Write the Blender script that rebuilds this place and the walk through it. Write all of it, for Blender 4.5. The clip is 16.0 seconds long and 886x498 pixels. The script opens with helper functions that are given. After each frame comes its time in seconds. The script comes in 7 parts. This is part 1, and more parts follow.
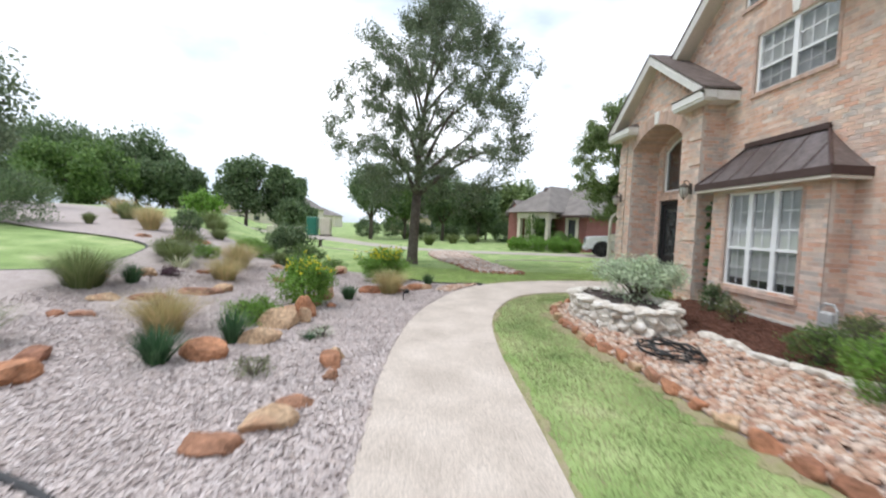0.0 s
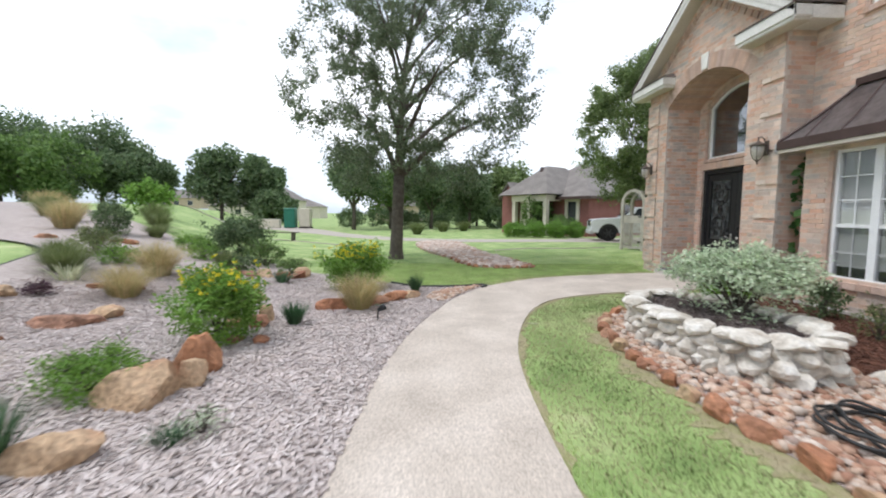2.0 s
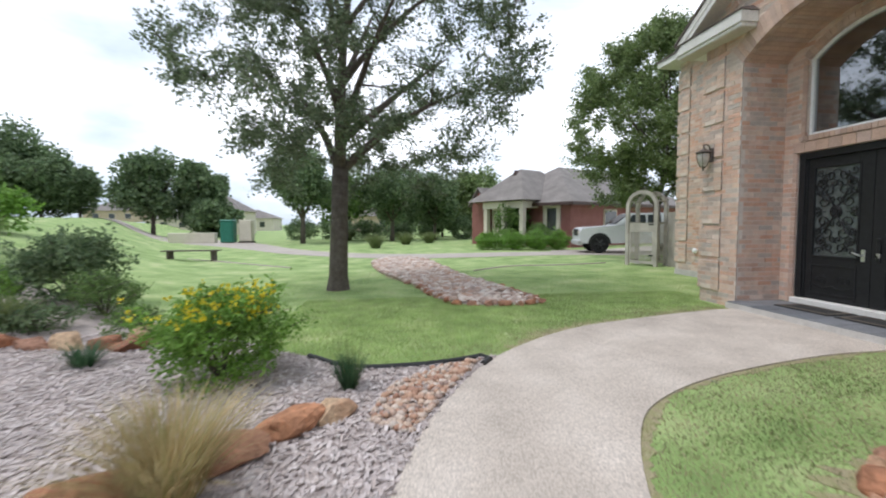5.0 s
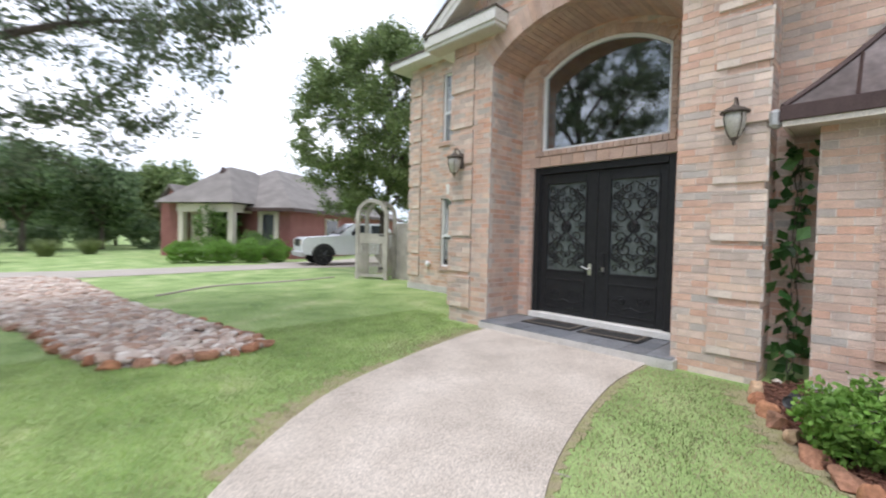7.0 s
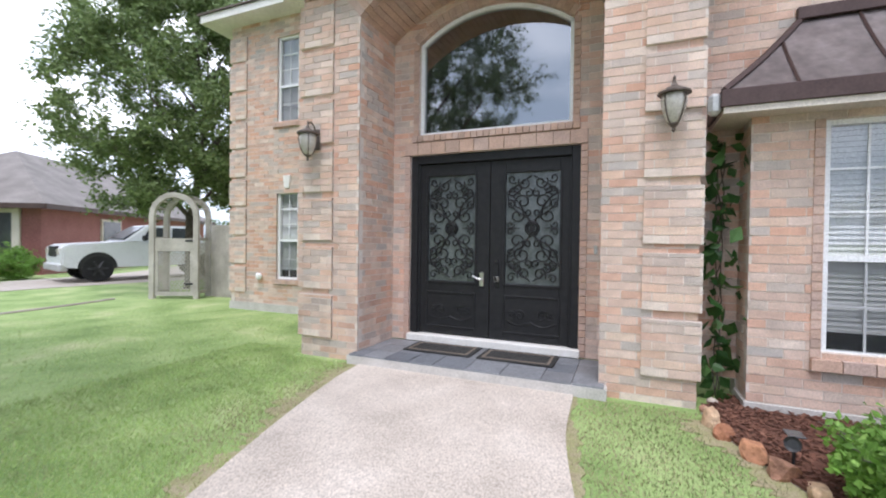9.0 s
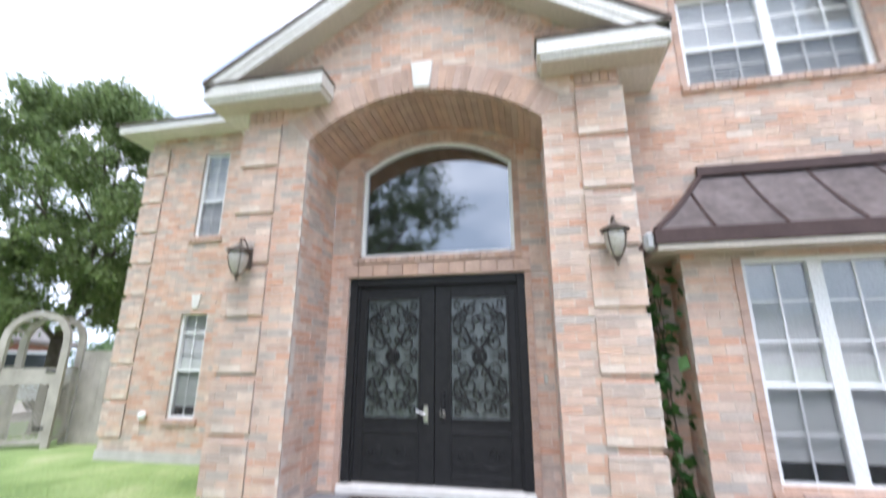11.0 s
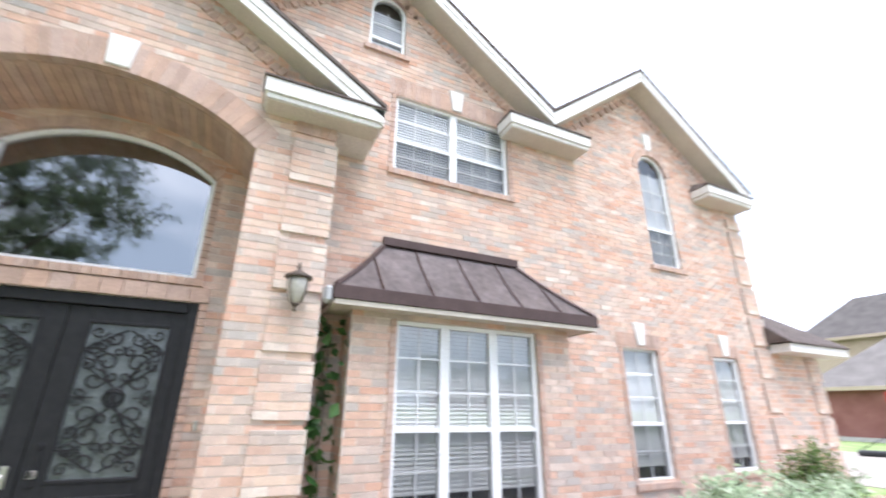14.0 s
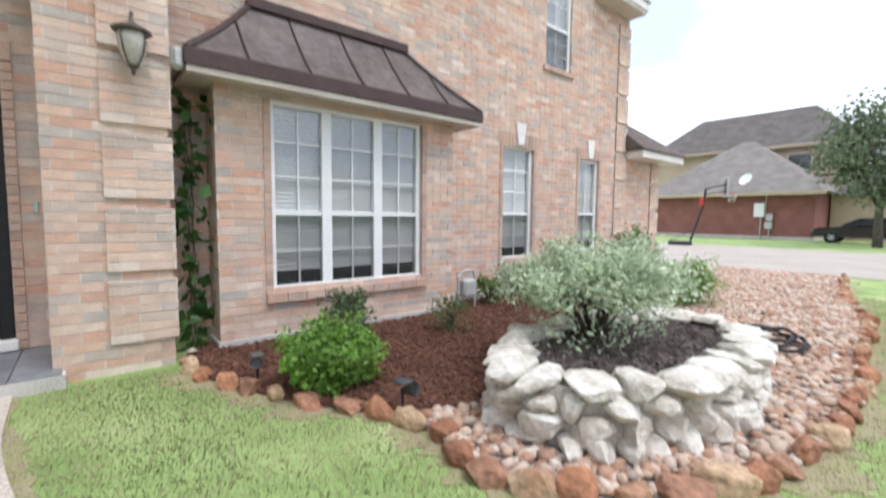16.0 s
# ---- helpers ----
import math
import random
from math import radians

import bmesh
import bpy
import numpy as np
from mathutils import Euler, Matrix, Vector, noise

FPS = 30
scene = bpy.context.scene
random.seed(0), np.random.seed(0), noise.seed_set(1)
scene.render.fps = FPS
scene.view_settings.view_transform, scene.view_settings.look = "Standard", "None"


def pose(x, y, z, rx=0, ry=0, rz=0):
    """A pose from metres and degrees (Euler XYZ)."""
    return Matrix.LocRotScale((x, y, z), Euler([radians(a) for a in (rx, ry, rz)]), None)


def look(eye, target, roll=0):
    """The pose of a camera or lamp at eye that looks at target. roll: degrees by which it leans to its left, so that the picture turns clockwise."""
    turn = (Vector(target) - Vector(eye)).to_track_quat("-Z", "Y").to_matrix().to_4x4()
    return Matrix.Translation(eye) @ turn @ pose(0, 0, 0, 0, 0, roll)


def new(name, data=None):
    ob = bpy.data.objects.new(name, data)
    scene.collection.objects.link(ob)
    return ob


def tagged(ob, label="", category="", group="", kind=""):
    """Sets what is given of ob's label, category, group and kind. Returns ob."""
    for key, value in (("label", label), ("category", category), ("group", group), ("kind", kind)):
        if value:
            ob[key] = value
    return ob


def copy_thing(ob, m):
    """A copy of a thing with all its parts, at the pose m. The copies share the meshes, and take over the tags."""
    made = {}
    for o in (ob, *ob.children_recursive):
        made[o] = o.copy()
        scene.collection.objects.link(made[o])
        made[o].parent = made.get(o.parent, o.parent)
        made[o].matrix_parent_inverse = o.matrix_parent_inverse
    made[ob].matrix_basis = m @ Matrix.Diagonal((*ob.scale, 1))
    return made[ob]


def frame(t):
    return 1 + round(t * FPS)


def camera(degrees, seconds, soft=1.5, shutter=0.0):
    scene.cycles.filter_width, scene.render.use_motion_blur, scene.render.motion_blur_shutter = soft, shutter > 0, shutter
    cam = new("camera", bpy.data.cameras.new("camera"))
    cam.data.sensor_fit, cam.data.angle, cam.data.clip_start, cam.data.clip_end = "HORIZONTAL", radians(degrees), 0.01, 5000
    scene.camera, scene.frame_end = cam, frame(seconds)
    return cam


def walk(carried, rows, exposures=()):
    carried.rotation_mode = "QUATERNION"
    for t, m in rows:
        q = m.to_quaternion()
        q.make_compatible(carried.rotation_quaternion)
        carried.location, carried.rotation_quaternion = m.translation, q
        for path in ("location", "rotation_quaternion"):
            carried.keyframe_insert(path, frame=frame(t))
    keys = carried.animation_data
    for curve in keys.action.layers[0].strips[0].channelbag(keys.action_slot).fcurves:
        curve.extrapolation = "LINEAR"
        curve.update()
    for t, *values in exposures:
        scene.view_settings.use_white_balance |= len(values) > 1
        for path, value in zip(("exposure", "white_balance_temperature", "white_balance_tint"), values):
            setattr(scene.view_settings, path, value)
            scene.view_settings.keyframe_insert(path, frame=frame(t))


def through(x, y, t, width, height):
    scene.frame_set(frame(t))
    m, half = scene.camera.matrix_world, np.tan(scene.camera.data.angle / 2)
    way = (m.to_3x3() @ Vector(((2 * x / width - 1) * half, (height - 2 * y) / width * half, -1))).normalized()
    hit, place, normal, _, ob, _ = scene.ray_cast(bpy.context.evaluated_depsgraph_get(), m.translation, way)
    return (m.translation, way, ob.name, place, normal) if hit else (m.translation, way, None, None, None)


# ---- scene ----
cam = camera(91.4, 16.0, soft=2.0, shutter=0.6)
PATH = [
    (0, (-0.155, -0.901, 1.51), (-0.115, 1.095, 1.402), 2.4),
    (0.5, (-0.169, -0.16, 1.501), (-0.169, 1.84, 1.496), 1.6),
    (0.6, (-0.182, -0.05, 1.485), (-0.169, 1.95, 1.448), 0.9),
    (1, (-0.151, 0.569, 1.455), (-0.158, 2.568, 1.399), 0.1),
    (1.5, (-0.138, 1.279, 1.444), (-0.142, 3.276, 1.336), 1.4),
    (2, (-0.125, 1.995, 1.434), (-0.035, 3.986, 1.271), 0.5),
    (2.5, (-0.06, 2.736, 1.452), (-0.003, 4.728, 1.285), 1.9),
    (3, (-0.01, 3.444, 1.44), (0.082, 5.437, 1.298), 1.4),
    (3.2, (0.03, 3.719, 1.421), (0.153, 5.71, 1.272), 0.4),
    (5.3, (0.09, 6.673, 1.424), (0.42, 8.643, 1.309), -0.4),
    (5.5, (0.157, 6.919, 1.396), (0.637, 8.856, 1.27), 0.6),
    (6, (0.347, 7.486, 1.394), (1.167, 9.307, 1.298), 2.4),
    (6.5, (0.491, 8.036, 1.404), (1.635, 9.676, 1.357), 1.6),
    (7, (0.72, 8.55, 1.386), (2.112, 9.985, 1.327), 1.3),
    (7.5, (0.938, 9.034, 1.379), (2.492, 10.291, 1.316), 1.7),
    (8, (1.168, 9.523, 1.398), (2.855, 10.596, 1.322), -0.1),
    (8.5, (1.476, 9.839, 1.4), (3.252, 10.757, 1.361), 0.4),
    (8.7, (1.587, 9.927, 1.386), (3.402, 10.766, 1.332), 0.5),
    (10.8, (1.799, 10.488, 1.456), (3.725, 10.897, 1.808), 0.2),
    (11, (1.767, 10.511, 1.476), (3.66, 10.893, 1.996), 0.0),
    (11.5, (1.722, 10.566, 1.542), (3.54, 10.907, 2.304), -0.3),
    (12, (1.716, 10.582, 1.541), (3.568, 10.862, 2.243), 0.3),
    (12.5, (1.73, 10.462, 1.502), (3.598, 10.532, 2.213), 0.7),
    (13, (1.707, 10.371, 1.512), (3.565, 10.159, 2.222), 1.1),
    (13.5, (1.665, 10.27, 1.54), (3.462, 9.746, 2.245), 0.5),
    (14, (1.629, 10.177, 1.517), (3.321, 9.368, 2.212), 0.7),
    (14.5, (1.57, 10.088, 1.529), (3.156, 9.03, 2.132), 1.2),
    (15, (1.593, 10.047, 1.463), (3.153, 8.853, 1.836), 1.2),
    (15.5, (1.599, 10.012, 1.371), (3.166, 8.774, 1.491), 1.0),
    (16, (1.62, 10.007, 1.271), (3.165, 8.746, 1.124), 0.5),
]
EXPOSURES = [(0, 0.76, 6300, 12.5), (3, 0.70, 6300, 12.5), (5.5, 0.56, 6200, 13), (6, 0.52, 6200, 13), (6.5, 0.70, 6200, 14), (8.5, 1.10, 6050, 17), (11, 1.42, 5900, 17), (12, 1.63, 5800, 17),
             (12.5, 1.68, 5850, 17), (13.5, 1.67, 5950, 17), (14.5, 1.42, 6050, 16), (16, 1.02, 6200, 14)]
walk(cam, [(t, look(eye, target, roll)) for t, eye, target, roll in PATH], EXPOSURES)

# ---- world and sun ----
def build_world():
    w = bpy.data.worlds.new("overcast")
    scene.world = w
    w.use_nodes = True
    nt = w.node_tree
    nt.nodes.clear()
    out = nt.nodes.new("ShaderNodeOutputWorld")
    bg = nt.nodes.new("ShaderNodeBackground")
    sky = nt.nodes.new("ShaderNodeTexSky")
    sky.sky_type, sky.sun_disc = "NISHITA", False
    sky.sun_elevation, sky.sun_rotation = radians(62), radians(-70)
    tc = nt.nodes.new("ShaderNodeTexCoord")
    mp = nt.nodes.new("ShaderNodeMapping")
    mp.inputs["Scale"].default_value = (1.0, 1.0, 2.6)
    n = nt.nodes.new("ShaderNodeTexNoise")
    n.inputs["Scale"].default_value, n.inputs["Detail"].default_value = 1.7, 6
    ramp = nt.nodes.new("ShaderNodeValToRGB")
    ramp.color_ramp.elements[0].position, ramp.color_ramp.elements[0].color = 0.45, (4.9, 5.7, 6.6, 1)
    ramp.color_ramp.elements[1].position, ramp.color_ramp.elements[1].color = 0.70, (13.2, 13.3, 13.5, 1)
    mix = nt.nodes.new("ShaderNodeMix")
    mix.data_type = "RGBA"
    mix.inputs["Factor"].default_value = 0.88
    bg.inputs["Strength"].default_value = SKY
    L = nt.links.new
    L(tc.outputs["Generated"], mp.inputs["Vector"])
    L(mp.outputs["Vector"], n.inputs["Vector"])
    L(n.outputs["Fac"], ramp.inputs["Fac"])
    L(sky.outputs["Color"], mix.inputs["A"])
    L(ramp.outputs["Color"], mix.inputs["B"])
    L(mix.outputs["Result"], bg.inputs["Color"])
    L(bg.outputs["Background"], out.inputs["Surface"])


SKY = 0.099
build_world()
sun = new("sun", bpy.data.lights.new("sun", "SUN"))
sun.data.energy, sun.data.angle, sun.data.color = 1.2, radians(25), (1.0, 0.98, 0.95)
sun.matrix_world = look((-18, 6, 40), (0, 8, 0))


# ---- materials ----
def mat(name, cols, scale=8.0, rough=0.8, bump=0.3, metal=0.0, fine=60.0, speck=0.20, mode="noise", spread=1.0, stain=0.0, spec=0.4, detail=5, bdist=0.01):
    """cols: colours, spread over noise ("noise"), over loose pieces ("island") or over objects ("object")."""
    m = bpy.data.materials.new(name)
    m.use_nodes = True
    nt = m.node_tree
    b = nt.nodes["Principled BSDF"]
    N, L = nt.nodes.new, nt.links.new
    tc = N("ShaderNodeTexCoord")
    big = N("ShaderNodeTexNoise")
    big.inputs["Scale"].default_value, big.inputs["Detail"].default_value = scale, detail
    small = N("ShaderNodeTexNoise")
    small.inputs["Scale"].default_value, small.inputs["Detail"].default_value = fine, 4
    L(tc.outputs["Object"], big.inputs["Vector"])
    L(tc.outputs["Object"], small.inputs["Vector"])
    ramp = N("ShaderNodeValToRGB")
    els = ramp.color_ramp.elements
    lo, hi = (0.5 - 0.22 * spread, 0.5 + 0.22 * spread) if mode == "noise" else (0.0, 1.0)
    while len(els) < len(cols):
        els.new(0.5)
    for i, c in enumerate(cols):
        els[i].position = lo + (hi - lo) * i / max(1, len(cols) - 1)
        els[i].color = (*c, 1)
    if mode == "island":
        g = N("ShaderNodeNewGeometry")
        L(g.outputs["Random Per Island"], ramp.inputs["Fac"])
    elif mode == "object":
        g = N("ShaderNodeObjectInfo")
        L(g.outputs["Random"], ramp.inputs["Fac"])
    else:
        L(big.outputs["Fac"], ramp.inputs["Fac"])
    val = N("ShaderNodeMapRange")
    val.inputs["From Min"].default_value, val.inputs["From Max"].default_value = 0.25, 0.75
    val.inputs["To Min"].default_value, val.inputs["To Max"].default_value = 1 - speck, 1 + speck
    L(small.outputs["Fac"], val.inputs["Value"])
    mul = N("ShaderNodeVectorMath")
    mul.operation = "SCALE"
    L(ramp.outputs["Color"], mul.inputs[0])
    L(val.outputs["Result"], mul.inputs["Scale"])
    last = mul.outputs["Vector"]
    if stain or mode != "noise":
        st = N("ShaderNodeMapRange")
        st.inputs["From Min"].default_value, st.inputs["From Max"].default_value = 0.3, 0.7
        st.inputs["To Min"].default_value, st.inputs["To Max"].default_value = 1 - (stain or 0.12), 1 + (stain or 0.12)
        L(big.outputs["Fac"], st.inputs["Value"])
        m2 = N("ShaderNodeVectorMath")
        m2.operation = "SCALE"
        L(last, m2.inputs[0])
        L(st.outputs["Result"], m2.inputs["Scale"])
        last = m2.outputs["Vector"]
    L(last, b.inputs["Base Color"])
    b.inputs["Roughness"].default_value, b.inputs["Metallic"].default_value = rough, metal
    b.inputs["Specular IOR Level"].default_value = spec
    if bump:
        bp = N("ShaderNodeBump")
        bp.inputs["Strength"].default_value, bp.inputs["Distance"].default_value = bump, bdist
        L(small.outputs["Fac"], bp.inputs["Height"])
        L(bp.outputs["Normal"], b.inputs["Normal"])
    return m


def leaf_mat(name, cols, rough=0.55, through=0.35):
    m = mat(name, cols, 3.0, rough, 0.0, mode="island", stain=0.25, spec=0.3)
    nt = m.node_tree
    b, out = nt.nodes["Principled BSDF"], nt.nodes["Material Output"]
    tr = nt.nodes.new("ShaderNodeBsdfTranslucent")
    mx = nt.nodes.new("ShaderNodeMixShader")
    mx.inputs["Fac"].default_value = through
    src = b.inputs["Base Color"].links[0].from_socket
    nt.links.new(src, tr.inputs["Color"])
    nt.links.new(b.outputs["BSDF"], mx.inputs[1])
    nt.links.new(tr.outputs["BSDF"], mx.inputs[2])
    nt.links.new(mx.outputs["Shader"], out.inputs["Surface"])
    return m


BRICKS = ((0.46, 0.395, 0.345), (0.60, 0.355, 0.25), (0.62, 0.50, 0.42), (0.64, 0.41, 0.30), (0.50, 0.43, 0.375), (0.61, 0.36, 0.255),
          (0.70, 0.59, 0.50), (0.565, 0.33, 0.235), (0.63, 0.46, 0.36), (0.45, 0.405, 0.365), (0.66, 0.50, 0.39), (0.62, 0.40, 0.29))
M_BRICK = mat("brick_blend", BRICKS, 5.0, 0.9, 0.5, mode="island", stain=0.14, fine=90)
M_BRICK_ONE = mat("brick_single", BRICKS, 5.0, 0.9, 0.5, mode="object", stain=0.14, fine=90)
M_MORTAR = mat("mortar", ((0.62, 0.53, 0.46), (0.70, 0.62, 0.55)), 6, 0.95, 0.5)
M_SOLDIER = mat("arch_brick", ((0.42, 0.30, 0.24), (0.54, 0.36, 0.27), (0.48, 0.35, 0.29), (0.56, 0.40, 0.32)), 5, 0.9, 0.5, mode="object")
M_CAST = mat("cast_stone", ((0.70, 0.67, 0.62), (0.80, 0.78, 0.74)), 6, 0.85, 0.3, fine=120)
M_TRIM = mat("white_trim_paint", ((0.66, 0.63, 0.58), (0.76, 0.74, 0.70)), 2.5, 0.5, 0.08, fine=40)
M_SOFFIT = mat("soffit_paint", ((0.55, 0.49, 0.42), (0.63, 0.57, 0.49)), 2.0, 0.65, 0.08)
M_FRAME = mat("white_vinyl", ((0.78, 0.78, 0.77), (0.83, 0.83, 0.82)), 2.0, 0.35, 0.03)
M_BLIND = mat("blind_slats", ((0.82, 0.83, 0.82), (0.87, 0.87, 0.86)), 3.0, 0.5, 0.02)
# near-black: the gloom of unlit rooms is put into this colour
M_ROOM_DARK = mat("painted_room_dark", ((0.05, 0.045, 0.04), (0.09, 0.08, 0.07)), 1.0, 0.9, 0.0)
M_IRON = mat("black_iron", ((0.012, 0.012, 0.013), (0.02, 0.02, 0.021)), 14, 0.5, 0.15, fine=150, spec=0.3)
M_SHINGLE = mat("roof_shingle", ((0.10, 0.078, 0.068), (0.17, 0.135, 0.12)), 5, 0.95, 0.8, fine=120)
M_BRONZE = mat("bronze_standing_seam", ((0.17, 0.145, 0.142), (0.235, 0.205, 0.20)), 3, 0.33, 0.1, metal=0.65, fine=12, stain=0.1)
M_BRONZE_TRIM = mat("bronze_fascia", ((0.06, 0.035, 0.03), (0.085, 0.052, 0.046)), 4, 0.5, 0.05, metal=0.2)
M_CONC = mat("foundation_concrete", ((0.45, 0.42, 0.38), (0.58, 0.55, 0.51)), 5, 0.95, 0.4)


def pane_material(name, tint, rough=0.03, clear=0.75):
    m = bpy.data.materials.new(name)
    m.use_nodes = True
    nt = m.node_tree
    nt.nodes.clear()
    out = nt.nodes.new("ShaderNodeOutputMaterial")
    tr = nt.nodes.new("ShaderNodeBsdfTransparent")
    tr.inputs["Color"].default_value = (*tint, 1)
    gl = nt.nodes.new("ShaderNodeBsdfGlossy")
    gl.inputs["Roughness"].default_value = rough
    gl.inputs["Color"].default_value = (0.9, 0.93, 0.95, 1)
    fr = nt.nodes.new("ShaderNodeFresnel")
    fr.inputs["IOR"].default_value = 1.5 + (1 - clear) * 1.4
    mx = nt.nodes.new("ShaderNodeMixShader")
    nt.links.new(fr.outputs["Fac"], mx.inputs["Fac"])
    nt.links.new(tr.outputs["BSDF"], mx.inputs[1])
    nt.links.new(gl.outputs["BSDF"], mx.inputs[2])
    nt.links.new(mx.outputs["Shader"], out.inputs["Surface"])
    return m


M_GLASS = pane_material("window_glass", (0.97, 0.98, 0.98))


def screen_material():
    m = bpy.data.materials.new("insect_screen")
    m.use_nodes = True
    nt = m.node_tree
    b, out = nt.nodes["Principled BSDF"], nt.nodes["Material Output"]
    b.inputs["Base Color"].default_value = (0.05, 0.055, 0.06, 1)
    b.inputs["Roughness"].default_value = 0.6
    tr = nt.nodes.new("ShaderNodeBsdfTransparent")
    mx = nt.nodes.new("ShaderNodeMixShader")
    mx.inputs["Fac"].default_value = 0.30
    nt.links.new(tr.outputs["BSDF"], mx.inputs[1])
    nt.links.new(b.outputs["BSDF"], mx.inputs[2])
    nt.links.new(mx.outputs["Shader"], out.inputs["Surface"])
    return m


M_SCREEN = screen_material()
M_GLASS_DARK = pane_material("tinted_glass", (0.22, 0.24, 0.25), clear=-0.35)
M_GLASS_FROST = mat("frosted_glass", ((0.065, 0.076, 0.076), (0.115, 0.132, 0.132)), 9, 0.22, 0.3, fine=40, spec=0.9)


# ---- mesh helpers ----
def mesh_ob(name, verts, faces, material, parent=None, label="", smooth=False):
    me = bpy.data.meshes.new(name)
    me.from_pydata([tuple(v) for v in verts], [], [tuple(f) for f in faces])
    me.materials.append(material)
    if smooth:
        me.polygons.foreach_set("use_smooth", [True] * len(me.polygons))
    me.update()
    ob = new(name, me)
    if parent:
        ob.parent = parent
    if label:
        ob["label"] = label
    return ob


def part(name, bm, material, parent=None, label="", smooth=False):
    bmesh.ops.recalc_face_normals(bm, faces=bm.faces)
    me = bpy.data.meshes.new(name)
    bm.to_mesh(me)
    bm.free()
    me.materials.append(material)
    if smooth:
        me.polygons.foreach_set("use_smooth", [True] * len(me.polygons))
    ob = new(name, me)
    if parent:
        ob.parent = parent
    if label:
        ob["label"] = label
    return ob


def box(bm, x0, x1, y0, y1, z0, z1, bevel=0.0):
    vs = [bm.verts.new((x, y, z)) for x in (x0, x1) for y in (y0, y1) for z in (z0, z1)]
    fs = [bm.faces.new([vs[i] for i in f]) for f in ((0, 1, 3, 2), (4, 6, 7, 5), (0, 4, 5, 1), (2, 3, 7, 6), (0, 2, 6, 4), (1, 5, 7, 3))]
    if bevel:
        es = list({e for f in fs for e in f.edges})
        bmesh.ops.bevel(bm, geom=es, offset=bevel, segments=1, affect="EDGES")
    return bm


def boxes(*rows, bevel=0.0):
    bm = bmesh.new()
    for r in rows:
        box(bm, *r, bevel=bevel)
    return bm


def prism(bm, ring, shift):
    """A closed solid from a ring of points and a shift."""
    a = [bm.verts.new(p) for p in ring]
    b = [bm.verts.new(Vector(p) + Vector(shift)) for p in ring]
    bm.faces.new(a)
    bm.faces.new(b[::-1])
    for i in range(len(a)):
        j = (i + 1) % len(a)
        bm.faces.new((a[i], b[i], b[j], a[j]))
    return bm


def tube(bm, pts, radii, sides=8, cap=True):
    """A round bar along points, with a radius at each."""
    rings = []
    up0 = Vector((0, 0, 1))
    pts = [Vector(p) for p in pts]
    for i, p in enumerate(pts):
        d = (pts[min(i + 1, len(pts) - 1)] - pts[max(i - 1, 0)]).normalized()
        s = d.cross(up0 if abs(d.z) < 0.9 else Vector((1, 0, 0))).normalized()
        u = s.cross(d)
        r = radii[i] if hasattr(radii, "__len__") else radii
        rings.append([bm.verts.new(p + (s * math.cos(a) + u * math.sin(a)) * r) for a in (2 * math.pi * k / sides for k in range(sides))])
    for a, b in zip(rings, rings[1:]):
        for k in range(sides):
            j = (k + 1) % sides
            bm.faces.new((a[k], a[j], b[j], b[k]))
    if cap:
        bm.faces.new(rings[0][::-1])
        bm.faces.new(rings[-1])
    return bm


def lathe(bm, profile, centre=(0, 0, 0), sides=16):
    """A turned solid from (radius, height) pairs."""
    rings = [[bm.verts.new((centre[0] + r * math.cos(a), centre[1] + r * math.sin(a), centre[2] + z)) for a in (2 * math.pi * k / sides for k in range(sides))]
             for r, z in profile]
    for a, b in zip(rings, rings[1:]):
        for k in range(sides):
            j = (k + 1) % sides
            bm.faces.new((a[k], a[j], b[j], b[k]))
    bm.faces.new(rings[0][::-1])
    bm.faces.new(rings[-1])
    return bm


def empty(name, x=0, y=0, z=0, label="", category="", group="", kind=""):
    ob = new(name)
    ob.location = (x, y, z)
    return tagged(ob, label, category, group, kind)


# ---- brick walls ----
COURSE, LENGTH, JOINT = 0.0815, 0.262, 0.010


def minus(spans, holes):
    for h0, h1 in holes:
        out = []
        for a, b in spans:
            if h1 <= a or h0 >= b:
                out.append((a, b))
                continue
            if h0 > a:
                out.append((a, h0))
            if h1 < b:
                out.append((h1, b))
        spans = out
    return spans


def opening(u0, u1, z0, z1, rise=0.0):
    """A hole; with rise, its top is an arch that springs at z1."""
    def at(z):
        if z0 <= z <= z1:
            return [(u0, u1)]
        if rise and z > z1:
            h, c = (u1 - u0) / 2, (u0 + u1) / 2
            r = (h * h + rise * rise) / (2 * rise)
            zc, a0 = z1 + rise - r, math.asin(min(1.0, h / r))
            w = math.sqrt(max(0.0, (r + 0.055) ** 2 - (z - zc) ** 2))
            if a0 < 1.4:
                w = min(w, (z - zc) * math.tan(a0))
            return [(c - w, c + w)] if w > 0 else []
        return []
    return at


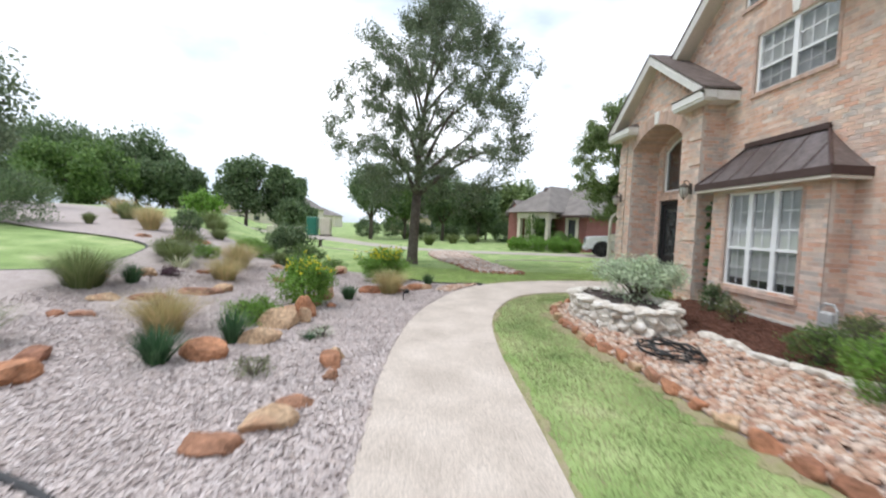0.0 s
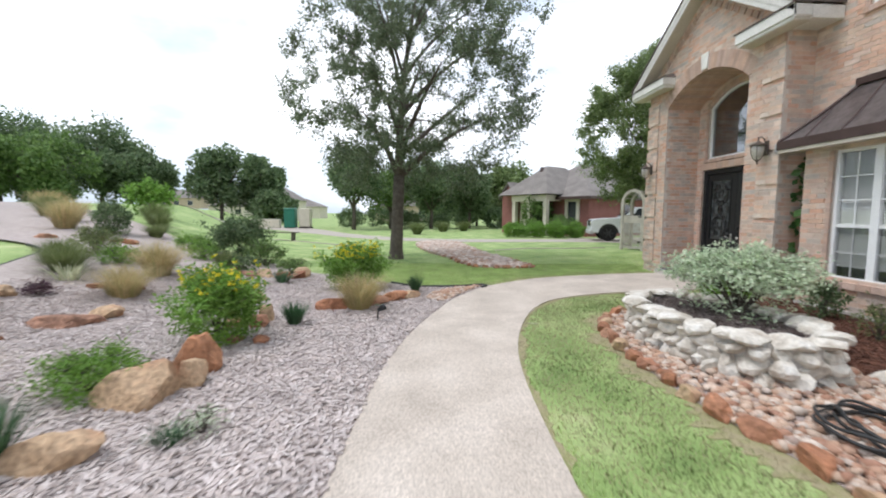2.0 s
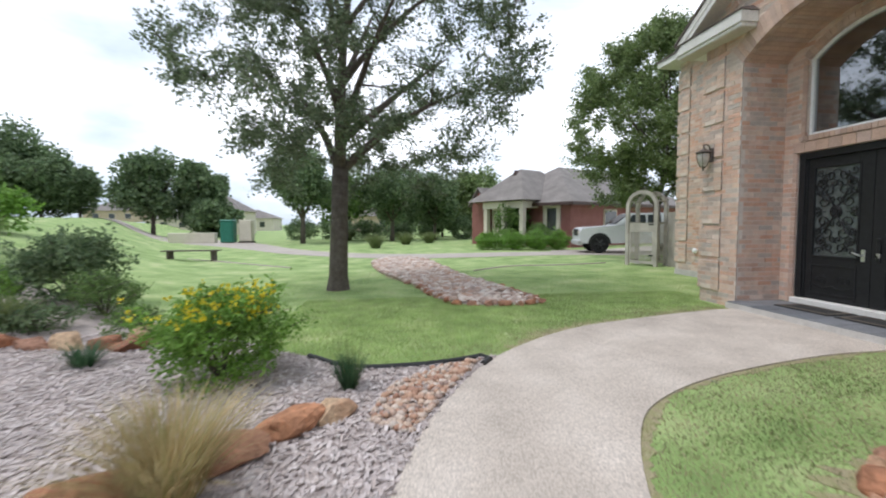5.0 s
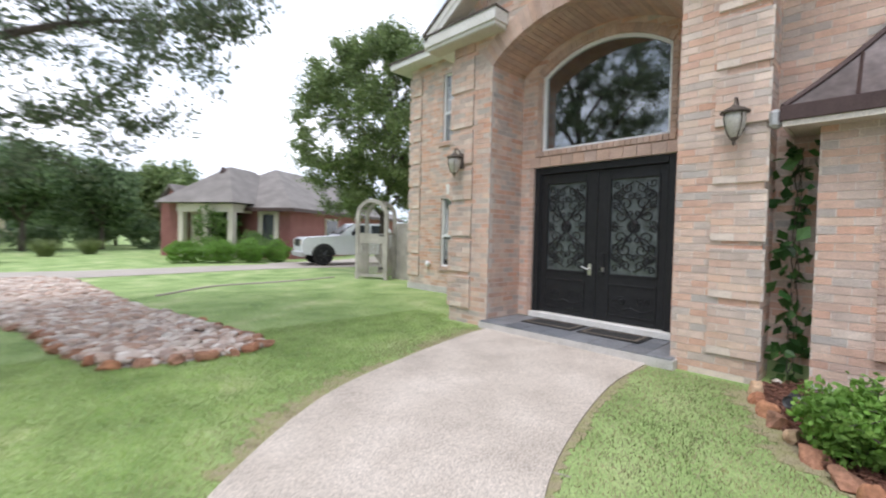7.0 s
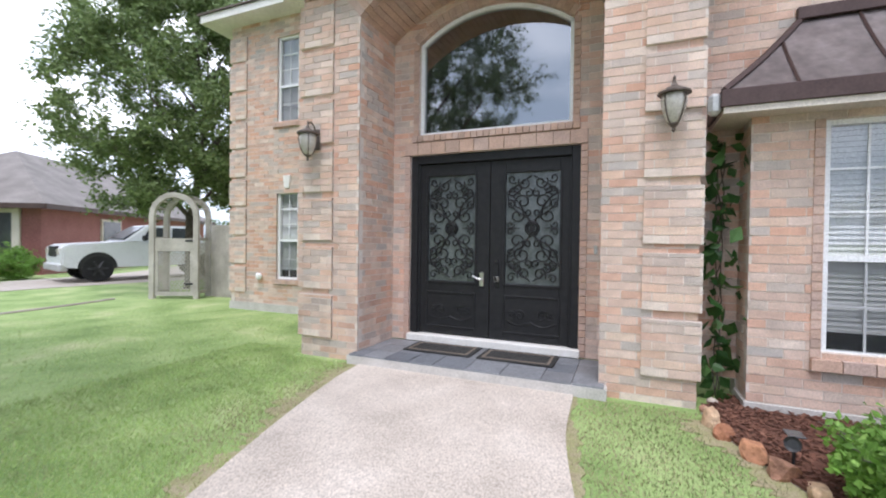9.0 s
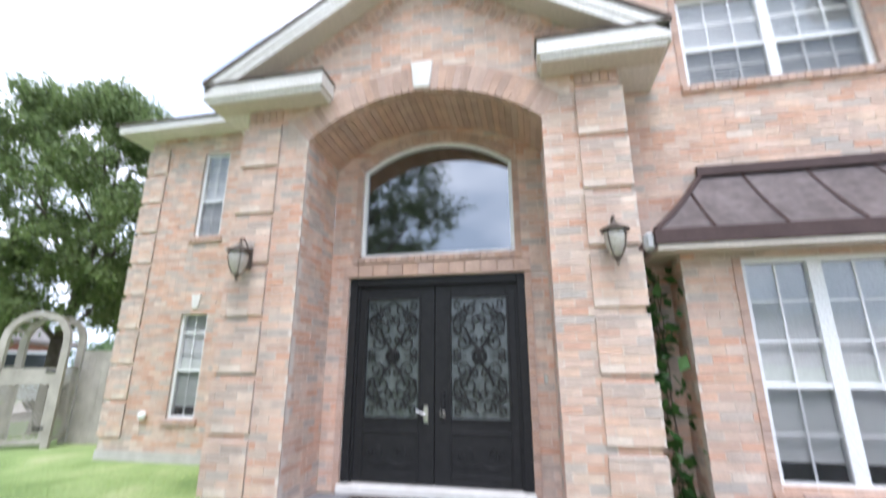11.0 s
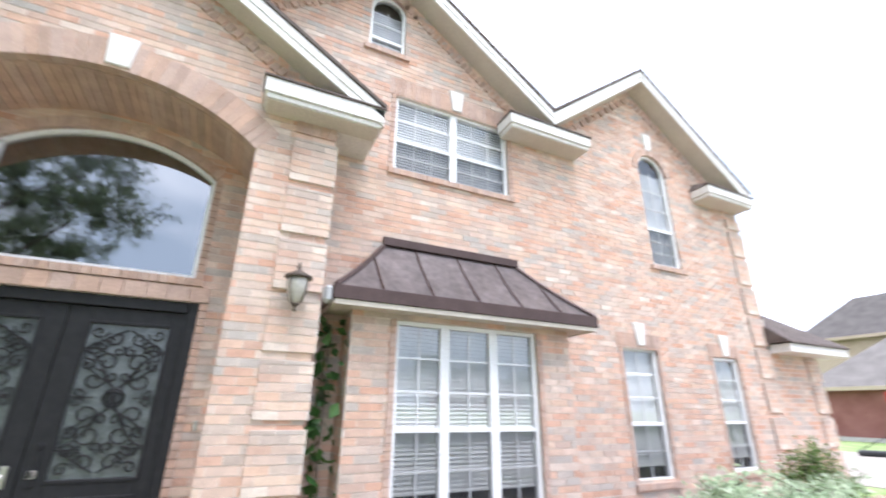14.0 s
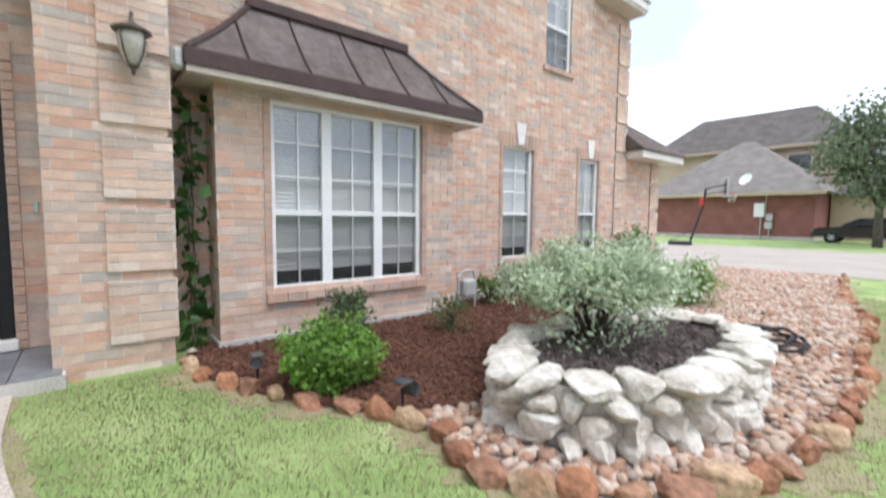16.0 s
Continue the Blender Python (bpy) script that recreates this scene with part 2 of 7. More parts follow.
def brick_face(name, put, outer, holes, z0, z1, parent, rng, single=None, thick=0.10):
    """A brick skin. put(u, d, z) gives the place, d inwards; outer(z) and holes give the spans of each course.
    single(u, z): pieces for which it holds become objects of their own. Returns the wall."""
    wv, wf, bv, bf, ones = [], [], [], [], []

    def solid(v, f, u0, u1, d0, d1, a, b):
        n = len(v)
        v += [put(u, d, z) for u in (u0, u1) for d in (d0, d1) for z in (a, b)]
        f += [[n + i for i in q] for q in ((0, 1, 3, 2), (4, 6, 7, 5), (0, 4, 5, 1), (2, 3, 7, 6), (0, 2, 6, 4), (1, 5, 7, 3))]
    runs, flat = {}, []
    row, z = 0, z0
    while z < z1 - 0.01:
        zt = min(z + COURSE, z1)
        mid = (z + zt) / 2
        spans = minus(outer(mid), [h for o in holes for h in o(mid)])
        for a, b in spans:
            if b - a < 0.02:
                continue
            key = (round(a, 3), round(b, 3))
            if key in runs and abs(runs[key][1] - z) < 1e-6:
                runs[key][1] = zt
            else:
                if key in runs:
                    flat.append((*key, *runs[key]))
                runs[key] = [z, zt]
            u = math.floor(a / LENGTH) * LENGTH - (LENGTH / 2 if row % 2 else 0) + rng.uniform(-0.01, 0.01)
            while u < b:
                p, q = max(a, u + JOINT / 2), min(b, u + LENGTH - JOINT / 2)
                if q - p > 0.03:
                    d = rng.uniform(-0.002, 0.002)
                    if single and single((p + q) / 2, mid):
                        ones.append((p, q, d, z, zt))
                    else:
                        solid(bv, bf, p, q, d, 0.02, z + JOINT / 2, zt - JOINT / 2)
                u += LENGTH
        row, z = row + 1, zt
    for a, b, lo, hi in flat + [(*k, *q) for k, q in runs.items()]:
        solid(wv, wf, a, b, 0.006, thick, lo, hi)
    wall = mesh_ob(name, wv, wf, M_MORTAR, parent)
    if bv:
        tagged(mesh_ob("bricks", bv, bf, M_BRICK, wall), kind="stuff")
    ONES.append((wall, put, ones))
    return wall


ONES = []


def front(x):
    return lambda u, d, z: (x + d, u, z)


def span(a, b):
    return lambda z: [(a, b)]


CUBE = ((0, 1, 3, 2), (4, 6, 7, 5), (0, 4, 5, 1), (2, 3, 7, 6), (0, 2, 6, 4), (1, 5, 7, 3))


def fan(name, put, cu, zs, half, rise, thick, parent, d0=-0.004, d1=0.1, step=0.085, material=None):
    """A ring of bricks on edge round an arch."""
    r = (half * half + rise * rise) / (2 * rise)
    zc = zs + rise - r
    a0 = math.asin(min(1.0, half / r)) if rise < half else math.pi / 2
    n = max(6, int(2 * a0 * r / step))
    for i in range(n):
        t0, t1 = -a0 + 2 * a0 * (i + 0.03) / n, -a0 + 2 * a0 * (i + 0.97) / n
        v = [put(cu + rr * math.sin(t), d, zc + rr * math.cos(t)) for t in (t0, t1) for d in (d0, d1) for rr in (r, r + thick)]
        mesh_ob(name, v, CUBE, material or M_SOLDIER, parent)


def soldier_row(name, put, u0, u1, z0, z1, d0, d1, parent, step=0.085, material=None):
    n = max(1, round((u1 - u0) / step))
    for i in range(n):
        a, b = u0 + (u1 - u0) * i / n + 0.004, u0 + (u1 - u0) * (i + 1) / n - 0.004
        v = [put(u, d, z) for u in (a, b) for d in (d0, d1) for z in (z0, z1)]
        mesh_ob(name, v, CUBE, material or M_SOLDIER, parent)


def keystone(put, cu, z0, z1, w0, w1, parent, d0=-0.03):
    bm = bmesh.new()
    ring = [put(cu - w0 / 2, d0, z0), put(cu + w0 / 2, d0, z0), put(cu + w1 / 2, d0, z1), put(cu - w1 / 2, d0, z1)]
    shift = Vector(put(0, 0.1, 0)) - Vector(put(0, 0, 0))
    prism(bm, ring, shift)
    bmesh.ops.bevel(bm, geom=list(bm.edges), offset=0.008, segments=1, affect="EDGES")
    return part("keystone", bm, M_CAST, parent, "pale cast stone keystone")

# ---- the brick house ----
GZ = -0.08
XP, XM, XD, XB, XW = 6.12, 6.66, 6.98, 6.25, 8.50   # fronts: porch, main wall, door recess, bay, wing
PC = 11.68                                            # middle of the porch
rng = random.Random(4)
house = empty("house", 6.5, 8, GZ, "two-storey orange and tan brick house with gabled roofs", "house")


def inside(ob):
    ob.parent = house
    ob.matrix_parent_inverse = Matrix.Translation((-6.5, -8, -GZ))
    return ob


def gable(z, peak_u, peak_z, slope):
    h = (peak_z - z) / slope
    return (peak_u - h, peak_u + h)


# main wall with its two gables
P1, P2, S1, S2 = (8.76, 8.18), (3.51, 7.96), 0.72, 0.77


def main_outer(z):
    if z < 5.75:
        return [(0.66, 13.9)]
    a, b = gable(z, *P1, S1), gable(z, *P2, S2)
    out = []
    if P2[1] > z:
        out.append((max(0.66, b[0]), b[1]))
    if P1[1] > z:
        out.append((a[0], min(13.0, a[1])))
    if len(out) == 2 and out[0][1] >= out[1][0]:
        out = [(out[0][0], out[1][1])]
    return out


MAIN_HOLES = [opening(6.63, 8.56, 4.64, 5.90), opening(8.47, 9.05, 6.65, 7.48, 0.29), opening(2.78, 3.55, 4.01, 6.00, 0.385),
              opening(3.83, 4.61, 0.55, 2.49), opening(1.71, 2.42, 0.60, 2.45), opening(10.2, 13.1, -0.1, 4.7), opening(6.3, 8.9, 0.2, 2.45)]
main_wall = inside(brick_face("wall_main", front(XM), main_outer, MAIN_HOLES, 0.10, 8.15, None, rng))
inside(part("foundation", boxes((XM - 0.02, XM + 0.2, 0.64, 9.06, GZ - 0.2, 0.098), (XB - 0.02, XM - 0.02, 6.05, 9.07, GZ - 0.2, 0.018), bevel=0.006), M_CONC))

# porch front with piers, arch and gable
PG = (11.68, 6.45, 0.64)


def porch_outer(z):
    if z < 4.86:
        return [(9.45, 13.93)]
    a = gable(z, *PG)
    return [(max(9.45, a[0]), min(13.93, a[1]))] if a[1] > a[0] else []


def porch_near(u, z):
    return z < 2.2 and u < 10.3


porch_wall = inside(brick_face("wall_porch", front(XP), porch_outer, [opening(10.28, 13.07, -1, 4.13, 0.52)], GZ - 0.1, 6.4, None, rng, single=porch_near))
side_r = inside(brick_face("wall_porch_side", lambda u, d, z: (u, 9.45 + d, z), span(XP + 0.02, XM + 0.02), [], GZ - 0.1, 4.9, None, rng))
side_l = inside(brick_face("wall_porch_side", lambda u, d, z: (u, 13.93 - d, z), span(XP + 0.02, XW + 0.02), [], GZ - 0.1, 4.9, None, rng))
jamb_r = inside(brick_face("wall_porch_jamb", lambda u, d, z: (u, 10.28 - d, z), span(XP + 0.02, XD), [], GZ - 0.1, 4.25, None, rng))
jamb_l = inside(brick_face("wall_porch_jamb", lambda u, d, z: (u, 13.07 + d, z), span(XP + 0.02, XD), [], GZ - 0.1, 4.25, None, rng))
recess = inside(brick_face("wall_recess", front(XD), span(10.28, 13.07), [opening(10.56, 12.80, -1, 2.57), opening(10.66, 12.68, 2.84, 4.08, 0.36)], 0.05, 4.75, None, rng))
fan("brick", front(XP), PC, 4.13, 1.395, 0.52, 0.33, porch_wall)
fan("brick", front(XP), PC, 4.12, 1.41, 0.52, 0.06, porch_wall, d0=0.104, d1=0.86, step=0.085)
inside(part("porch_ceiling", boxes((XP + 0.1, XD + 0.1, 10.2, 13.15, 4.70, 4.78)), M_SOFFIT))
keystone(front(XP), 11.65, 4.68, 5.04, 0.20, 0.27, porch_wall)


def quoin(u0, u1, put, top, parent, first=0.27):
    z = first
    while z < top - 0.2:
        brick_face("quoin", put, span(u0, u1), [], z, min(z + 0.53, top), parent, rng, thick=0.05)
        z += 0.612


quoin(9.42, 9.91, front(XP - 0.032), 4.45, porch_wall, 0.18)
quoin(13.44, 13.96, front(XP - 0.032), 4.45, porch_wall, 0.18)
quoin(0.63, 1.10, front(XM - 0.032), 5.4, main_wall, 0.3)
soldier_row("brick", front(XP), 9.46, 9.91, 4.46, 4.62, -0.025, 0.02, porch_wall)
soldier_row("brick", front(XP), 13.44, 13.90, 4.46, 4.62, -0.025, 0.02, porch_wall)

# brick trim round the openings
soldier_row("brick", front(XD), 10.48, 12.88, 2.58, 2.74, -0.035, 0.03, recess, step=0.2)
soldier_row("brick", front(XD), 10.57, 12.77, 2.755, 2.835, -0.05, 0.05, recess)
for u0, u1 in ((10.48, 10.555), (12.805, 12.88)):
    soldier_row("brick", lambda u, d, z: (XD + d, z, u), 0.06, 2.57, u0, u1, -0.025, 0.03, recess, step=0.0815)
for u0, u1 in ((10.58, 10.655), (12.685, 12.76)):
    soldier_row("brick", lambda u, d, z: (XD + d, z, u), 2.84, 4.08, u0, u1, -0.02, 0.03, recess, step=0.0815)
fan("brick", front(XD), 11.67, 4.08, 1.015, 0.36, 0.12, recess, d0=-0.02, d1=0.05)

for (u0, u1, z0, z1, ks) in ((6.63, 8.56, 4.64, 5.90, True), (3.83, 4.61, 0.55, 2.49, True), (1.71, 2.42, 0.60, 2.45, True)):
    soldier_row("brick", front(XM), u0 - 0.08, u1 + 0.08, z0 - 0.085, z0 - 0.005, -0.045, 0.08, main_wall)
    soldier_row("brick", front(XM), u0 - 0.12, u1 + 0.12, z1 + 0.005, z1 + (0.3 if u1 - u0 > 1 else 0.22), -0.006, 0.05, main_wall)
    for a, b in ((u0 - 0.075, u0 - 0.004), (u1 + 0.004, u1 + 0.075)):
        soldier_row("brick", lambda u, d, z: (XM + d, z, u), z0, z1, a, b, -0.012, 0.05, main_wall, step=0.0815)
    keystone(front(XM), (u0 + u1) / 2 - 0.03, z1 + 0.03, z1 + 0.40, 0.15, 0.26, main_wall)
fan("brick", front(XM), 8.76, 7.48, 0.295, 0.29, 0.18, main_wall, d0=-0.012)
soldier_row("brick", front(XM), 8.40, 9.12, 6.56, 6.645, -0.045, 0.06, main_wall)
fan("brick", front(XM), 3.165, 6.00, 0.39, 0.385, 0.14, main_wall, d0=-0.014)
soldier_row("brick", front(XM), 2.70, 3.63, 3.92, 4.005, -0.045, 0.06, main_wall)
keystone(front(XM), 3.18, 6.50, 6.89, 0.16, 0.26, main_wall)

# bay
bay_wall = inside(brick_face("wall_bay", front(XB), span(6.07, 9.05), [opening(6.60, 8.53, 0.47, 2.47)], 0.02, 2.56, None, rng))
bay_side = inside(brick_face("wall_bay_side", lambda u, d, z: (u, 9.05 - d, z), span(XB + 0.02, XM + 0.02), [], 0.02, 2.56, None, rng))
inside(brick_face("wall_bay_side", lambda u, d, z: (u, 6.07 + d, z), span(XB + 0.02, XM + 0.02), [], 0.02, 2.56, None, rng))
soldier_row("brick", front(XB), 6.51, 8.61, 0.36, 0.455, -0.055, 0.08, bay_wall, step=0.2)
for a, b in ((6.525, 6.596), (8.534, 8.605)):
    soldier_row("brick", lambda u, d, z: (XB + d, z, u), 0.46, 2.47, a, b, -0.012, 0.05, bay_wall, step=0.0815)


def bay_roof():
    roof = empty("bay_roof", label="dark bronze standing-seam metal roof over the bay window")
    inside(roof)
    xe, xw, y0, y1, r0, r1, ze, zr = 5.98, XM - 0.005, 5.79, 9.31, 6.63, 8.59, 2.70, 3.50
    n = 6
    v, f = [], []

    def at(k):
        t = k / n
        c = t ** 1.0 - 0.045 * math.sin(math.pi * t)
        return xe + (xw - xe) * t, ze + (zr - ze) * c, y0 + (r0 - y0) * t, y1 + (r1 - y1) * t
    for k in range(n + 1):
        x, z, a, b = at(k)
        v += [(xw, a, z), (x, a, z), (x, b, z), (xw, b, z)]
    for k in range(n):
        i, j = 4 * k, 4 * k + 4
        f += [(i, i + 1, j + 1, j), (i + 1, i + 2, j + 2, j + 1), (i + 2, i + 3, j + 3, j + 2)]
    mesh_ob("roof_sheet", v, f, M_BRONZE, roof)
    for y in (8.79, 8.19, 7.58, 6.97, 6.37):
        bm = bmesh.new()
        pts = []
        for k in range(n + 1):
            x, z, a, b = at(k)
            if a <= y <= b:
                pts.append((x, y, z + 0.012))
        tube(bm, pts, 0.014, 4)
        part("seam", bm, M_BRONZE_TRIM, roof)
    for side in (0, 1):
        bm = bmesh.new()
        pts = []
        for k in range(n + 1):
            x, z, a, b = at(k)
            pts.append((x, b if side else a, z + 0.01))
        tube(bm, pts, 0.03, 6)
        part("hip_cap", bm, M_BRONZE_TRIM, roof)
    part("ridge_flashing", boxes((xw - 0.06, xw - 0.004, r0 - 0.05, r1 + 0.05, zr - 0.02, zr + 0.09), bevel=0.004), M_BRONZE_TRIM, roof)
    part("fascia", boxes((xe - 0.02, xe + 0.01, y0 - 0.02, y1 + 0.02, ze - 0.13, ze + 0.015), (xe + 0.01, xw, y0 - 0.02, y0 + 0.01, ze - 0.13, ze + 0.015),
                         (xe + 0.01, xw, y1 - 0.01, y1 + 0.02, ze - 0.13, ze + 0.015), bevel=0.004), M_BRONZE_TRIM, roof)
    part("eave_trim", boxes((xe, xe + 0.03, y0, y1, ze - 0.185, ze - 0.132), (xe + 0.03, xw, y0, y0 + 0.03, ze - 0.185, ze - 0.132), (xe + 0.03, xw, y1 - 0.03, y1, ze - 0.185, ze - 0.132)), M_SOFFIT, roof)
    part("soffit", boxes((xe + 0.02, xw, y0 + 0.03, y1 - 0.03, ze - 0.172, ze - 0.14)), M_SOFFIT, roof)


bay_roof()


# ---- windows ----
def window(x, y0, y1, z0, z1, units, cols, rows, meet, rise=0.0, blinds=True, deep=0.07, label="white vinyl window with closed blinds", wide=0.05, dark=False, low_rows=None):
    w = empty("window", label=label)
    inside(w)
    xf = x + deep
    m = 0.075
    uw = (y1 - y0 - (units - 1) * m) / units
    bm = boxes((xf - 0.02, xf + 0.06, y0, y0 + wide, z0, z1), (xf - 0.02, xf + 0.06, y1 - wide, y1, z0, z1), (xf - 0.02, xf + 0.06, y0 + wide, y1 - wide, z0, z0 + wide))
    if not rise:
        box(bm, xf - 0.02, xf + 0.06, y0 + wide, y1 - wide, z1 - wide, z1)
    else:
        h, c = (y1 - y0) / 2, (y0 + y1) / 2
        r = (h * h + rise * rise) / (2 * rise)
        zc, a0 = z1 + rise - r, math.asin(min(1, h / r))
        for i in range(20):
            t0, t1 = -a0 + 2 * a0 * i / 20, -a0 + 2 * a0 * (i + 1) / 20
            ring = [(xf - 0.02, c + q * math.sin(t), zc + q * math.cos(t)) for q, t in ((r, t0), (r - wide, t0), (r - wide, t1), (r, t1))]
            prism(bm, ring, (0.08, 0, 0))
    for i in range(1, units):
        y = y0 + i * (uw + m) - m
        box(bm, xf - 0.02, xf + 0.06, y - 0.02, y + m + 0.02, z0 + wide, z1 - wide)
    part("frame", bm, M_FRAME, w)
    for i in range(units):
        a, b = y0 + i * (uw + m), y0 + i * (uw + m) + uw
        a, b = a + (wide if i == 0 else 0.02), b - (wide if i == units - 1 else 0.02)
        lo, hi = z0 + wide, z1 - (0 if rise else wide)
        if meet:
            part("meeting_rail", boxes((xf - 0.005, xf + 0.045, a, b, meet - 0.025, meet + 0.025)), M_FRAME, w)
        for (s0, s1, nr) in (((meet + 0.025, hi, rows), (lo, meet - 0.025, low_rows or rows)) if meet else ((lo, hi, rows),)):
            bm = bmesh.new()
            for k in range(1, cols):
                yk = a + (b - a) * k / cols
                box(bm, xf + 0.008, xf + 0.016, yk - 0.009, yk + 0.009, s0, s1)
            for k in range(1, nr):
                zk = s0 + (s1 - s0) * k / nr
                box(bm, xf + 0.006, xf + 0.018, a, b, zk - 0.009, zk + 0.009)
            if cols > 1 or nr > 1:
                part("muntins", bm, M_FRAME, w)
            top = s1
            v = [(xf + 0.02, a, s0), (xf + 0.02, b, s0), (xf + 0.02, b, top), (xf + 0.02, a, top)]
            g = mesh_ob("pane", v, [(3, 2, 1, 0)], M_GLASS_DARK if dark else M_GLASS, w)
            g.visible_shadow = False
            if meet and s0 < meet:
                g = mesh_ob("screen", [(xf + 0.002, a, s0), (xf + 0.002, b, s0), (xf + 0.002, b, s1), (xf + 0.002, a, s1)], [(3, 2, 1, 0)], M_SCREEN, w, "grey insect screen")
        if rise:
            h, c = (y1 - y0) / 2, (y0 + y1) / 2
            r = (h * h + rise * rise) / (2 * rise)
            zc, a0 = z1 + rise - r, math.asin(min(1, h / r))
            v = [(xf + 0.02, c + r * math.sin(t), zc + r * math.cos(t)) for t in (-a0 + 2 * a0 * k / 24 for k in range(25))]
            g = mesh_ob("pane", v, [tuple(range(25))], M_GLASS_DARK if dark else M_GLASS, w)
            g.visible_shadow = False
        if blinds:
            bm = bmesh.new()
            z, end = lo + (0.16 if z0 < 3 else 0.0), hi - 0.02
            box(bm, xf + 0.045, xf + 0.065, a, b, z - 0.01, z + 0.012)
            while z < end:
                ring = [(xf + 0.048, a + 0.004, z), (xf + 0.068, a + 0.004, z + 0.046), (xf + 0.070, a + 0.004, z + 0.047), (xf + 0.051, a + 0.004, z)]
                prism(bm, ring, (0, b - a - 0.008, 0))
                z += 0.046
            part("blind", bm, M_BLIND, w, "white horizontal blind, closed")
    # shallow added box, coloured dark in place of an unlit room
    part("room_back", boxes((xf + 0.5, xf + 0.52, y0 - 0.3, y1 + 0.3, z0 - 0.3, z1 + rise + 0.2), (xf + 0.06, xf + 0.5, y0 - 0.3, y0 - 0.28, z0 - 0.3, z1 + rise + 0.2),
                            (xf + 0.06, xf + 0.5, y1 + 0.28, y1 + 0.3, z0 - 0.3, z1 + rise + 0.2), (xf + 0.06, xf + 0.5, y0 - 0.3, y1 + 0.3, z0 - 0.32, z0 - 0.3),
                            (xf + 0.06, xf + 0.5, y0 - 0.3, y1 + 0.3, z1 + rise + 0.2, z1 + rise + 0.22)), M_ROOM_DARK, w)
    return w


window(XB, 6.60, 8.53, 0.47, 2.47, 3, 2, 3, 1.30, low_rows=2, label="three-light white bay window with closed blinds")
window(XM, 6.63, 8.56, 4.64, 5.90, 2, 3, 2, 5.17, label="double white upstairs window with closed blinds")
window(XM, 8.47, 9.05, 6.65, 7.48, 1, 2, 2, 6.90, rise=0.285, label="small round-headed white attic window")
window(XM, 2.78, 3.55, 4.01, 6.00, 1, 2, 3, 4.77, rise=0.385, label="tall round-headed white window")
window(XM, 3.83, 4.61, 0.55, 2.49, 1, 2, 3, 1.34, low_rows=2, label="white sash window with closed blinds")
window(XM, 1.71, 2.42, 0.60, 2.45, 1, 2, 3, 1.36, low_rows=2, label="white sash window with closed blinds")
window(XD, 10.66, 12.68, 2.84, 4.08, 1, 1, 1, 0, rise=0.36, blinds=False, label="wide arched dark window above the door", dark=True, wide=0.045)
window(XW, 16.13, 16.68, 0.60, 2.40, 1, 2, 3, 1.40, low_rows=2, label="narrow white sash window with blinds")
window(XW, 16.13, 16.68, 3.79, 5.55, 1, 2, 3, 4.55, low_rows=2, label="narrow white sash window with blinds")

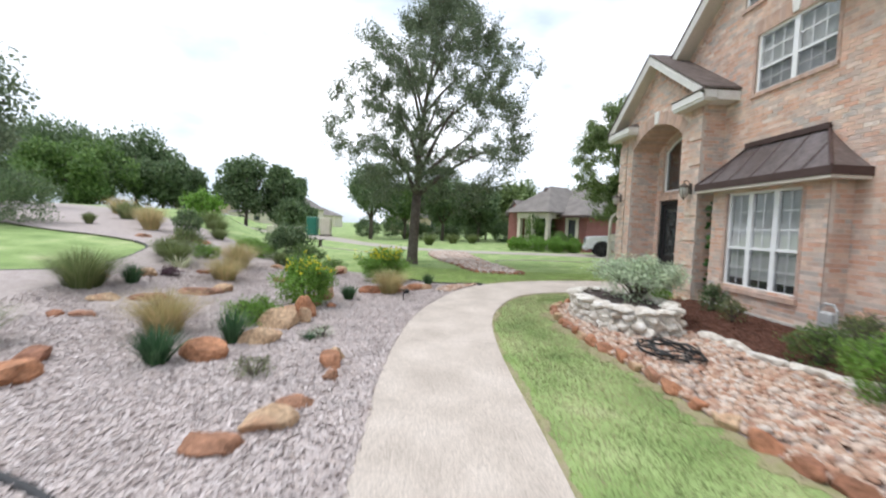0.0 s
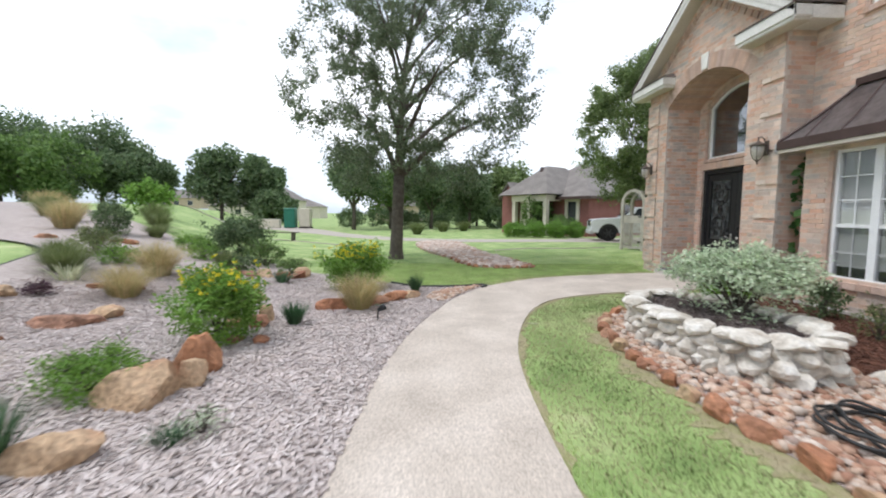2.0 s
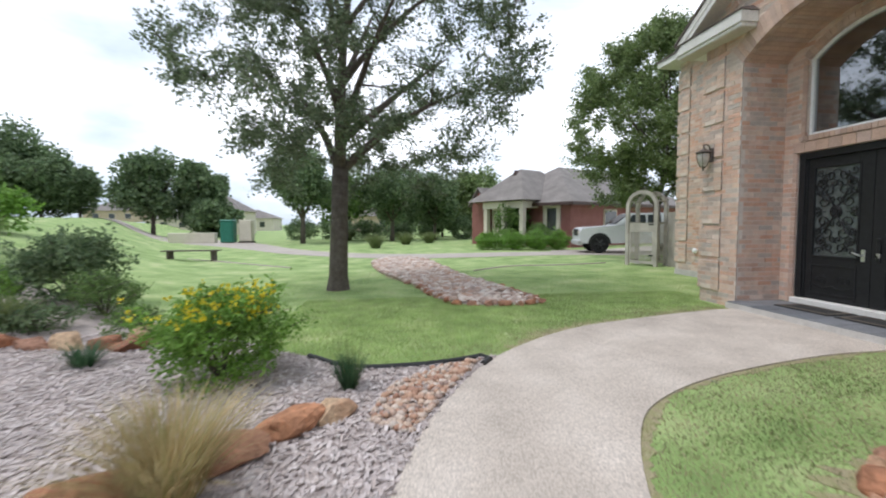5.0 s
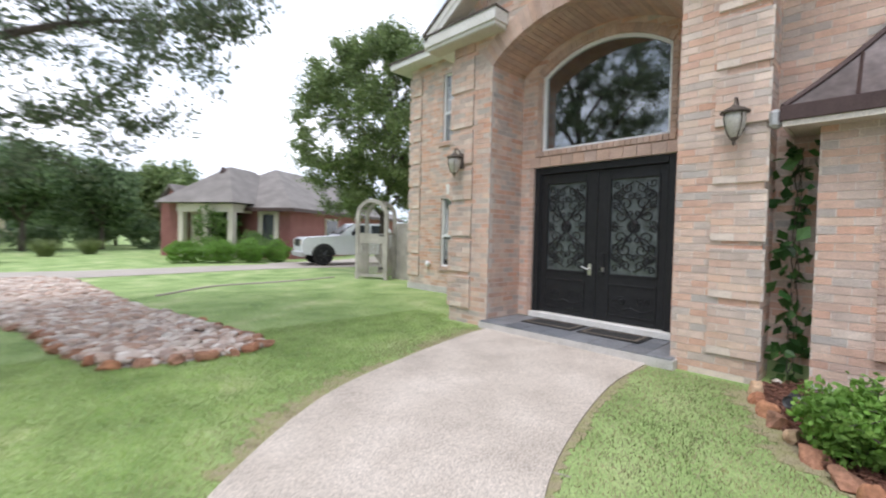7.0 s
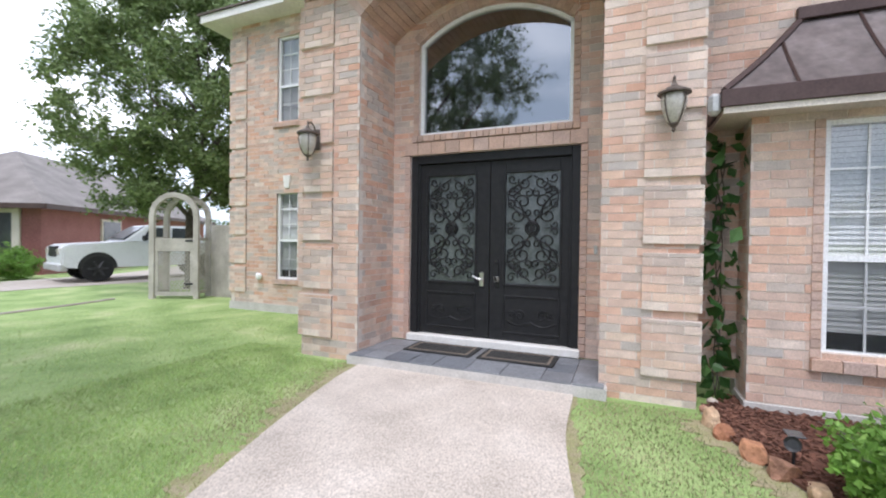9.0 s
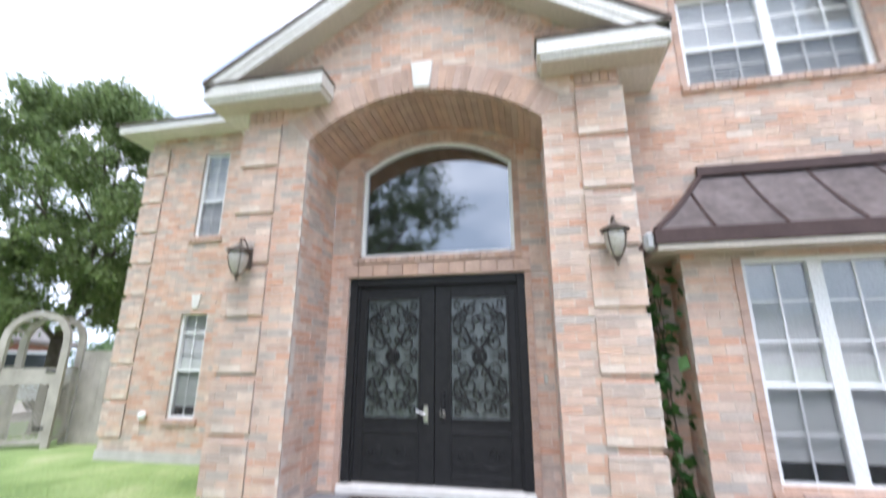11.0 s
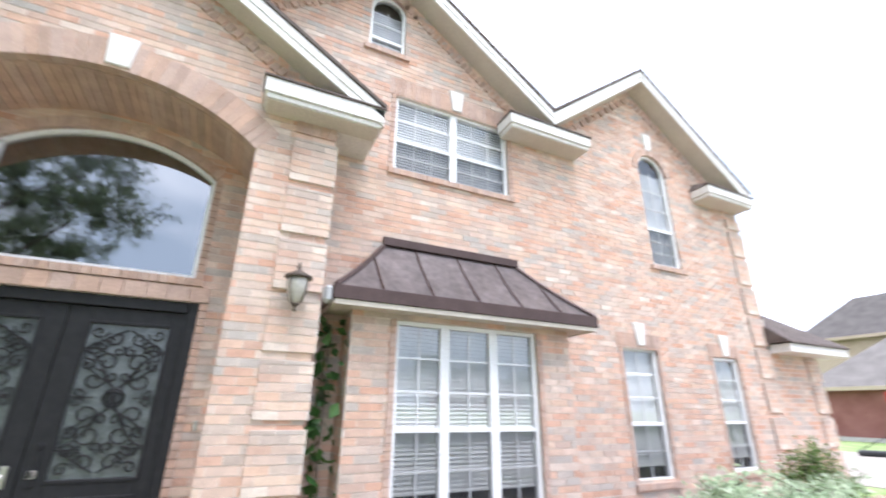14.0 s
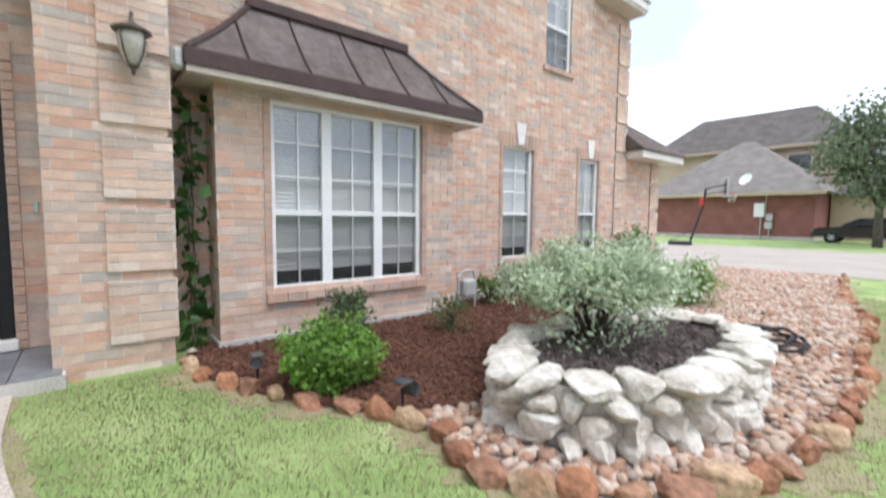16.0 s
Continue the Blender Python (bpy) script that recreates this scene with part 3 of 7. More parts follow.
# ---- front door ----
def front_door():
    d = empty("front_door", label="black wrought-iron double front door with scrollwork over frosted glass")
    inside(d)
    x = XD
    y0, y1, z0, z1 = 10.56, 12.80, 0.15, 2.57
    part("door_frame", boxes((x + 0.02, x + 0.16, y0, y0 + 0.10, z0, z1), (x + 0.02, x + 0.16, y1 - 0.10, y1, z0, z1), (x + 0.02, x + 0.16, y0 + 0.10, y1 - 0.10, z1 - 0.11, z1), bevel=0.008), M_IRON, d)
    for ya in (y0 + 0.10, y1 - 0.13):
        part("door_stop", boxes((x + 0.05, x + 0.14, ya, ya + 0.03, z0, z1 - 0.11), bevel=0.004), M_IRON, d)
    mid = (y0 + y1) / 2
    for side in (0, 1):
        a, b = (y0 + 0.13, mid - 0.004) if side == 0 else (mid + 0.004, y1 - 0.13)
        ga, gb = (a + 0.11, b - 0.20) if side == 0 else (a + 0.20, b - 0.11)
        gz0, gz1, top = 0.88, 2.29, z1 - 0.115
        xf = x + 0.07
        leaf = part("door_leaf", boxes((xf, xf + 0.05, a, ga, z0 + 0.01, top), (xf, xf + 0.05, gb, b, z0 + 0.01, top), (xf, xf + 0.05, ga, gb, gz1, top),
                                       (xf, xf + 0.05, ga, gb, z0 + 0.01, gz0), bevel=0.004), M_IRON, d)
        part("moulding", boxes((xf - 0.014, xf + 0.001, ga - 0.03, ga, gz0 - 0.03, gz1 + 0.03), (xf - 0.014, xf + 0.001, gb, gb + 0.03, gz0 - 0.03, gz1 + 0.03),
                               (xf - 0.014, xf + 0.001, ga, gb, gz1, gz1 + 0.03), (xf - 0.014, xf + 0.001, ga, gb, gz0 - 0.03, gz0), bevel=0.004), M_IRON, leaf)
        part("kick_panel", boxes((xf - 0.012, xf + 0.001, ga - 0.02, gb + 0.02, 0.25, 0.275), (xf - 0.012, xf + 0.001, ga - 0.02, gb + 0.02, 0.71, 0.735),
                                 (xf - 0.012, xf + 0.001, ga - 0.02, ga + 0.005, 0.275, 0.71), (xf - 0.012, xf + 0.001, gb - 0.005, gb + 0.02, 0.275, 0.71), bevel=0.004), M_IRON, leaf)
        mesh_ob("pane", [(xf + 0.03, ga, gz0), (xf + 0.03, gb, gz0), (xf + 0.03, gb, gz1), (xf + 0.03, ga, gz1)], [(0, 1, 2, 3)], M_GLASS_FROST, leaf, "frosted glass pane")
        c, w, h = (ga + gb) / 2, (gb - ga) / 2, (gz1 - gz0) / 2
        zc = (gz0 + gz1) / 2

        def scroll(cy, cz, r, turn0, turns, flip):
            pts = []
            for k in range(22):
                t = k / 21
                ang = turn0 + flip * turns * 2 * math.pi * t
                rr = r * (1 - 0.78 * t)
                pts.append((xf + 0.012, cy + rr * math.cos(ang), cz + rr * math.sin(ang)))
            return pts
        bm = bmesh.new()
        for sy in (-1, 1):
            for sz in (-1, 1):
                q = w / 0.33
                for (oy, oz, r, a0, tn, fl) in ((0.19, 0.16, 0.105, 0.5 * math.pi, 1.3, 1), (0.12, 0.33, 0.105, -0.2 * math.pi, 1.25, 1), (0.24, 0.45, 0.075, 0.9 * math.pi, 1.2, -1),
                                                (0.10, 0.57, 0.085, 0.2 * math.pi, 1.3, -1), (0.25, 0.62, 0.06, 1.2 * math.pi, 1.1, 1), (0.27, 0.05, 0.05, math.pi, 1.1, 1), (0.06, 0.20, 0.06, 0.1 * math.pi, 1.1, -1), (0.27, 0.30, 0.06, 0.4 * math.pi, 1.2, 1), (0.17, 0.50, 0.07, 1.4 * math.pi, 1.2, 1), (0.05, 0.44, 0.055, 0.6 * math.pi, 1.1, 1)):
                    pts = scroll(0, 0, r, a0, tn, fl)
                    pts = [(p[0], c + sy * (oy * q + p[1]), zc + sz * (oz * h / 0.70 + p[2])) for p in pts]
                    tube(bm, pts, 0.0095, 5)
                tube(bm, [(xf + 0.012, c + sy * w * k / 6, zc + sz * (0.02 + 0.42 * math.sin(k / 6 * math.pi / 2))) for k in range(7)], 0.0085, 5)
                tube(bm, [(xf + 0.012, c + sy * w * (0.04 + 0.9 * math.sin(k / 7 * math.pi)), zc + sz * (0.10 + 0.56 * k / 7)) for k in range(8)], 0.008, 5)
        for r in (0.085, 0.06):
            tube(bm, [(xf + 0.010, c + r * math.cos(t), zc + r * math.sin(t)) for t in (2 * math.pi * k / 20 for k in range(21))], 0.011, 5)
        box(bm, xf + 0.002, xf + 0.02, c - 0.03, c + 0.03, zc - 0.03, zc + 0.03)
        for zz in (zc - 0.46, zc + 0.46, zc):
            for sy in (-1, 1):
                tube(bm, [(xf + 0.012, c + sy * w, zz), (xf + 0.012, c + sy * w * 0.45, zz)], 0.007, 5)
        part("scrollwork", bm, M_IRON, leaf, "black wrought-iron scrollwork")
        bm = bmesh.new()
        for sy in (-1, 1):
            for r, oy in ((0.07, 0.14), (0.05, 0.24)):
                pts = scroll(0, 0, r, 0.3 * math.pi, 1.2, 1)
                tube(bm, [(xf - 0.004, c + sy * (oy + p[1] * 0.9), 0.49 + p[2]) for p in pts], 0.008, 5)
            tube(bm, [(xf - 0.004, c + sy * 0.3 * k / 6, 0.41 - 0.05 * math.sin(k / 6 * math.pi)) for k in range(7)], 0.008, 5)
        part("panel_ornament", bm, M_IRON, leaf)
        hy = mid + (0.10 if side else -0.10)
        bm = boxes((xf - 0.02, xf + 0.001, hy - 0.028, hy + 0.028, 0.83, 1.17 if side == 0 else 1.01), bevel=0.006)
        tube(bm, [(xf - 0.02, hy, 0.92), (xf - 0.065, hy, 0.92), (xf - 0.07, hy + (0.11 if side else -0.0) , 0.965)], 0.012, 8)
        part("handle", bm, M_IRON if side == 0 else M_STEEL, leaf, "lever handle")
        if side == 0:
            part("lock", boxes((xf - 0.03, xf + 0.001, hy - 0.03, hy + 0.03, 0.90, 0.965), bevel=0.006), M_STEEL, leaf, "bright steel lock plate")
            bm = bmesh.new()
            lathe(bm, ((0.030, 0), (0.030, 0.02), (0.022, 0.03)), (0, 0, 0), 14)
            bmesh.ops.transform(bm, matrix=pose(xf, hy, 1.16, 0, -90, 0), verts=bm.verts)
            part("deadbolt", bm, M_IRON, leaf)
    part("threshold", boxes((x - 0.06, x + 0.2, y0 - 0.02, y1 + 0.02, 0.055, 0.148), bevel=0.008), M_CAST, d, "pale stone threshold")
    # added sheet, its dark colour stands for the unlit hall
    part("dark_hall", boxes((x + 0.3, x + 0.32, y0, y1, 0.2, 2.6)), M_ROOM_DARK, d)


M_STEEL = mat("brushed_steel", ((0.55, 0.54, 0.52), (0.65, 0.64, 0.62)), 30, 0.28, 0.05, metal=0.9)
front_door()


# ---- roofs, eaves and fascia ----
def slab(name, ring, thick, material, parent=None, label=""):
    """A roof plane: a ring of points and its thickness, downwards."""
    bm = bmesh.new()
    prism(bm, ring, (0, 0, -thick))
    ob = part(name, bm, material, parent, label)
    return ob


def rakes(peak, low, ends, xf, xb, parent, slope, fascia=0.20):
    """A gable's two roof planes with fascia boards, soffits and a line of shingle above."""
    pu, pz = peak
    for e, s in zip(ends, (-1, 1)):
        ze = pz - slope * abs(e - pu)
        slab("roof_plane", [(xf - 0.02, pu, pz + 0.06), (xf - 0.02, e + s * 0.02, ze + 0.05), (xb, e + s * 0.02, ze + 0.05), (xb, pu, pz + 0.06)], 0.05, M_SHINGLE, parent)
        bm = bmesh.new()
        prism(bm, [(xf, pu, pz + 0.005), (xf, e, ze - 0.003), (xf, e, ze - fascia * 0.55), (xf, pu, pz - fascia * 0.55)], (0.03, 0, 0))
        prism(bm, [(xf + 0.012, pu, pz - fascia * 0.55), (xf + 0.012, e, ze - fascia * 0.55), (xf + 0.012, e, ze - fascia), (xf + 0.012, pu, pz - fascia)], (0.03, 0, 0))
        part("fascia", bm, M_TRIM, parent)
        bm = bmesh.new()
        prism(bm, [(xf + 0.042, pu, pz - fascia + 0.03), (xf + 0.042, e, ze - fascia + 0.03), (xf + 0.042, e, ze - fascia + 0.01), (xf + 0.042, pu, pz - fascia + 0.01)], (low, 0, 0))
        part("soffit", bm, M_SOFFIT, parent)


def dentils(x, peak, slope, drop, u0, u1, parent):
    """Bricks laid along a rake, standing proud."""
    pu, pz = peak
    v, f = [], []
    n = int(abs(u1 - u0) / 0.085)
    s = 1 if u1 < pu or u0 < pu else -1
    for i in range(n):
        u = u0 + (u1 - u0) * (i + 0.5) / n
        z = pz - slope * abs(u - pu) - drop
        t = (1, slope) if u < pu else (1, -slope)
        k = math.hypot(*t)
        t = (t[0] / k, t[1] / k)
        m = (-t[1], t[0])
        w, h, g = 0.036, 0.10, len(v)
        pr = 0.03 if i % 2 else 0.012
        for a in (-w, w):
            for d in (-pr, 0.03):
                for b in (-h, 0.02):
                    v.append((x + d, u + t[0] * a + m[0] * b, z + t[1] * a + m[1] * b))
        mesh_ob("brick", v[g:], CUBE, M_SOLDIER, parent)


def eave_return(x0, x1, y0, y1, z0, z1, parent, cap=0.14):
    bm = boxes((x0, x1, y0, y1, z0 + 0.06, z1), (x0 + 0.03, x1, y0 + 0.03, y1 - 0.03, z0, z0 + 0.06), bevel=0.006)
    part("eave_return", bm, M_TRIM, parent, "cream boxed eave return")
    part("return_soffit", boxes((x0 + 0.05, x1, y0 + 0.05, y1 - 0.05, z0 - 0.012, z0 - 0.002)), M_SOFFIT, parent)
    bm = bmesh.new()
    v = [bm.verts.new(p) for p in ((x0 - 0.02, y0 - 0.02, z1 + 0.004), (x0 - 0.02, y1 + 0.02, z1 + 0.004), (x1, y1 + 0.02, z1 + 0.004), (x1, y0 - 0.02, z1 + 0.004), (x1, y0 + 0.12, z1 + cap), (x1, y1 - 0.12, z1 + cap),
                                   (x0 - 0.02, y0 - 0.02, z1 + 0.024), (x0 - 0.02, y1 + 0.02, z1 + 0.024))]
    for q in ((0, 1, 2, 3), (6, 7, 5, 4), (0, 6, 4, 3), (1, 2, 5, 7), (0, 1, 7, 6), (3, 4, 5, 2)):
        bm.faces.new([v[i] for i in q])
    part("return_shingles", bm, M_SHINGLE, parent)


porch_roof = inside(empty("porch_roof", label="brown shingle gable roof over the porch"))
rakes((11.68, 6.60), 0.30, (8.97, 14.38), 5.80, 8.6, porch_roof, 0.635, 0.24)
dentils(XP, (11.68, 6.60), 0.635, 0.38, 10.0, 11.6, porch_roof)
dentils(XP, (11.68, 6.60), 0.635, 0.38, 11.76, 13.4, porch_roof)
eave_return(5.80, XP, 8.97, 10.30, 4.62, 4.86, porch_roof)
eave_return(5.80, XP, 12.78, 14.38, 4.62, 4.86, porch_roof)
for row in ((XP, XM, 8.97, 9.45, 4.64, 4.85), (XP, XW, 13.93, 14.38, 4.64, 4.85)):
    part("side_eave", boxes(row, bevel=0.005), M_TRIM, porch_roof)

main_roof = inside(empty("main_roof", label="brown shingle main roof with two front gables"))
rakes((P1[0], P1[1] + 0.10), 0.36, (5.93, 12.1), 6.26, 12.0, main_roof, S1, 0.24)
rakes((P2[0], P2[1] + 0.12), 0.36, (0.68, 5.93), 6.26, 12.0, main_roof, S2, 0.24)
dentils(XM, (P1[0], P1[1] + 0.10), S1, 0.36, 6.3, 8.68, main_roof)
dentils(XM, (P1[0], P1[1] + 0.10), S1, 0.36, 8.84, 11.0, main_roof)
dentils(XM, (P2[0], P2[1] + 0.12), S2, 0.36, 1.2, 3.45, main_roof)
dentils(XM, (P2[0], P2[1] + 0.12), S2, 0.36, 3.58, 5.5, main_roof)
eave_return(6.26, XM, 5.17, 6.80, 5.70, 5.93, main_roof, 0.2)
eave_return(6.26, XM, 0.62, 2.08, 5.60, 5.82, main_roof, 0.2)

# ---- side walls, wing and the one-storey end ----
wing = inside(brick_face("wall_wing", front(XW), span(13.92, 17.95), [opening(16.13, 16.68, 0.60, 2.40), opening(16.13, 16.68, 3.79, 5.55)], 0.08, 5.95, None, rng))
quoin(17.5, 17.98, front(XW - 0.03), 5.7, wing, 0.3)
inside(part("foundation", boxes((XW - 0.02, XW + 0.2, 13.93, 17.97, GZ - 0.2, 0.08)), M_CONC))
for u0, u1, z0, z1 in ((16.13, 16.68, 0.60, 2.40), (16.13, 16.68, 3.79, 5.55)):
    soldier_row("brick", front(XW), u0 - 0.08, u1 + 0.08, z0 - 0.085, z0 - 0.005, -0.045, 0.08, wing)
keystone(front(XW), 16.40, 2.46, 2.72, 0.12, 0.2, wing)
inside(brick_face("wall_north", lambda u, d, z: (u, 17.95 - d, z), span(XW, 15.0), [], 0.1, 5.95, None, rng))
inside(part("wing_eave", boxes((XW - 0.42, XW + 0.1, 14.4, 18.4, 5.94, 6.10), (XW + 0.1, 15.0, 17.95, 18.4, 5.94, 6.10), bevel=0.006), M_TRIM))
slab("roof_plane", [(XW - 0.46, 12.2, 6.13), (XW - 0.46, 18.45, 6.13), (12.0, 15.5, 7.6), (12.0, 12.2, 7.6)], 0.03, M_SHINGLE, main_roof)
slab("roof_plane", [(XW - 0.46, 18.45, 6.13), (15.0, 18.45, 6.13), (15.0, 15.5, 7.6), (12.0, 15.5, 7.6)], 0.03, M_SHINGLE, main_roof)
inside(brick_face("wall_south", lambda u, d, z: (u, 0.66 + d, z), span(XM + 0.02, 15.0), [], 0.1, 5.7, None, rng))
garage = inside(brick_face("wall_garage", front(XM + 0.02), span(-1.0, 0.64), [], 0.08, 2.66, None, rng))
inside(brick_face("wall_garage_side", lambda u, d, z: (u, -1.0 + d, z), span(XM + 0.04, 13.0), [], 0.08, 2.66, None, rng))
quoin(-1.03, -0.6, front(XM - 0.01), 2.6, garage, 0.3)
inside(part("garage_eave", boxes((XM - 0.40, XM + 0.02, -1.45, 0.62, 2.62, 2.78), (XM + 0.02, 13.0, -1.45, -1.0, 2.62, 2.78), bevel=0.006), M_TRIM))
inside(slab("garage_roof", [(XM - 0.44, -1.49, 2.81), (13.0, -1.49, 2.81), (13.0, 0.655, 4.1), (XM + 1.1, 0.655, 4.1)], 0.03, M_SHINGLE))
inside(slab("garage_roof", [(XM - 0.44, -1.49, 2.81), (XM + 1.1, 0.655, 4.1), (XM - 0.44, 0.655, 2.81)], 0.03, M_SHINGLE))
bm = bmesh.new()
prism(bm, [(XM - 0.44, 0.60, 2.80), (XM - 0.004, 0.60, 2.80), (XM - 0.004, 0.60, 3.165)], (0, 0.10, 0))
inside(part("garage_roof_end", bm, M_SHINGLE))
inside(part("house_back", boxes((14.9, 15.0, -1.0, 17.9, GZ, 6.0)), M_MORTAR))


# ---- wall lanterns ----
M_LAMPGLASS = mat("seeded_glass", ((0.40, 0.37, 0.32), (0.52, 0.49, 0.43)), 18, 0.15, 0.3, fine=60, spec=0.7)
M_OLDBRONZE = mat("aged_bronze", ((0.09, 0.072, 0.06), (0.15, 0.12, 0.10)), 20, 0.55, 0.2, metal=0.5)


def wall_lantern():
    t = empty("wall_lantern", label="aged bronze wall lantern with glass urn shade", category="lamp", group="porch lanterns")
    part("back_plate", boxes((-0.022, 0.0, -0.055, 0.055, -0.12, 0.14), bevel=0.008), M_OLDBRONZE, t)
    bm = bmesh.new()
    tube(bm, [(-0.02, 0, 0.08), (-0.06, 0, 0.17), (-0.12, 0, 0.21), (-0.17, 0, 0.17), (-0.17, 0, 0.13)], 0.010, 6)
    part("arm", bm, M_OLDBRONZE, t)
    bm = bmesh.new()
    lathe(bm, ((0.012, 0.15), (0.03, 0.12), (0.09, 0.085), (0.135, 0.06), (0.135, 0.045), (0.10, 0.04)), (-0.17, 0, 0), 12)
    lathe(bm, ((0.006, 0.21), (0.014, 0.19), (0.008, 0.17), (0.016, 0.15)), (-0.17, 0, 0), 8)
    part("cap", bm, M_OLDBRONZE, t)
    bm = bmesh.new()
    lathe(bm, ((0.098, 0.04), (0.105, -0.02), (0.09, -0.10), (0.06, -0.18), (0.03, -0.21)), (-0.17, 0, 0), 12)
    g = part("glass", bm, M_LAMPGLASS, t, "seeded glass shade", smooth=True)
    g.visible_shadow = False
    for k in range(4):
        a = math.pi / 4 + k * math.pi / 2
        bm = bmesh.new()
        tube(bm, [(-0.17 + r * math.cos(a), r * math.sin(a), z) for r, z in ((0.106, 0.04), (0.112, -0.02), (0.096, -0.10), (0.066, -0.18), (0.03, -0.22))], 0.006, 5)
        part("rib", bm, M_OLDBRONZE, t)
    bm = bmesh.new()
    lathe(bm, ((0.035, -0.205), (0.04, -0.215), (0.02, -0.235), (0.012, -0.25), (0.018, -0.265), (0.004, -0.285)), (-0.17, 0, 0), 10)
    part("finial", bm, M_OLDBRONZE, t)
    bm = bmesh.new()
    lathe(bm, ((0.02, 0.04), (0.02, -0.02), (0.013, -0.05), (0.013, -0.11), (0.004, -0.13)), (-0.17, 0, 0), 8)
    part("bulb", bm, M_FRAME, t)
    return t


lantern = wall_lantern()
lantern.matrix_basis = pose(XP - 0.032, 9.69, 2.66)
copy_thing(lantern, pose(XP - 0.032, 13.68, 2.66))

# ---- ground, paths and beds ----
from mathutils.geometry import tessellate_polygon

M_LAWN = mat("lawn_turf", ((0.200, 0.308, 0.091), (0.254, 0.356, 0.117), (0.297, 0.383, 0.146), (0.400, 0.410, 0.216)), 1.1, 0.95, 0.6, fine=60, stain=0.18, detail=9, speck=0.35)
M_WALK = mat("aggregate_concrete", ((0.46, 0.395, 0.33), (0.52, 0.45, 0.38), (0.57, 0.50, 0.43)), 1.6, 0.9, 0.9, fine=75, stain=0.05, bdist=0.008, speck=0.42)
M_DRIVE = mat("drive_concrete", ((0.37, 0.325, 0.275), (0.45, 0.395, 0.34)), 0.7, 0.9, 0.3, fine=40)
M_SOIL = mat("bed_soil", ((0.363, 0.303, 0.275), (0.473, 0.407, 0.374)), 7, 0.95, 0.6, fine=60)
M_CHIP = mat("grey_wood_chips", ((0.462, 0.396, 0.369), (0.550, 0.484, 0.457), (0.495, 0.413, 0.369), (0.649, 0.583, 0.550), (0.363, 0.297, 0.270), (0.594, 0.522, 0.495)), 3, 0.9, 0.4, mode="island")
M_MULCH = mat("red_brown_mulch", ((0.075, 0.032, 0.02), (0.13, 0.057, 0.036), (0.10, 0.044, 0.028)), 9, 0.95, 0.8, fine=80)
M_MULCHBIT = mat("mulch_bits", ((0.07, 0.03, 0.019), (0.16, 0.07, 0.044), (0.11, 0.047, 0.03), (0.20, 0.095, 0.06)), 3, 0.95, 0.3, mode="island")
M_DARKSOIL = mat("dark_leaf_litter", ((0.045, 0.035, 0.03), (0.09, 0.07, 0.06)), 12, 0.95, 0.8, fine=70)
M_PEBBLE = mat("river_pebbles", ((0.38, 0.21, 0.135), (0.50, 0.36, 0.265), (0.57, 0.46, 0.37), (0.33, 0.175, 0.115), (0.46, 0.29, 0.195), (0.60, 0.52, 0.44), (0.28, 0.195, 0.155)), 5, 0.85, 0.3, mode="island")
M_SAND = mat("orange_sandstone", ((0.24, 0.115, 0.07), (0.36, 0.16, 0.085), (0.30, 0.165, 0.11), (0.40, 0.19, 0.10), (0.27, 0.12, 0.07), (0.38, 0.22, 0.135)), 5.0, 0.9, 0.9, fine=22, mode="object", stain=0.32, speck=0.35, bdist=0.025)
M_SAND2 = mat("tan_sandstone", ((0.36, 0.23, 0.13), (0.50, 0.35, 0.22), (0.36, 0.19, 0.11)), 3.0, 0.9, 0.9, fine=24, speck=0.35, bdist=0.025)
M_LIME = mat("pale_limestone", ((0.40, 0.34, 0.27), (0.62, 0.575, 0.50), (0.73, 0.70, 0.64)), 6.0, 0.9, 0.9, fine=28, bdist=0.02)
M_SLATE = mat("slate_tile", ((0.13, 0.14, 0.155), (0.22, 0.225, 0.235), (0.17, 0.17, 0.175)), 6, 0.55, 0.3, mode="object", fine=30)
M_MAT = mat("door_mat", ((0.025, 0.024, 0.023), (0.05, 0.048, 0.045)), 20, 0.95, 0.8, fine=200)
M_MATTRIM = mat("mat_pattern", ((0.16, 0.13, 0.10), (0.22, 0.18, 0.14)), 20, 0.95, 0.5, fine=200)
M_BLACK = mat("black_plastic", ((0.018, 0.018, 0.018), (0.03, 0.03, 0.03)), 10, 0.5, 0.05)
M_HOSE = mat("black_hose", ((0.02, 0.02, 0.02), (0.04, 0.04, 0.038)), 10, 0.55, 0.1)


def curve_points(pts, n=6):
    """A smooth line through points, with tangents scaled to the spacing."""
    p = [Vector((x, y)) for x, y in pts]
    d = [max(1e-6, (b - a).length) for a, b in zip(p, p[1:])]
    m = []
    for i in range(len(p)):
        a, b = max(i - 1, 0), min(i + 1, len(p) - 1)
        m.append((p[b] - p[a]) / sum(d[a:b]))
    out = []
    for i in range(len(p) - 1):
        for k in range(n):
            t = k / n
            h0, h1, h2, h3 = 2 * t ** 3 - 3 * t * t + 1, t ** 3 - 2 * t * t + t, -2 * t ** 3 + 3 * t * t, t ** 3 - t * t
            q = p[i] * h0 + m[i] * (d[i] * h1) + p[i + 1] * h2 + m[i + 1] * (d[i] * h3)
            out.append((q.x, q.y))
    out.append((p[-1].x, p[-1].y))
    return out


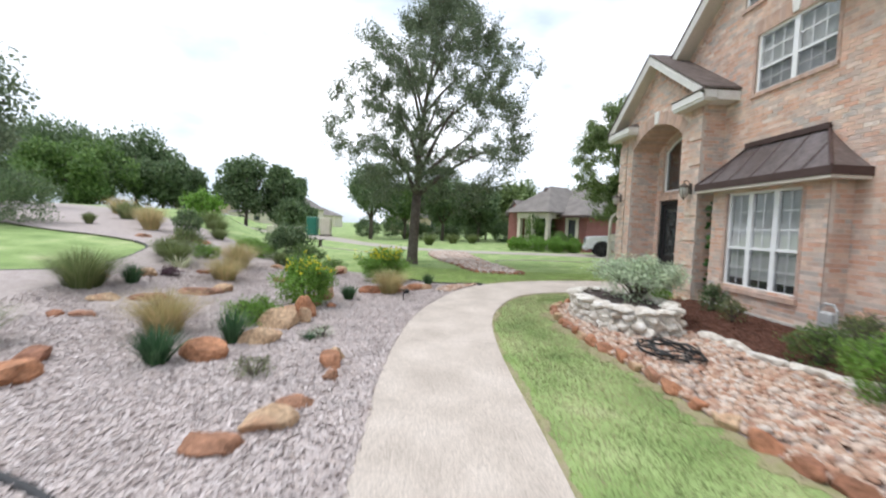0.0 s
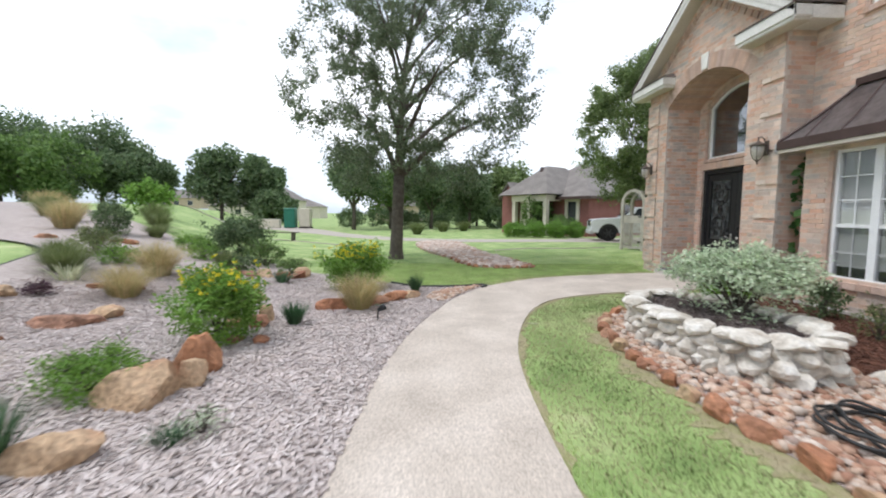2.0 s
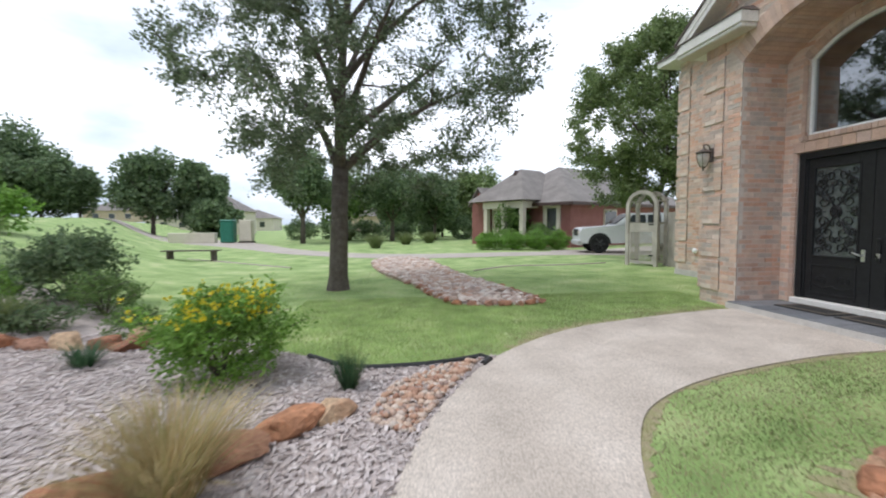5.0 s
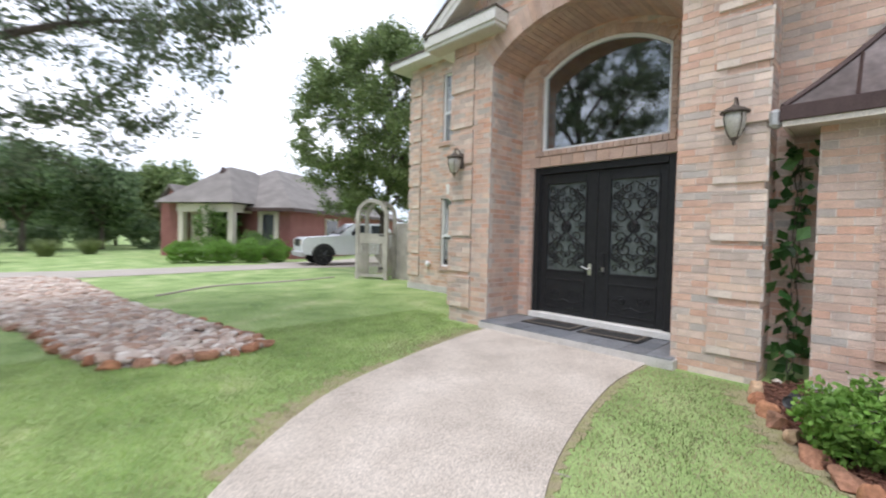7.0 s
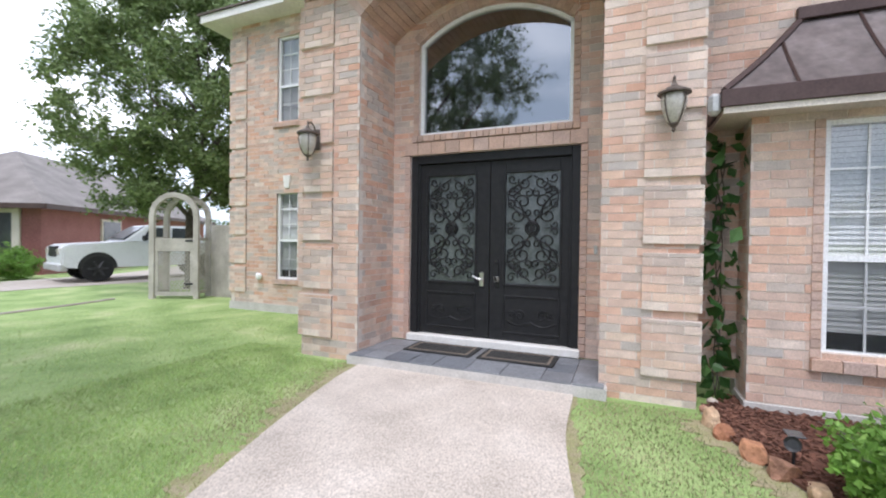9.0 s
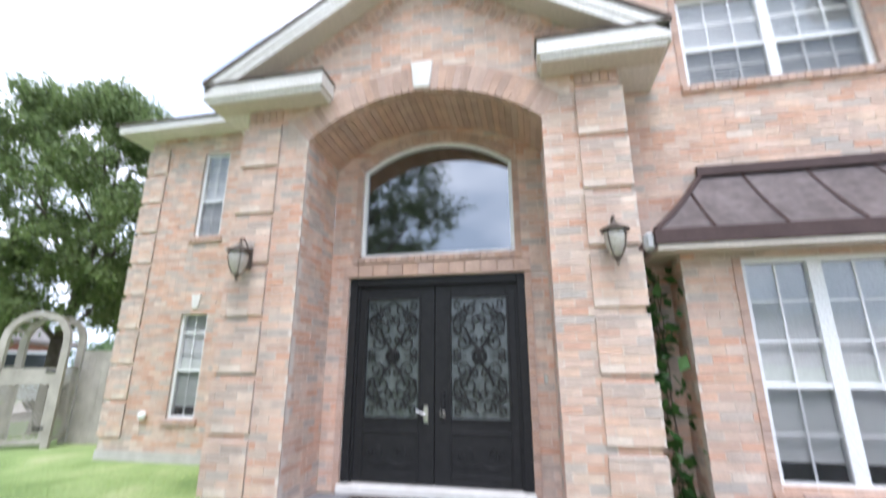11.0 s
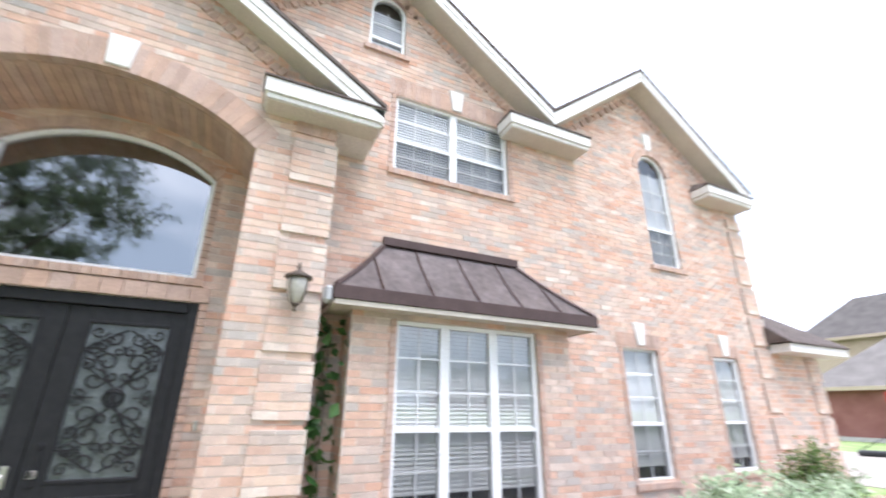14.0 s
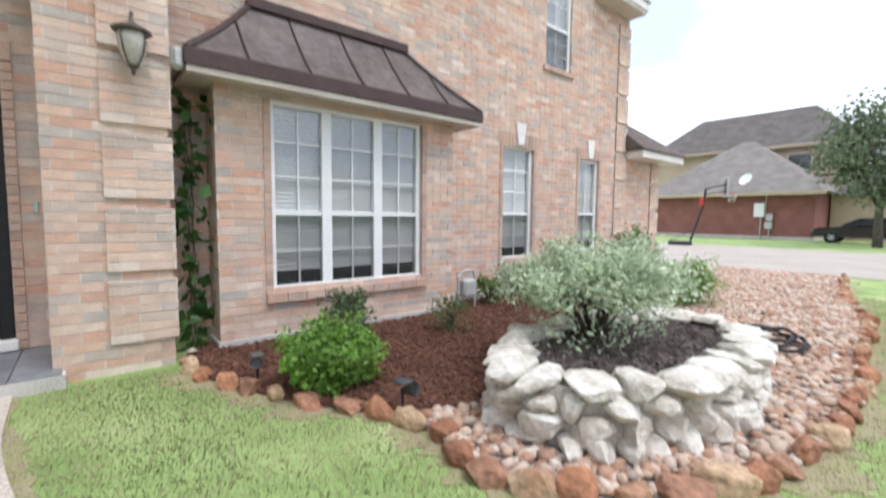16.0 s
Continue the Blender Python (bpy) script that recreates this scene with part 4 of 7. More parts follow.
def lift(x, y):
    """How far the ground stands above the path's level: the garden bed climbs a low hill to the north-west."""
    u = -0.75 * x + 0.66 * y - 8.5
    t = min(1.0, max(0.0, (-x - 1.5 - 0.25 * (y - 8) - 0.25 * max(0.0, y - 18)) / 7))
    return 2.4 * (1 - math.exp(-u / 18)) * t * t * (3 - 2 * t) if u > 0 else 0.0


def draped(name, ring, z, material, step, reach, label, category):
    """A sheet that follows the rise of the ground, cut into squares inside reach (x0, x1, y0, y1)."""
    bm = bmesh.new()
    top = [Vector((x, y, 0)) for x, y in ring]
    vs = [bm.verts.new(q) for q in top]
    for t in tessellate_polygon([top]):
        a, b, c = (top[i] for i in t)
        bm.faces.new([vs[i] for i in (t if (b - a).cross(c - a).z > 0 else t[::-1])])
    for k, (lo, hi) in enumerate((reach[:2], reach[2:])):
        u = lo
        while u <= hi:
            bmesh.ops.bisect_plane(bm, geom=bm.verts[:] + bm.edges[:] + bm.faces[:], plane_co=(u, 0, 0) if k == 0 else (0, u, 0), plane_no=(1, 0, 0) if k == 0 else (0, 1, 0))
            u += step
    for v in bm.verts:
        h = lift(v.co.x, v.co.y)
        v.co.z = z + h + 0.04 * min(1.0, 12 * h)
    for f in bm.faces:
        f.smooth = True
    return tagged(part(name, bm, material), label, category, kind="structure")


def sheet(name, ring, z, material, thick=0.05, label="", category="", kind="structure"):
    n = len(ring)
    top = [Vector((x, y, z)) for x, y in ring]
    v = [q[:] for q in top] + [(x, y, z - thick) for x, y in ring]
    f = []
    for t in tessellate_polygon([top]):
        a, b, c = (top[i] for i in t)
        t = t if (b - a).cross(c - a).z > 0 else t[::-1]
        f.append(tuple(t))
    area = sum(p[0] * q[1] - q[0] * p[1] for p, q in zip(ring, ring[1:] + ring[:1]))
    for i in range(n):
        j = (i + 1) % n
        f.append((i, n + i, n + j, j) if area > 0 else (j, n + j, n + i, i))
    return tagged(mesh_ob(name, v, f, material), label, category, kind=kind)


def inside_ring(px, py, ring):
    r = np.array(ring)
    x0, y0 = r[:, 0], r[:, 1]
    x1, y1 = np.roll(x0, -1), np.roll(y0, -1)
    res = np.zeros(len(px), bool)
    for a, b, c, d in zip(x0, y0, x1, y1):
        if b == d:
            continue
        hit = ((b > py) != (d > py)) & (px < (c - a) * (py - b) / (d - b) + a)
        res ^= hit
    return res


WALK_L = curve_points([(-0.60, -9), (-0.62, -3), (-0.62, 1.5), (-0.66, 4.0), (-0.42, 6.7), (0.28, 9.2), (0.66, 10.0), (1.30, 10.95), (2.62, 12.0), (3.9, 12.48), (5.4, 12.87), (6.04, 12.95)])
WALK_R = curve_points([(0.74, -9), (0.70, -3), (0.74, 2.0), (0.74, 4.7), (0.92, 6.6), (1.42, 8.25), (2.0, 9.27), (2.65, 9.76), (3.5, 10.10), (4.9, 10.43), (6.04, 10.50)])
WALK = WALK_L + WALK_R[::-1]
EDGE = curve_points([(6.0, 9.42), (5.65, 9.36), (5.05, 9.12), (4.54, 8.85), (4.0, 8.50), (3.56, 8.40), (3.23, 8.50), (2.94, 8.43), (2.62, 8.13), (2.34, 7.71), (2.16, 7.1),
                     (2.08, 6.2), (2.10, 5.2), (2.20, 4.5), (2.28, 3.5), (2.38, 2.4), (2.57, 1.5), (2.9, 0.2), (3.2, -1.5), (3.45, -3.6)])
STONE_LINE = curve_points([(4.0, 6.0), (4.10, 5.2), (4.15, 4.4), (4.38, 3.8), (4.62, 3.2), (5.0, 2.4), (5.8, 1.9), (6.66, 1.7)])
LEFT_BED = WALK_L[:WALK_L.index(min(WALK_L, key=lambda p: abs(p[1] - 10.9))) + 1] + curve_points(
    [(1.1, 10.93), (0.75, 10.80), (0.3, 10.72), (-0.3, 10.76), (-0.9, 11.3), (-3.0, 13.0), (-4.4, 14.3), (-5.9, 15.0), (-8.0, 16.2), (-10.3, 17.8), (-16, 23), (-26, 30), (-31, 27),
     (-22, 16), (-12.2, 12.7), (-10.3, 12.5), (-8.6, 11.9), (-8.0, 10.6), (-7.7, 9.3), (-7.7, 8.3), (-9.0, 7.2), (-16, 6.5), (-22, 2), (-22, -9)])
RIGHT_BED = EDGE + [(6.70, -3.6), (6.70, 9.0), (6.14, 9.42)]
RIVER = curve_points([(1.35, 14.15), (1.0, 15.3), (0.85, 16.4), (0.2, 18.5), (-0.2, 20.2), (-0.4, 24), (0.6, 25.2), (1.5, 24.6), (1.95, 21.5), (2.2, 18.5), (2.6, 16.6), (2.85, 15.1), (2.92, 14.1), (2.2, 13.93), (1.35, 14.15)])
RIVER = RIVER[:-1]

xs = [-900, -300, -140] + list(range(-90, -34, 2)) + list(range(-34, 3)) + [30, 120, 900]
ys = [-900, -200, -60, -20] + list(range(-9, 33)) + list(range(34, 112, 2)) + [160, 300, 900]
v = [(x, y, GZ + lift(x, y)) for y in ys for x in xs]
f = [(j * len(xs) + i, j * len(xs) + i + 1, (j + 1) * len(xs) + i + 1, (j + 1) * len(xs) + i) for j in range(len(ys) - 1) for i in range(len(xs) - 1)]
ground = tagged(mesh_ob("ground", v, f, M_LAWN, smooth=True), "mown green lawn with dry patches, rising to a low hill", "lawn", kind="structure")
walkway = sheet("walkway", WALK, GZ + 0.022, M_WALK, 0.1, "curved exposed-aggregate concrete garden path", "path")
left_bed = draped("planting_bed", LEFT_BED, GZ + 0.012, M_SOIL, 1.0, (-34, 0, -9, 32), "garden bed covered with grey wood chips", "garden bed")
right_bed = sheet("planting_bed", RIGHT_BED, GZ + 0.014, M_SOIL, 0.06, "house-side bed of river pebbles", "garden bed")
mulch = sheet("mulch_bed", [(6.14, 9.40)] + EDGE[3:26] + [(3.5, 7.2)] + STONE_LINE + [(6.68, 6.0), (6.68, 9.0)], GZ + 0.035, M_MULCH, 0.04, "red-brown shredded bark mulch by the wall", "mulch")
river = sheet("dry_creek", RIVER, GZ + 0.012, M_SOIL, 0.05, "dry creek bed of pale stones in the lawn", "dry creek")
road = draped("road", curve_points([(60, 18), (25, 22.0), (12, 24.9), (8, 25.6), (0.3, 25.1), (-4.8, 28.8), (-8, 33.2), (-13, 39.5), (-22, 49), (-40, 66), (-80, 104)], 4) +
              curve_points([(-86, 112), (-40, 74), (-22, 58), (-13, 47), (-8.8, 40), (-4.6, 32.2), (0.3, 28.0), (8.0, 28.2), (14, 27.9), (26, 26.5), (60, 23)], 4), GZ + 0.012, M_DRIVE, 2.0, (-90, 0, 24, 110), "pale concrete lane across the lawns", "road")
side_drive = sheet("driveway", [(8.3, 27.0), (20, 24.5), (26, 31), (20, 34), (12.8, 29.6), (9.0, 28.9)], GZ + 0.016, M_DRIVE, 0.05, "neighbour's concrete driveway", "driveway")
driveway = sheet("driveway", [(1.0, -3.9), (30, -3.6), (30, -15.5), (12, -15.6), (3.6, -15.0), (-6, -14.0), (-6, -4.2)], GZ + 0.016, M_DRIVE, 0.05, "wide pale concrete driveway", "driveway")



def margin(line, side, wide, y0, y1, seed, label):
    """An uneven strip of dry thatch and bare earth where the lawn meets a path or bed."""
    q = [p for p in line if y0 <= p[1] <= y1]
    out = []
    for k, (x, y) in enumerate(q):
        a, b = q[max(0, k - 1)], q[min(len(q) - 1, k + 1)]
        d = Vector((b[0] - a[0], b[1] - a[1])).normalized()
        w = wide * max(0.15, 0.8 + 1.0 * noise.noise(Vector((x * 1.7, y * 1.7, seed))) + 0.9 * noise.noise(Vector((x * 13, y * 13, seed))))
        out.append((x - side * d.y * w, y + side * d.x * w))
    sheet("dry_margin", q + out[::-1], GZ + 0.006, M_THATCH, 0.03, label, "dry turf")


M_THATCH = mat("dry_thatch", ((0.26, 0.215, 0.125), (0.36, 0.31, 0.19), (0.30, 0.29, 0.135), (0.40, 0.345, 0.225)), 9, 0.95, 0.8, fine=110, speck=0.35)
DRY = "strip of dry straw-coloured turf and bare earth"
margin(curve_points(WALK_R, 7), -1, 0.075, 0.0, 10.5, 1.0, DRY)
margin(curve_points(WALK_L, 7), 1, 0.20, 11.2, 13.0, 2.0, DRY)
margin(curve_points(EDGE, 5), -1, 0.21, -3.0, 9.4, 3.0, DRY)
margin(curve_points(RIVER[:24], 4), 1, 0.09, 13.5, 19.0, 4.0, DRY)

# slate step, threshold mats
slate = tagged(part("slate_porch", boxes((5.98, XD + 0.05, 10.2, 13.12, GZ - 0.05, 0.028)), M_CONC), "slate-tiled porch floor", "porch floor", kind="structure")
rs = random.Random(8)
y = 10.22
while y < 13.08:
    w = rs.choice((0.30, 0.42, 0.38))
    x, k = 5.985, 0
    while x < XD - 0.02:
        d = rs.choice((0.30, 0.40, 0.34))
        x1, y1 = min(x + d, XD), min(y + w, 13.10)
        part("tile", boxes((x + 0.004, x1 - 0.004, y + 0.004, y1 - 0.004, 0.020, 0.045 + rs.uniform(0, 0.004)), bevel=0.003), M_SLATE, slate)
        x = x1
    y = y + w
for y in (10.76, 11.72):
    d = tagged(part("door_mat", boxes((6.42, 6.92, y, y + 0.88, 0.050, 0.064), bevel=0.004), M_MAT), "dark rubber-backed door mat with border", "door mat", "door mats")
    part("border", boxes((6.47, 6.50, y + 0.05, y + 0.83, 0.0645, 0.069), (6.84, 6.87, y + 0.05, y + 0.83, 0.0645, 0.069), (6.50, 6.84, y + 0.05, y + 0.08, 0.0645, 0.069), (6.50, 6.84, y + 0.80, y + 0.83, 0.0645, 0.069)), M_MATTRIM, d)

# walkway joints and plastic lawn edging
for a, b in (((-0.62, 0.9), (0.70, 0.9)), ((-0.60, 4.9), (0.75, 4.9)), ((0.0, 8.2), (1.45, 7.75)), ((2.4, 11.85), (3.1, 9.85))):
    bm = bmesh.new()
    tube(bm, [(a[0], a[1], GZ + 0.020), (b[0], b[1], GZ + 0.020)], 0.0035, 4)
    part("joint", bm, M_SOIL, walkway)


def edging(line, label, up=0.03, thick=0.034, material=None):
    bm = bmesh.new()
    tube(bm, [(x, y, GZ + up + lift(x, y)) for x, y in line], thick, 8)
    tagged(part("lawn_edging", bm, material or M_BLACK), label, "lawn edging")


edging([q for q in LEFT_BED if q[1] > 10.6 and q[0] < 1.2][:26], "black plastic lawn edging beside the chips")
edging(curve_points([(-22, 2), (-10, 3.2), (-4.0, 2.0), (-2.6, 1.56), (-2.0, 1.2), (-1.8, 0.2)]), "black plastic bed edging")
edging(curve_points([(2.8, 19.7), (4.35, 20.9), (5.9, 21.0), (7.2, 21.2), (8.2, 21.5)]), "grey-brown rope-like edging strip across the lawn", 0.008, 0.03, M_SOIL)
edging(curve_points([(-3.2, 21.7), (-4.9, 23.2), (-6.6, 24.8), (-8.6, 26.4)]), "grey-brown rope-like edging strip across the lawn", 0.008, 0.03, M_SOIL)
edging([q for q in LEFT_BED if -9.2 < q[0] < -7.5 and 7.0 < q[1] < 12.2], "black plastic edging between lawn and chips")


# ---- stones ----
ICO = bmesh.new()
bmesh.ops.create_icosphere(ICO, subdivisions=1, radius=1.0)
ICO_V = np.array([v.co[:] for v in ICO.verts])
ICO_F = np.array([[v.index for v in f.verts] for f in ICO.faces])
ICO.free()


def scatter(name, pos, sizes, material, parent, rng, flat=0.6, label=""):
    """Loose stones as one joined sheet."""
    n = len(pos)
    v = np.repeat(ICO_V[None], n, 0) * rng.uniform(0.8, 1.15, (n, len(ICO_V), 1))
    v = v * np.stack([rng.uniform(0.8, 1.3, n), rng.uniform(0.7, 1.0, n), rng.uniform(0.4, 0.8, n) * flat / 0.6], 1)[:, None]
    a = rng.uniform(0, 6.283, n)
    c, s = np.cos(a)[:, None], np.sin(a)[:, None]
    v = np.stack([v[..., 0] * c - v[..., 1] * s, v[..., 0] * s + v[..., 1] * c, v[..., 2]], -1) * sizes[:, None, None] + pos[:, None]
    f = ICO_F[None] + (np.arange(n) * len(ICO_V))[:, None, None]
    ob = mesh_ob(name, v.reshape(-1, 3).tolist(), f.reshape(-1, 3).tolist(), material, parent, label, smooth=True)
    return tagged(ob, kind="stuff")


def pick(ring, n, rng, holes=()):
    r = np.array(ring)
    lo, hi = r.min(0), r.max(0)
    p = rng.uniform(lo, hi, (n, 2))
    ok = inside_ring(p[:, 0], p[:, 1], ring)
    for h in holes:
        ok &= ~inside_ring(p[:, 0], p[:, 1], h)
    return p[ok]


def near(ring, y0, y1, x0=-99):
    """The part of a ring's points kept to a stretch of the plan, by clamping."""
    return [(max(x, x0), min(max(y, y0), y1)) for x, y in ring]


nr = np.random.default_rng(5)
PLANTER = [(3.24 + 0.74 * math.cos(a), 6.76 + 1.32 * math.sin(a)) for a in (2 * math.pi * k / 48 for k in range(48))]
MULCH_RING = [(6.14, 9.40)] + EDGE[3:26] + [(3.5, 7.2)] + STONE_LINE + [(6.68, 6.0), (6.68, 9.0)]
p = pick(RIGHT_BED, 30000, nr, (MULCH_RING, PLANTER))
pz = np.column_stack([p, np.full(len(p), GZ + 0.025) + nr.uniform(0, 0.03, len(p))])
scatter("pebbles", pz, nr.uniform(0.022, 0.062, len(p)), M_PEBBLE, right_bed, nr, label="rounded tan and rust river pebbles")
SPILL = [(-0.1, 9.5), (0.22, 9.25), (0.76, 10.3), (1.08, 10.8), (0.62, 10.66), (0.12, 10.2)]
p = pick(SPILL, 1500, nr)
pz = np.column_stack([p, np.full(len(p), GZ + 0.022) + nr.uniform(0, 0.03, len(p))])
scatter("pebbles", pz, nr.uniform(0.018, 0.05, len(p)), M_PEBBLE, left_bed, nr, label="tan and rust pebbles spilled at the bed's tip")
p = pick(RIVER, 9500, nr)
pz = np.column_stack([p, np.full(len(p), GZ + 0.02) + nr.uniform(0, 0.05, len(p))])
M_CREEK = mat("creek_stones", ((0.414, 0.299, 0.230), (0.598, 0.494, 0.414), (0.713, 0.644, 0.575), (0.437, 0.265, 0.184), (0.621, 0.529, 0.460), (0.345, 0.253, 0.207), (0.575, 0.425, 0.333)), 5, 0.9, 0.3, mode="island")
scatter("creek_stones", pz, nr.uniform(0.04, 0.115, len(p)), M_CREEK, river, nr, flat=0.45, label="pale flat creek stones")


def chips(name, p, material, parent, rng, lo, hi, label, z):
    """Thin shreds of wood as one joined sheet."""
    n = len(p)
    ln, wd, th = rng.uniform(lo, hi, n), rng.uniform(0.006, 0.014, n), rng.uniform(0.003, 0.007, n)
    base = np.array([(-1, -1, 0), (1, -0.6, 0), (1, 0.7, 0), (-1, 1, 0), (-1, -1, 1), (1, -0.6, 1), (1, 0.7, 1), (-1, 1, 1)], float)
    v = base[None] * np.stack([ln / 2, wd, th], 1)[:, None]
    a, t = rng.uniform(0, 6.283, n), rng.normal(0, 0.22, n)
    x, zz = v[..., 0] * np.cos(t)[:, None] - v[..., 2] * np.sin(t)[:, None], v[..., 0] * np.sin(t)[:, None] + v[..., 2] * np.cos(t)[:, None]
    X = x * np.cos(a)[:, None] - v[..., 1] * np.sin(a)[:, None] + p[:, 0][:, None]
    Y = x * np.sin(a)[:, None] + v[..., 1] * np.cos(a)[:, None] + p[:, 1][:, None]
    Z = zz + z + np.array([lift(a, b) * 1.0 + 0.04 * min(1.0, 12 * lift(a, b)) for a, b in p])[:, None] + rng.uniform(0, 0.022, n)[:, None]
    q = np.array([(4, 5, 6, 7), (0, 1, 5, 4), (1, 2, 6, 5), (2, 3, 7, 6), (3, 0, 4, 7)])
    f = q[None] + (np.arange(n) * 8)[:, None, None]
    return tagged(mesh_ob(name, np.stack([X, Y, Z], -1).reshape(-1, 3).tolist(), f.reshape(-1, 4).tolist(), material, parent, label), kind="stuff")


NEAR_BED = [(-7.5, -1.5), (1.6, -1.5), (1.6, 13), (-7.5, 13)]
p = nr.uniform((-7.0, 0.2), (1.5, 12.5), (190000, 2))
p = p[inside_ring(p[:, 0], p[:, 1], LEFT_BED)]
keep = nr.uniform(0, 1, len(p)) < np.clip(1.25 - 0.16 * np.hypot(p[:, 0] + 0.8, (p[:, 1] - 4) * 0.6), 0.12, 1)
p = p[keep]
chips("wood_chips", p, M_CHIP, left_bed, nr, 0.022, 0.085, "weathered grey wood chips", GZ + 0.012)
p = pick(MULCH_RING, 22000, nr, (PLANTER,))
chips("bark_shreds", p, M_MULCHBIT, mulch, nr, 0.025, 0.08, "red-brown bark shreds", GZ + 0.035)


def rock_bm(sx, sy, sz, seed, rough=0.22, sub=3, cuts=11):
    """A broken stone: a ball cut by random planes, then worn."""
    r = random.Random(seed)
    bm = bmesh.new()
    bmesh.ops.create_icosphere(bm, subdivisions=sub, radius=1.0)
    planes = [(Vector((r.gauss(0, 1), r.gauss(0, 1), r.gauss(0, 0.8))).normalized(), r.uniform(0.42, 0.78)) for _ in range(cuts)]
    planes.append((Vector((r.gauss(0, 0.12), r.gauss(0, 0.12), 1)).normalized(), r.uniform(0.55, 0.75)))
    off = Vector((seed * 3.1, seed * 1.7, 0))
    for v in bm.verts:
        c = v.co.copy()
        for nrm, d in planes:
            k = c.dot(nrm) - d
            if k > 0:
                c -= nrm * k * 0.92
        c += c.normalized() * noise.noise(c * 2.2 + off) * rough * 0.5 + c.normalized() * noise.noise(c * 6 + off) * rough * 0.16
        v.co = Vector((c.x * sx, c.y * sy, c.z * sz))
    return bm


def boulder(x, y, w, d, h, turn, seed, material, label, group="garden boulders", name="boulder", category="rock", z=None):
    bm = rock_bm(w / 2 * 1.2, d / 2 * 1.2, h * 0.8, seed)
    bmesh.ops.transform(bm, matrix=pose(x, y, (GZ + lift(x, y) if z is None else z) + h * 0.30, 0, 0, turn), verts=bm.verts)
    return tagged(part(name, bm, material, smooth=False), label, category, group)


OR, TA = "rust-orange sandstone boulder lying on wood chips", "tan sandstone boulder lying on wood chips"
for i, (x, y, w, d, h, a, m, l) in enumerate((
        (-1.55, 1.98, 0.42, 0.30, 0.17, 30, M_SAND, OR), (-1.38, 2.32, 0.40, 0.30, 0.20, 20, M_SAND2, TA), (-1.28, 2.72, 0.28, 0.22, 0.14, 10, M_SAND, OR),
        (-1.13, 3.35, 0.22, 0.2, 0.12, 50, M_SAND, OR), (-1.22, 3.72, 0.26, 0.34, 0.20, 70, M_SAND, OR), (-1.26, 3.98, 0.24, 0.26, 0.20, 15, M_SAND2, TA),
        (-2.28, 4.50, 0.50, 0.34, 0.28, 8, M_SAND2, TA), (-2.36, 5.38, 0.58, 0.46, 0.38, 20, M_SAND2, TA), (-2.10, 5.72, 0.26, 0.30, 0.30, 30, M_SAND2, TA), (-2.24, 6.02, 0.44, 0.34, 0.42, 40, M_SAND, OR), (-2.72, 3.90, 0.52, 0.40, 0.32, -12, M_SAND, OR),
        (-5.35, 5.6, 0.34, 0.26, 0.13, 5, M_SAND, OR), (-5.72, 5.55, 0.28, 0.24, 0.13, 0, M_SAND, OR), (-4.75, 7.7, 0.95, 0.42, 0.18, 8, M_SAND, OR), (-4.55, 8.1, 0.42, 0.36, 0.2, 40, M_SAND2, TA),
        (-5.2, 9.7, 0.55, 0.4, 0.22, -10, M_SAND, OR), (-5.7, 9.6, 0.4, 0.3, 0.16, 30, M_SAND, OR), (-3.95, 2.95, 0.6, 0.5, 0.22, 20, M_SAND, OR), (-4.25, 3.5, 0.5, 0.4, 0.2, -30, M_SAND, OR),
        (-1.45, 8.75, 0.62, 0.4, 0.20, 12, M_SAND, OR), (-0.95, 9.1, 0.55, 0.4, 0.19, 25, M_SAND, OR), (-0.62, 9.4, 0.52, 0.40, 0.20, 30, M_SAND, OR), (-0.35, 9.62, 0.42, 0.34, 0.18, 50, M_SAND2, TA),
        (-2.28, 7.65, 0.36, 0.26, 0.18, 0, M_SAND, OR), (-2.3, 7.95, 0.22, 0.2, 0.3, 40, M_SAND2, TA), (-2.3, 6.95, 0.26, 0.22, 0.12, 10, M_SAND, OR), (-2.95, 9.4, 0.42, 0.3, 0.22, 35, M_SAND2, TA), (-2.6, 7.7, 0.28, 0.2, 0.14, 20, M_SAND, OR),
        (-8.05, 13.9, 0.75, 0.4, 0.2, 5, M_SAND, OR), (-8.7, 13.7, 0.5, 0.4, 0.18, 15, M_SAND, OR), (-6.45, 8.55, 0.5, 0.36, 0.22, 15, M_SAND2, TA), (-7.0, 7.95, 0.5, 0.36, 0.2, -15, M_SAND, OR),
        (-5.25, 6.95, 0.75, 0.36, 0.17, 25, M_SAND, OR), (-5.85, 6.65, 0.5, 0.34, 0.16, 10, M_SAND2, TA), (-9.6, 13.2, 0.5, 0.4, 0.16, 0, M_SAND, OR), (-3.9, 9.75, 0.5, 0.34, 0.16, 10, M_SAND, OR), (-2.0, 7.0, 0.24, 0.2, 0.12, 0, M_SAND, OR), (-2.9, 12.1, 0.4, 0.4, 0.26, 15, M_SAND2, TA))):
    boulder(x, y, w, d, h, a, 20 + i, m, l)
for i in range(6):
    boulder(-4.75 + i * 0.36, 11.86 + 0.04 * math.sin(i * 2.1), 0.40, 0.30, 0.20 + 0.03 * (i % 2), 8 * (i % 3) - 6, 70 + i, M_SAND if i % 3 else M_SAND2, "rust sandstone block in a low dry wall", "low wall blocks", "wall_stone")

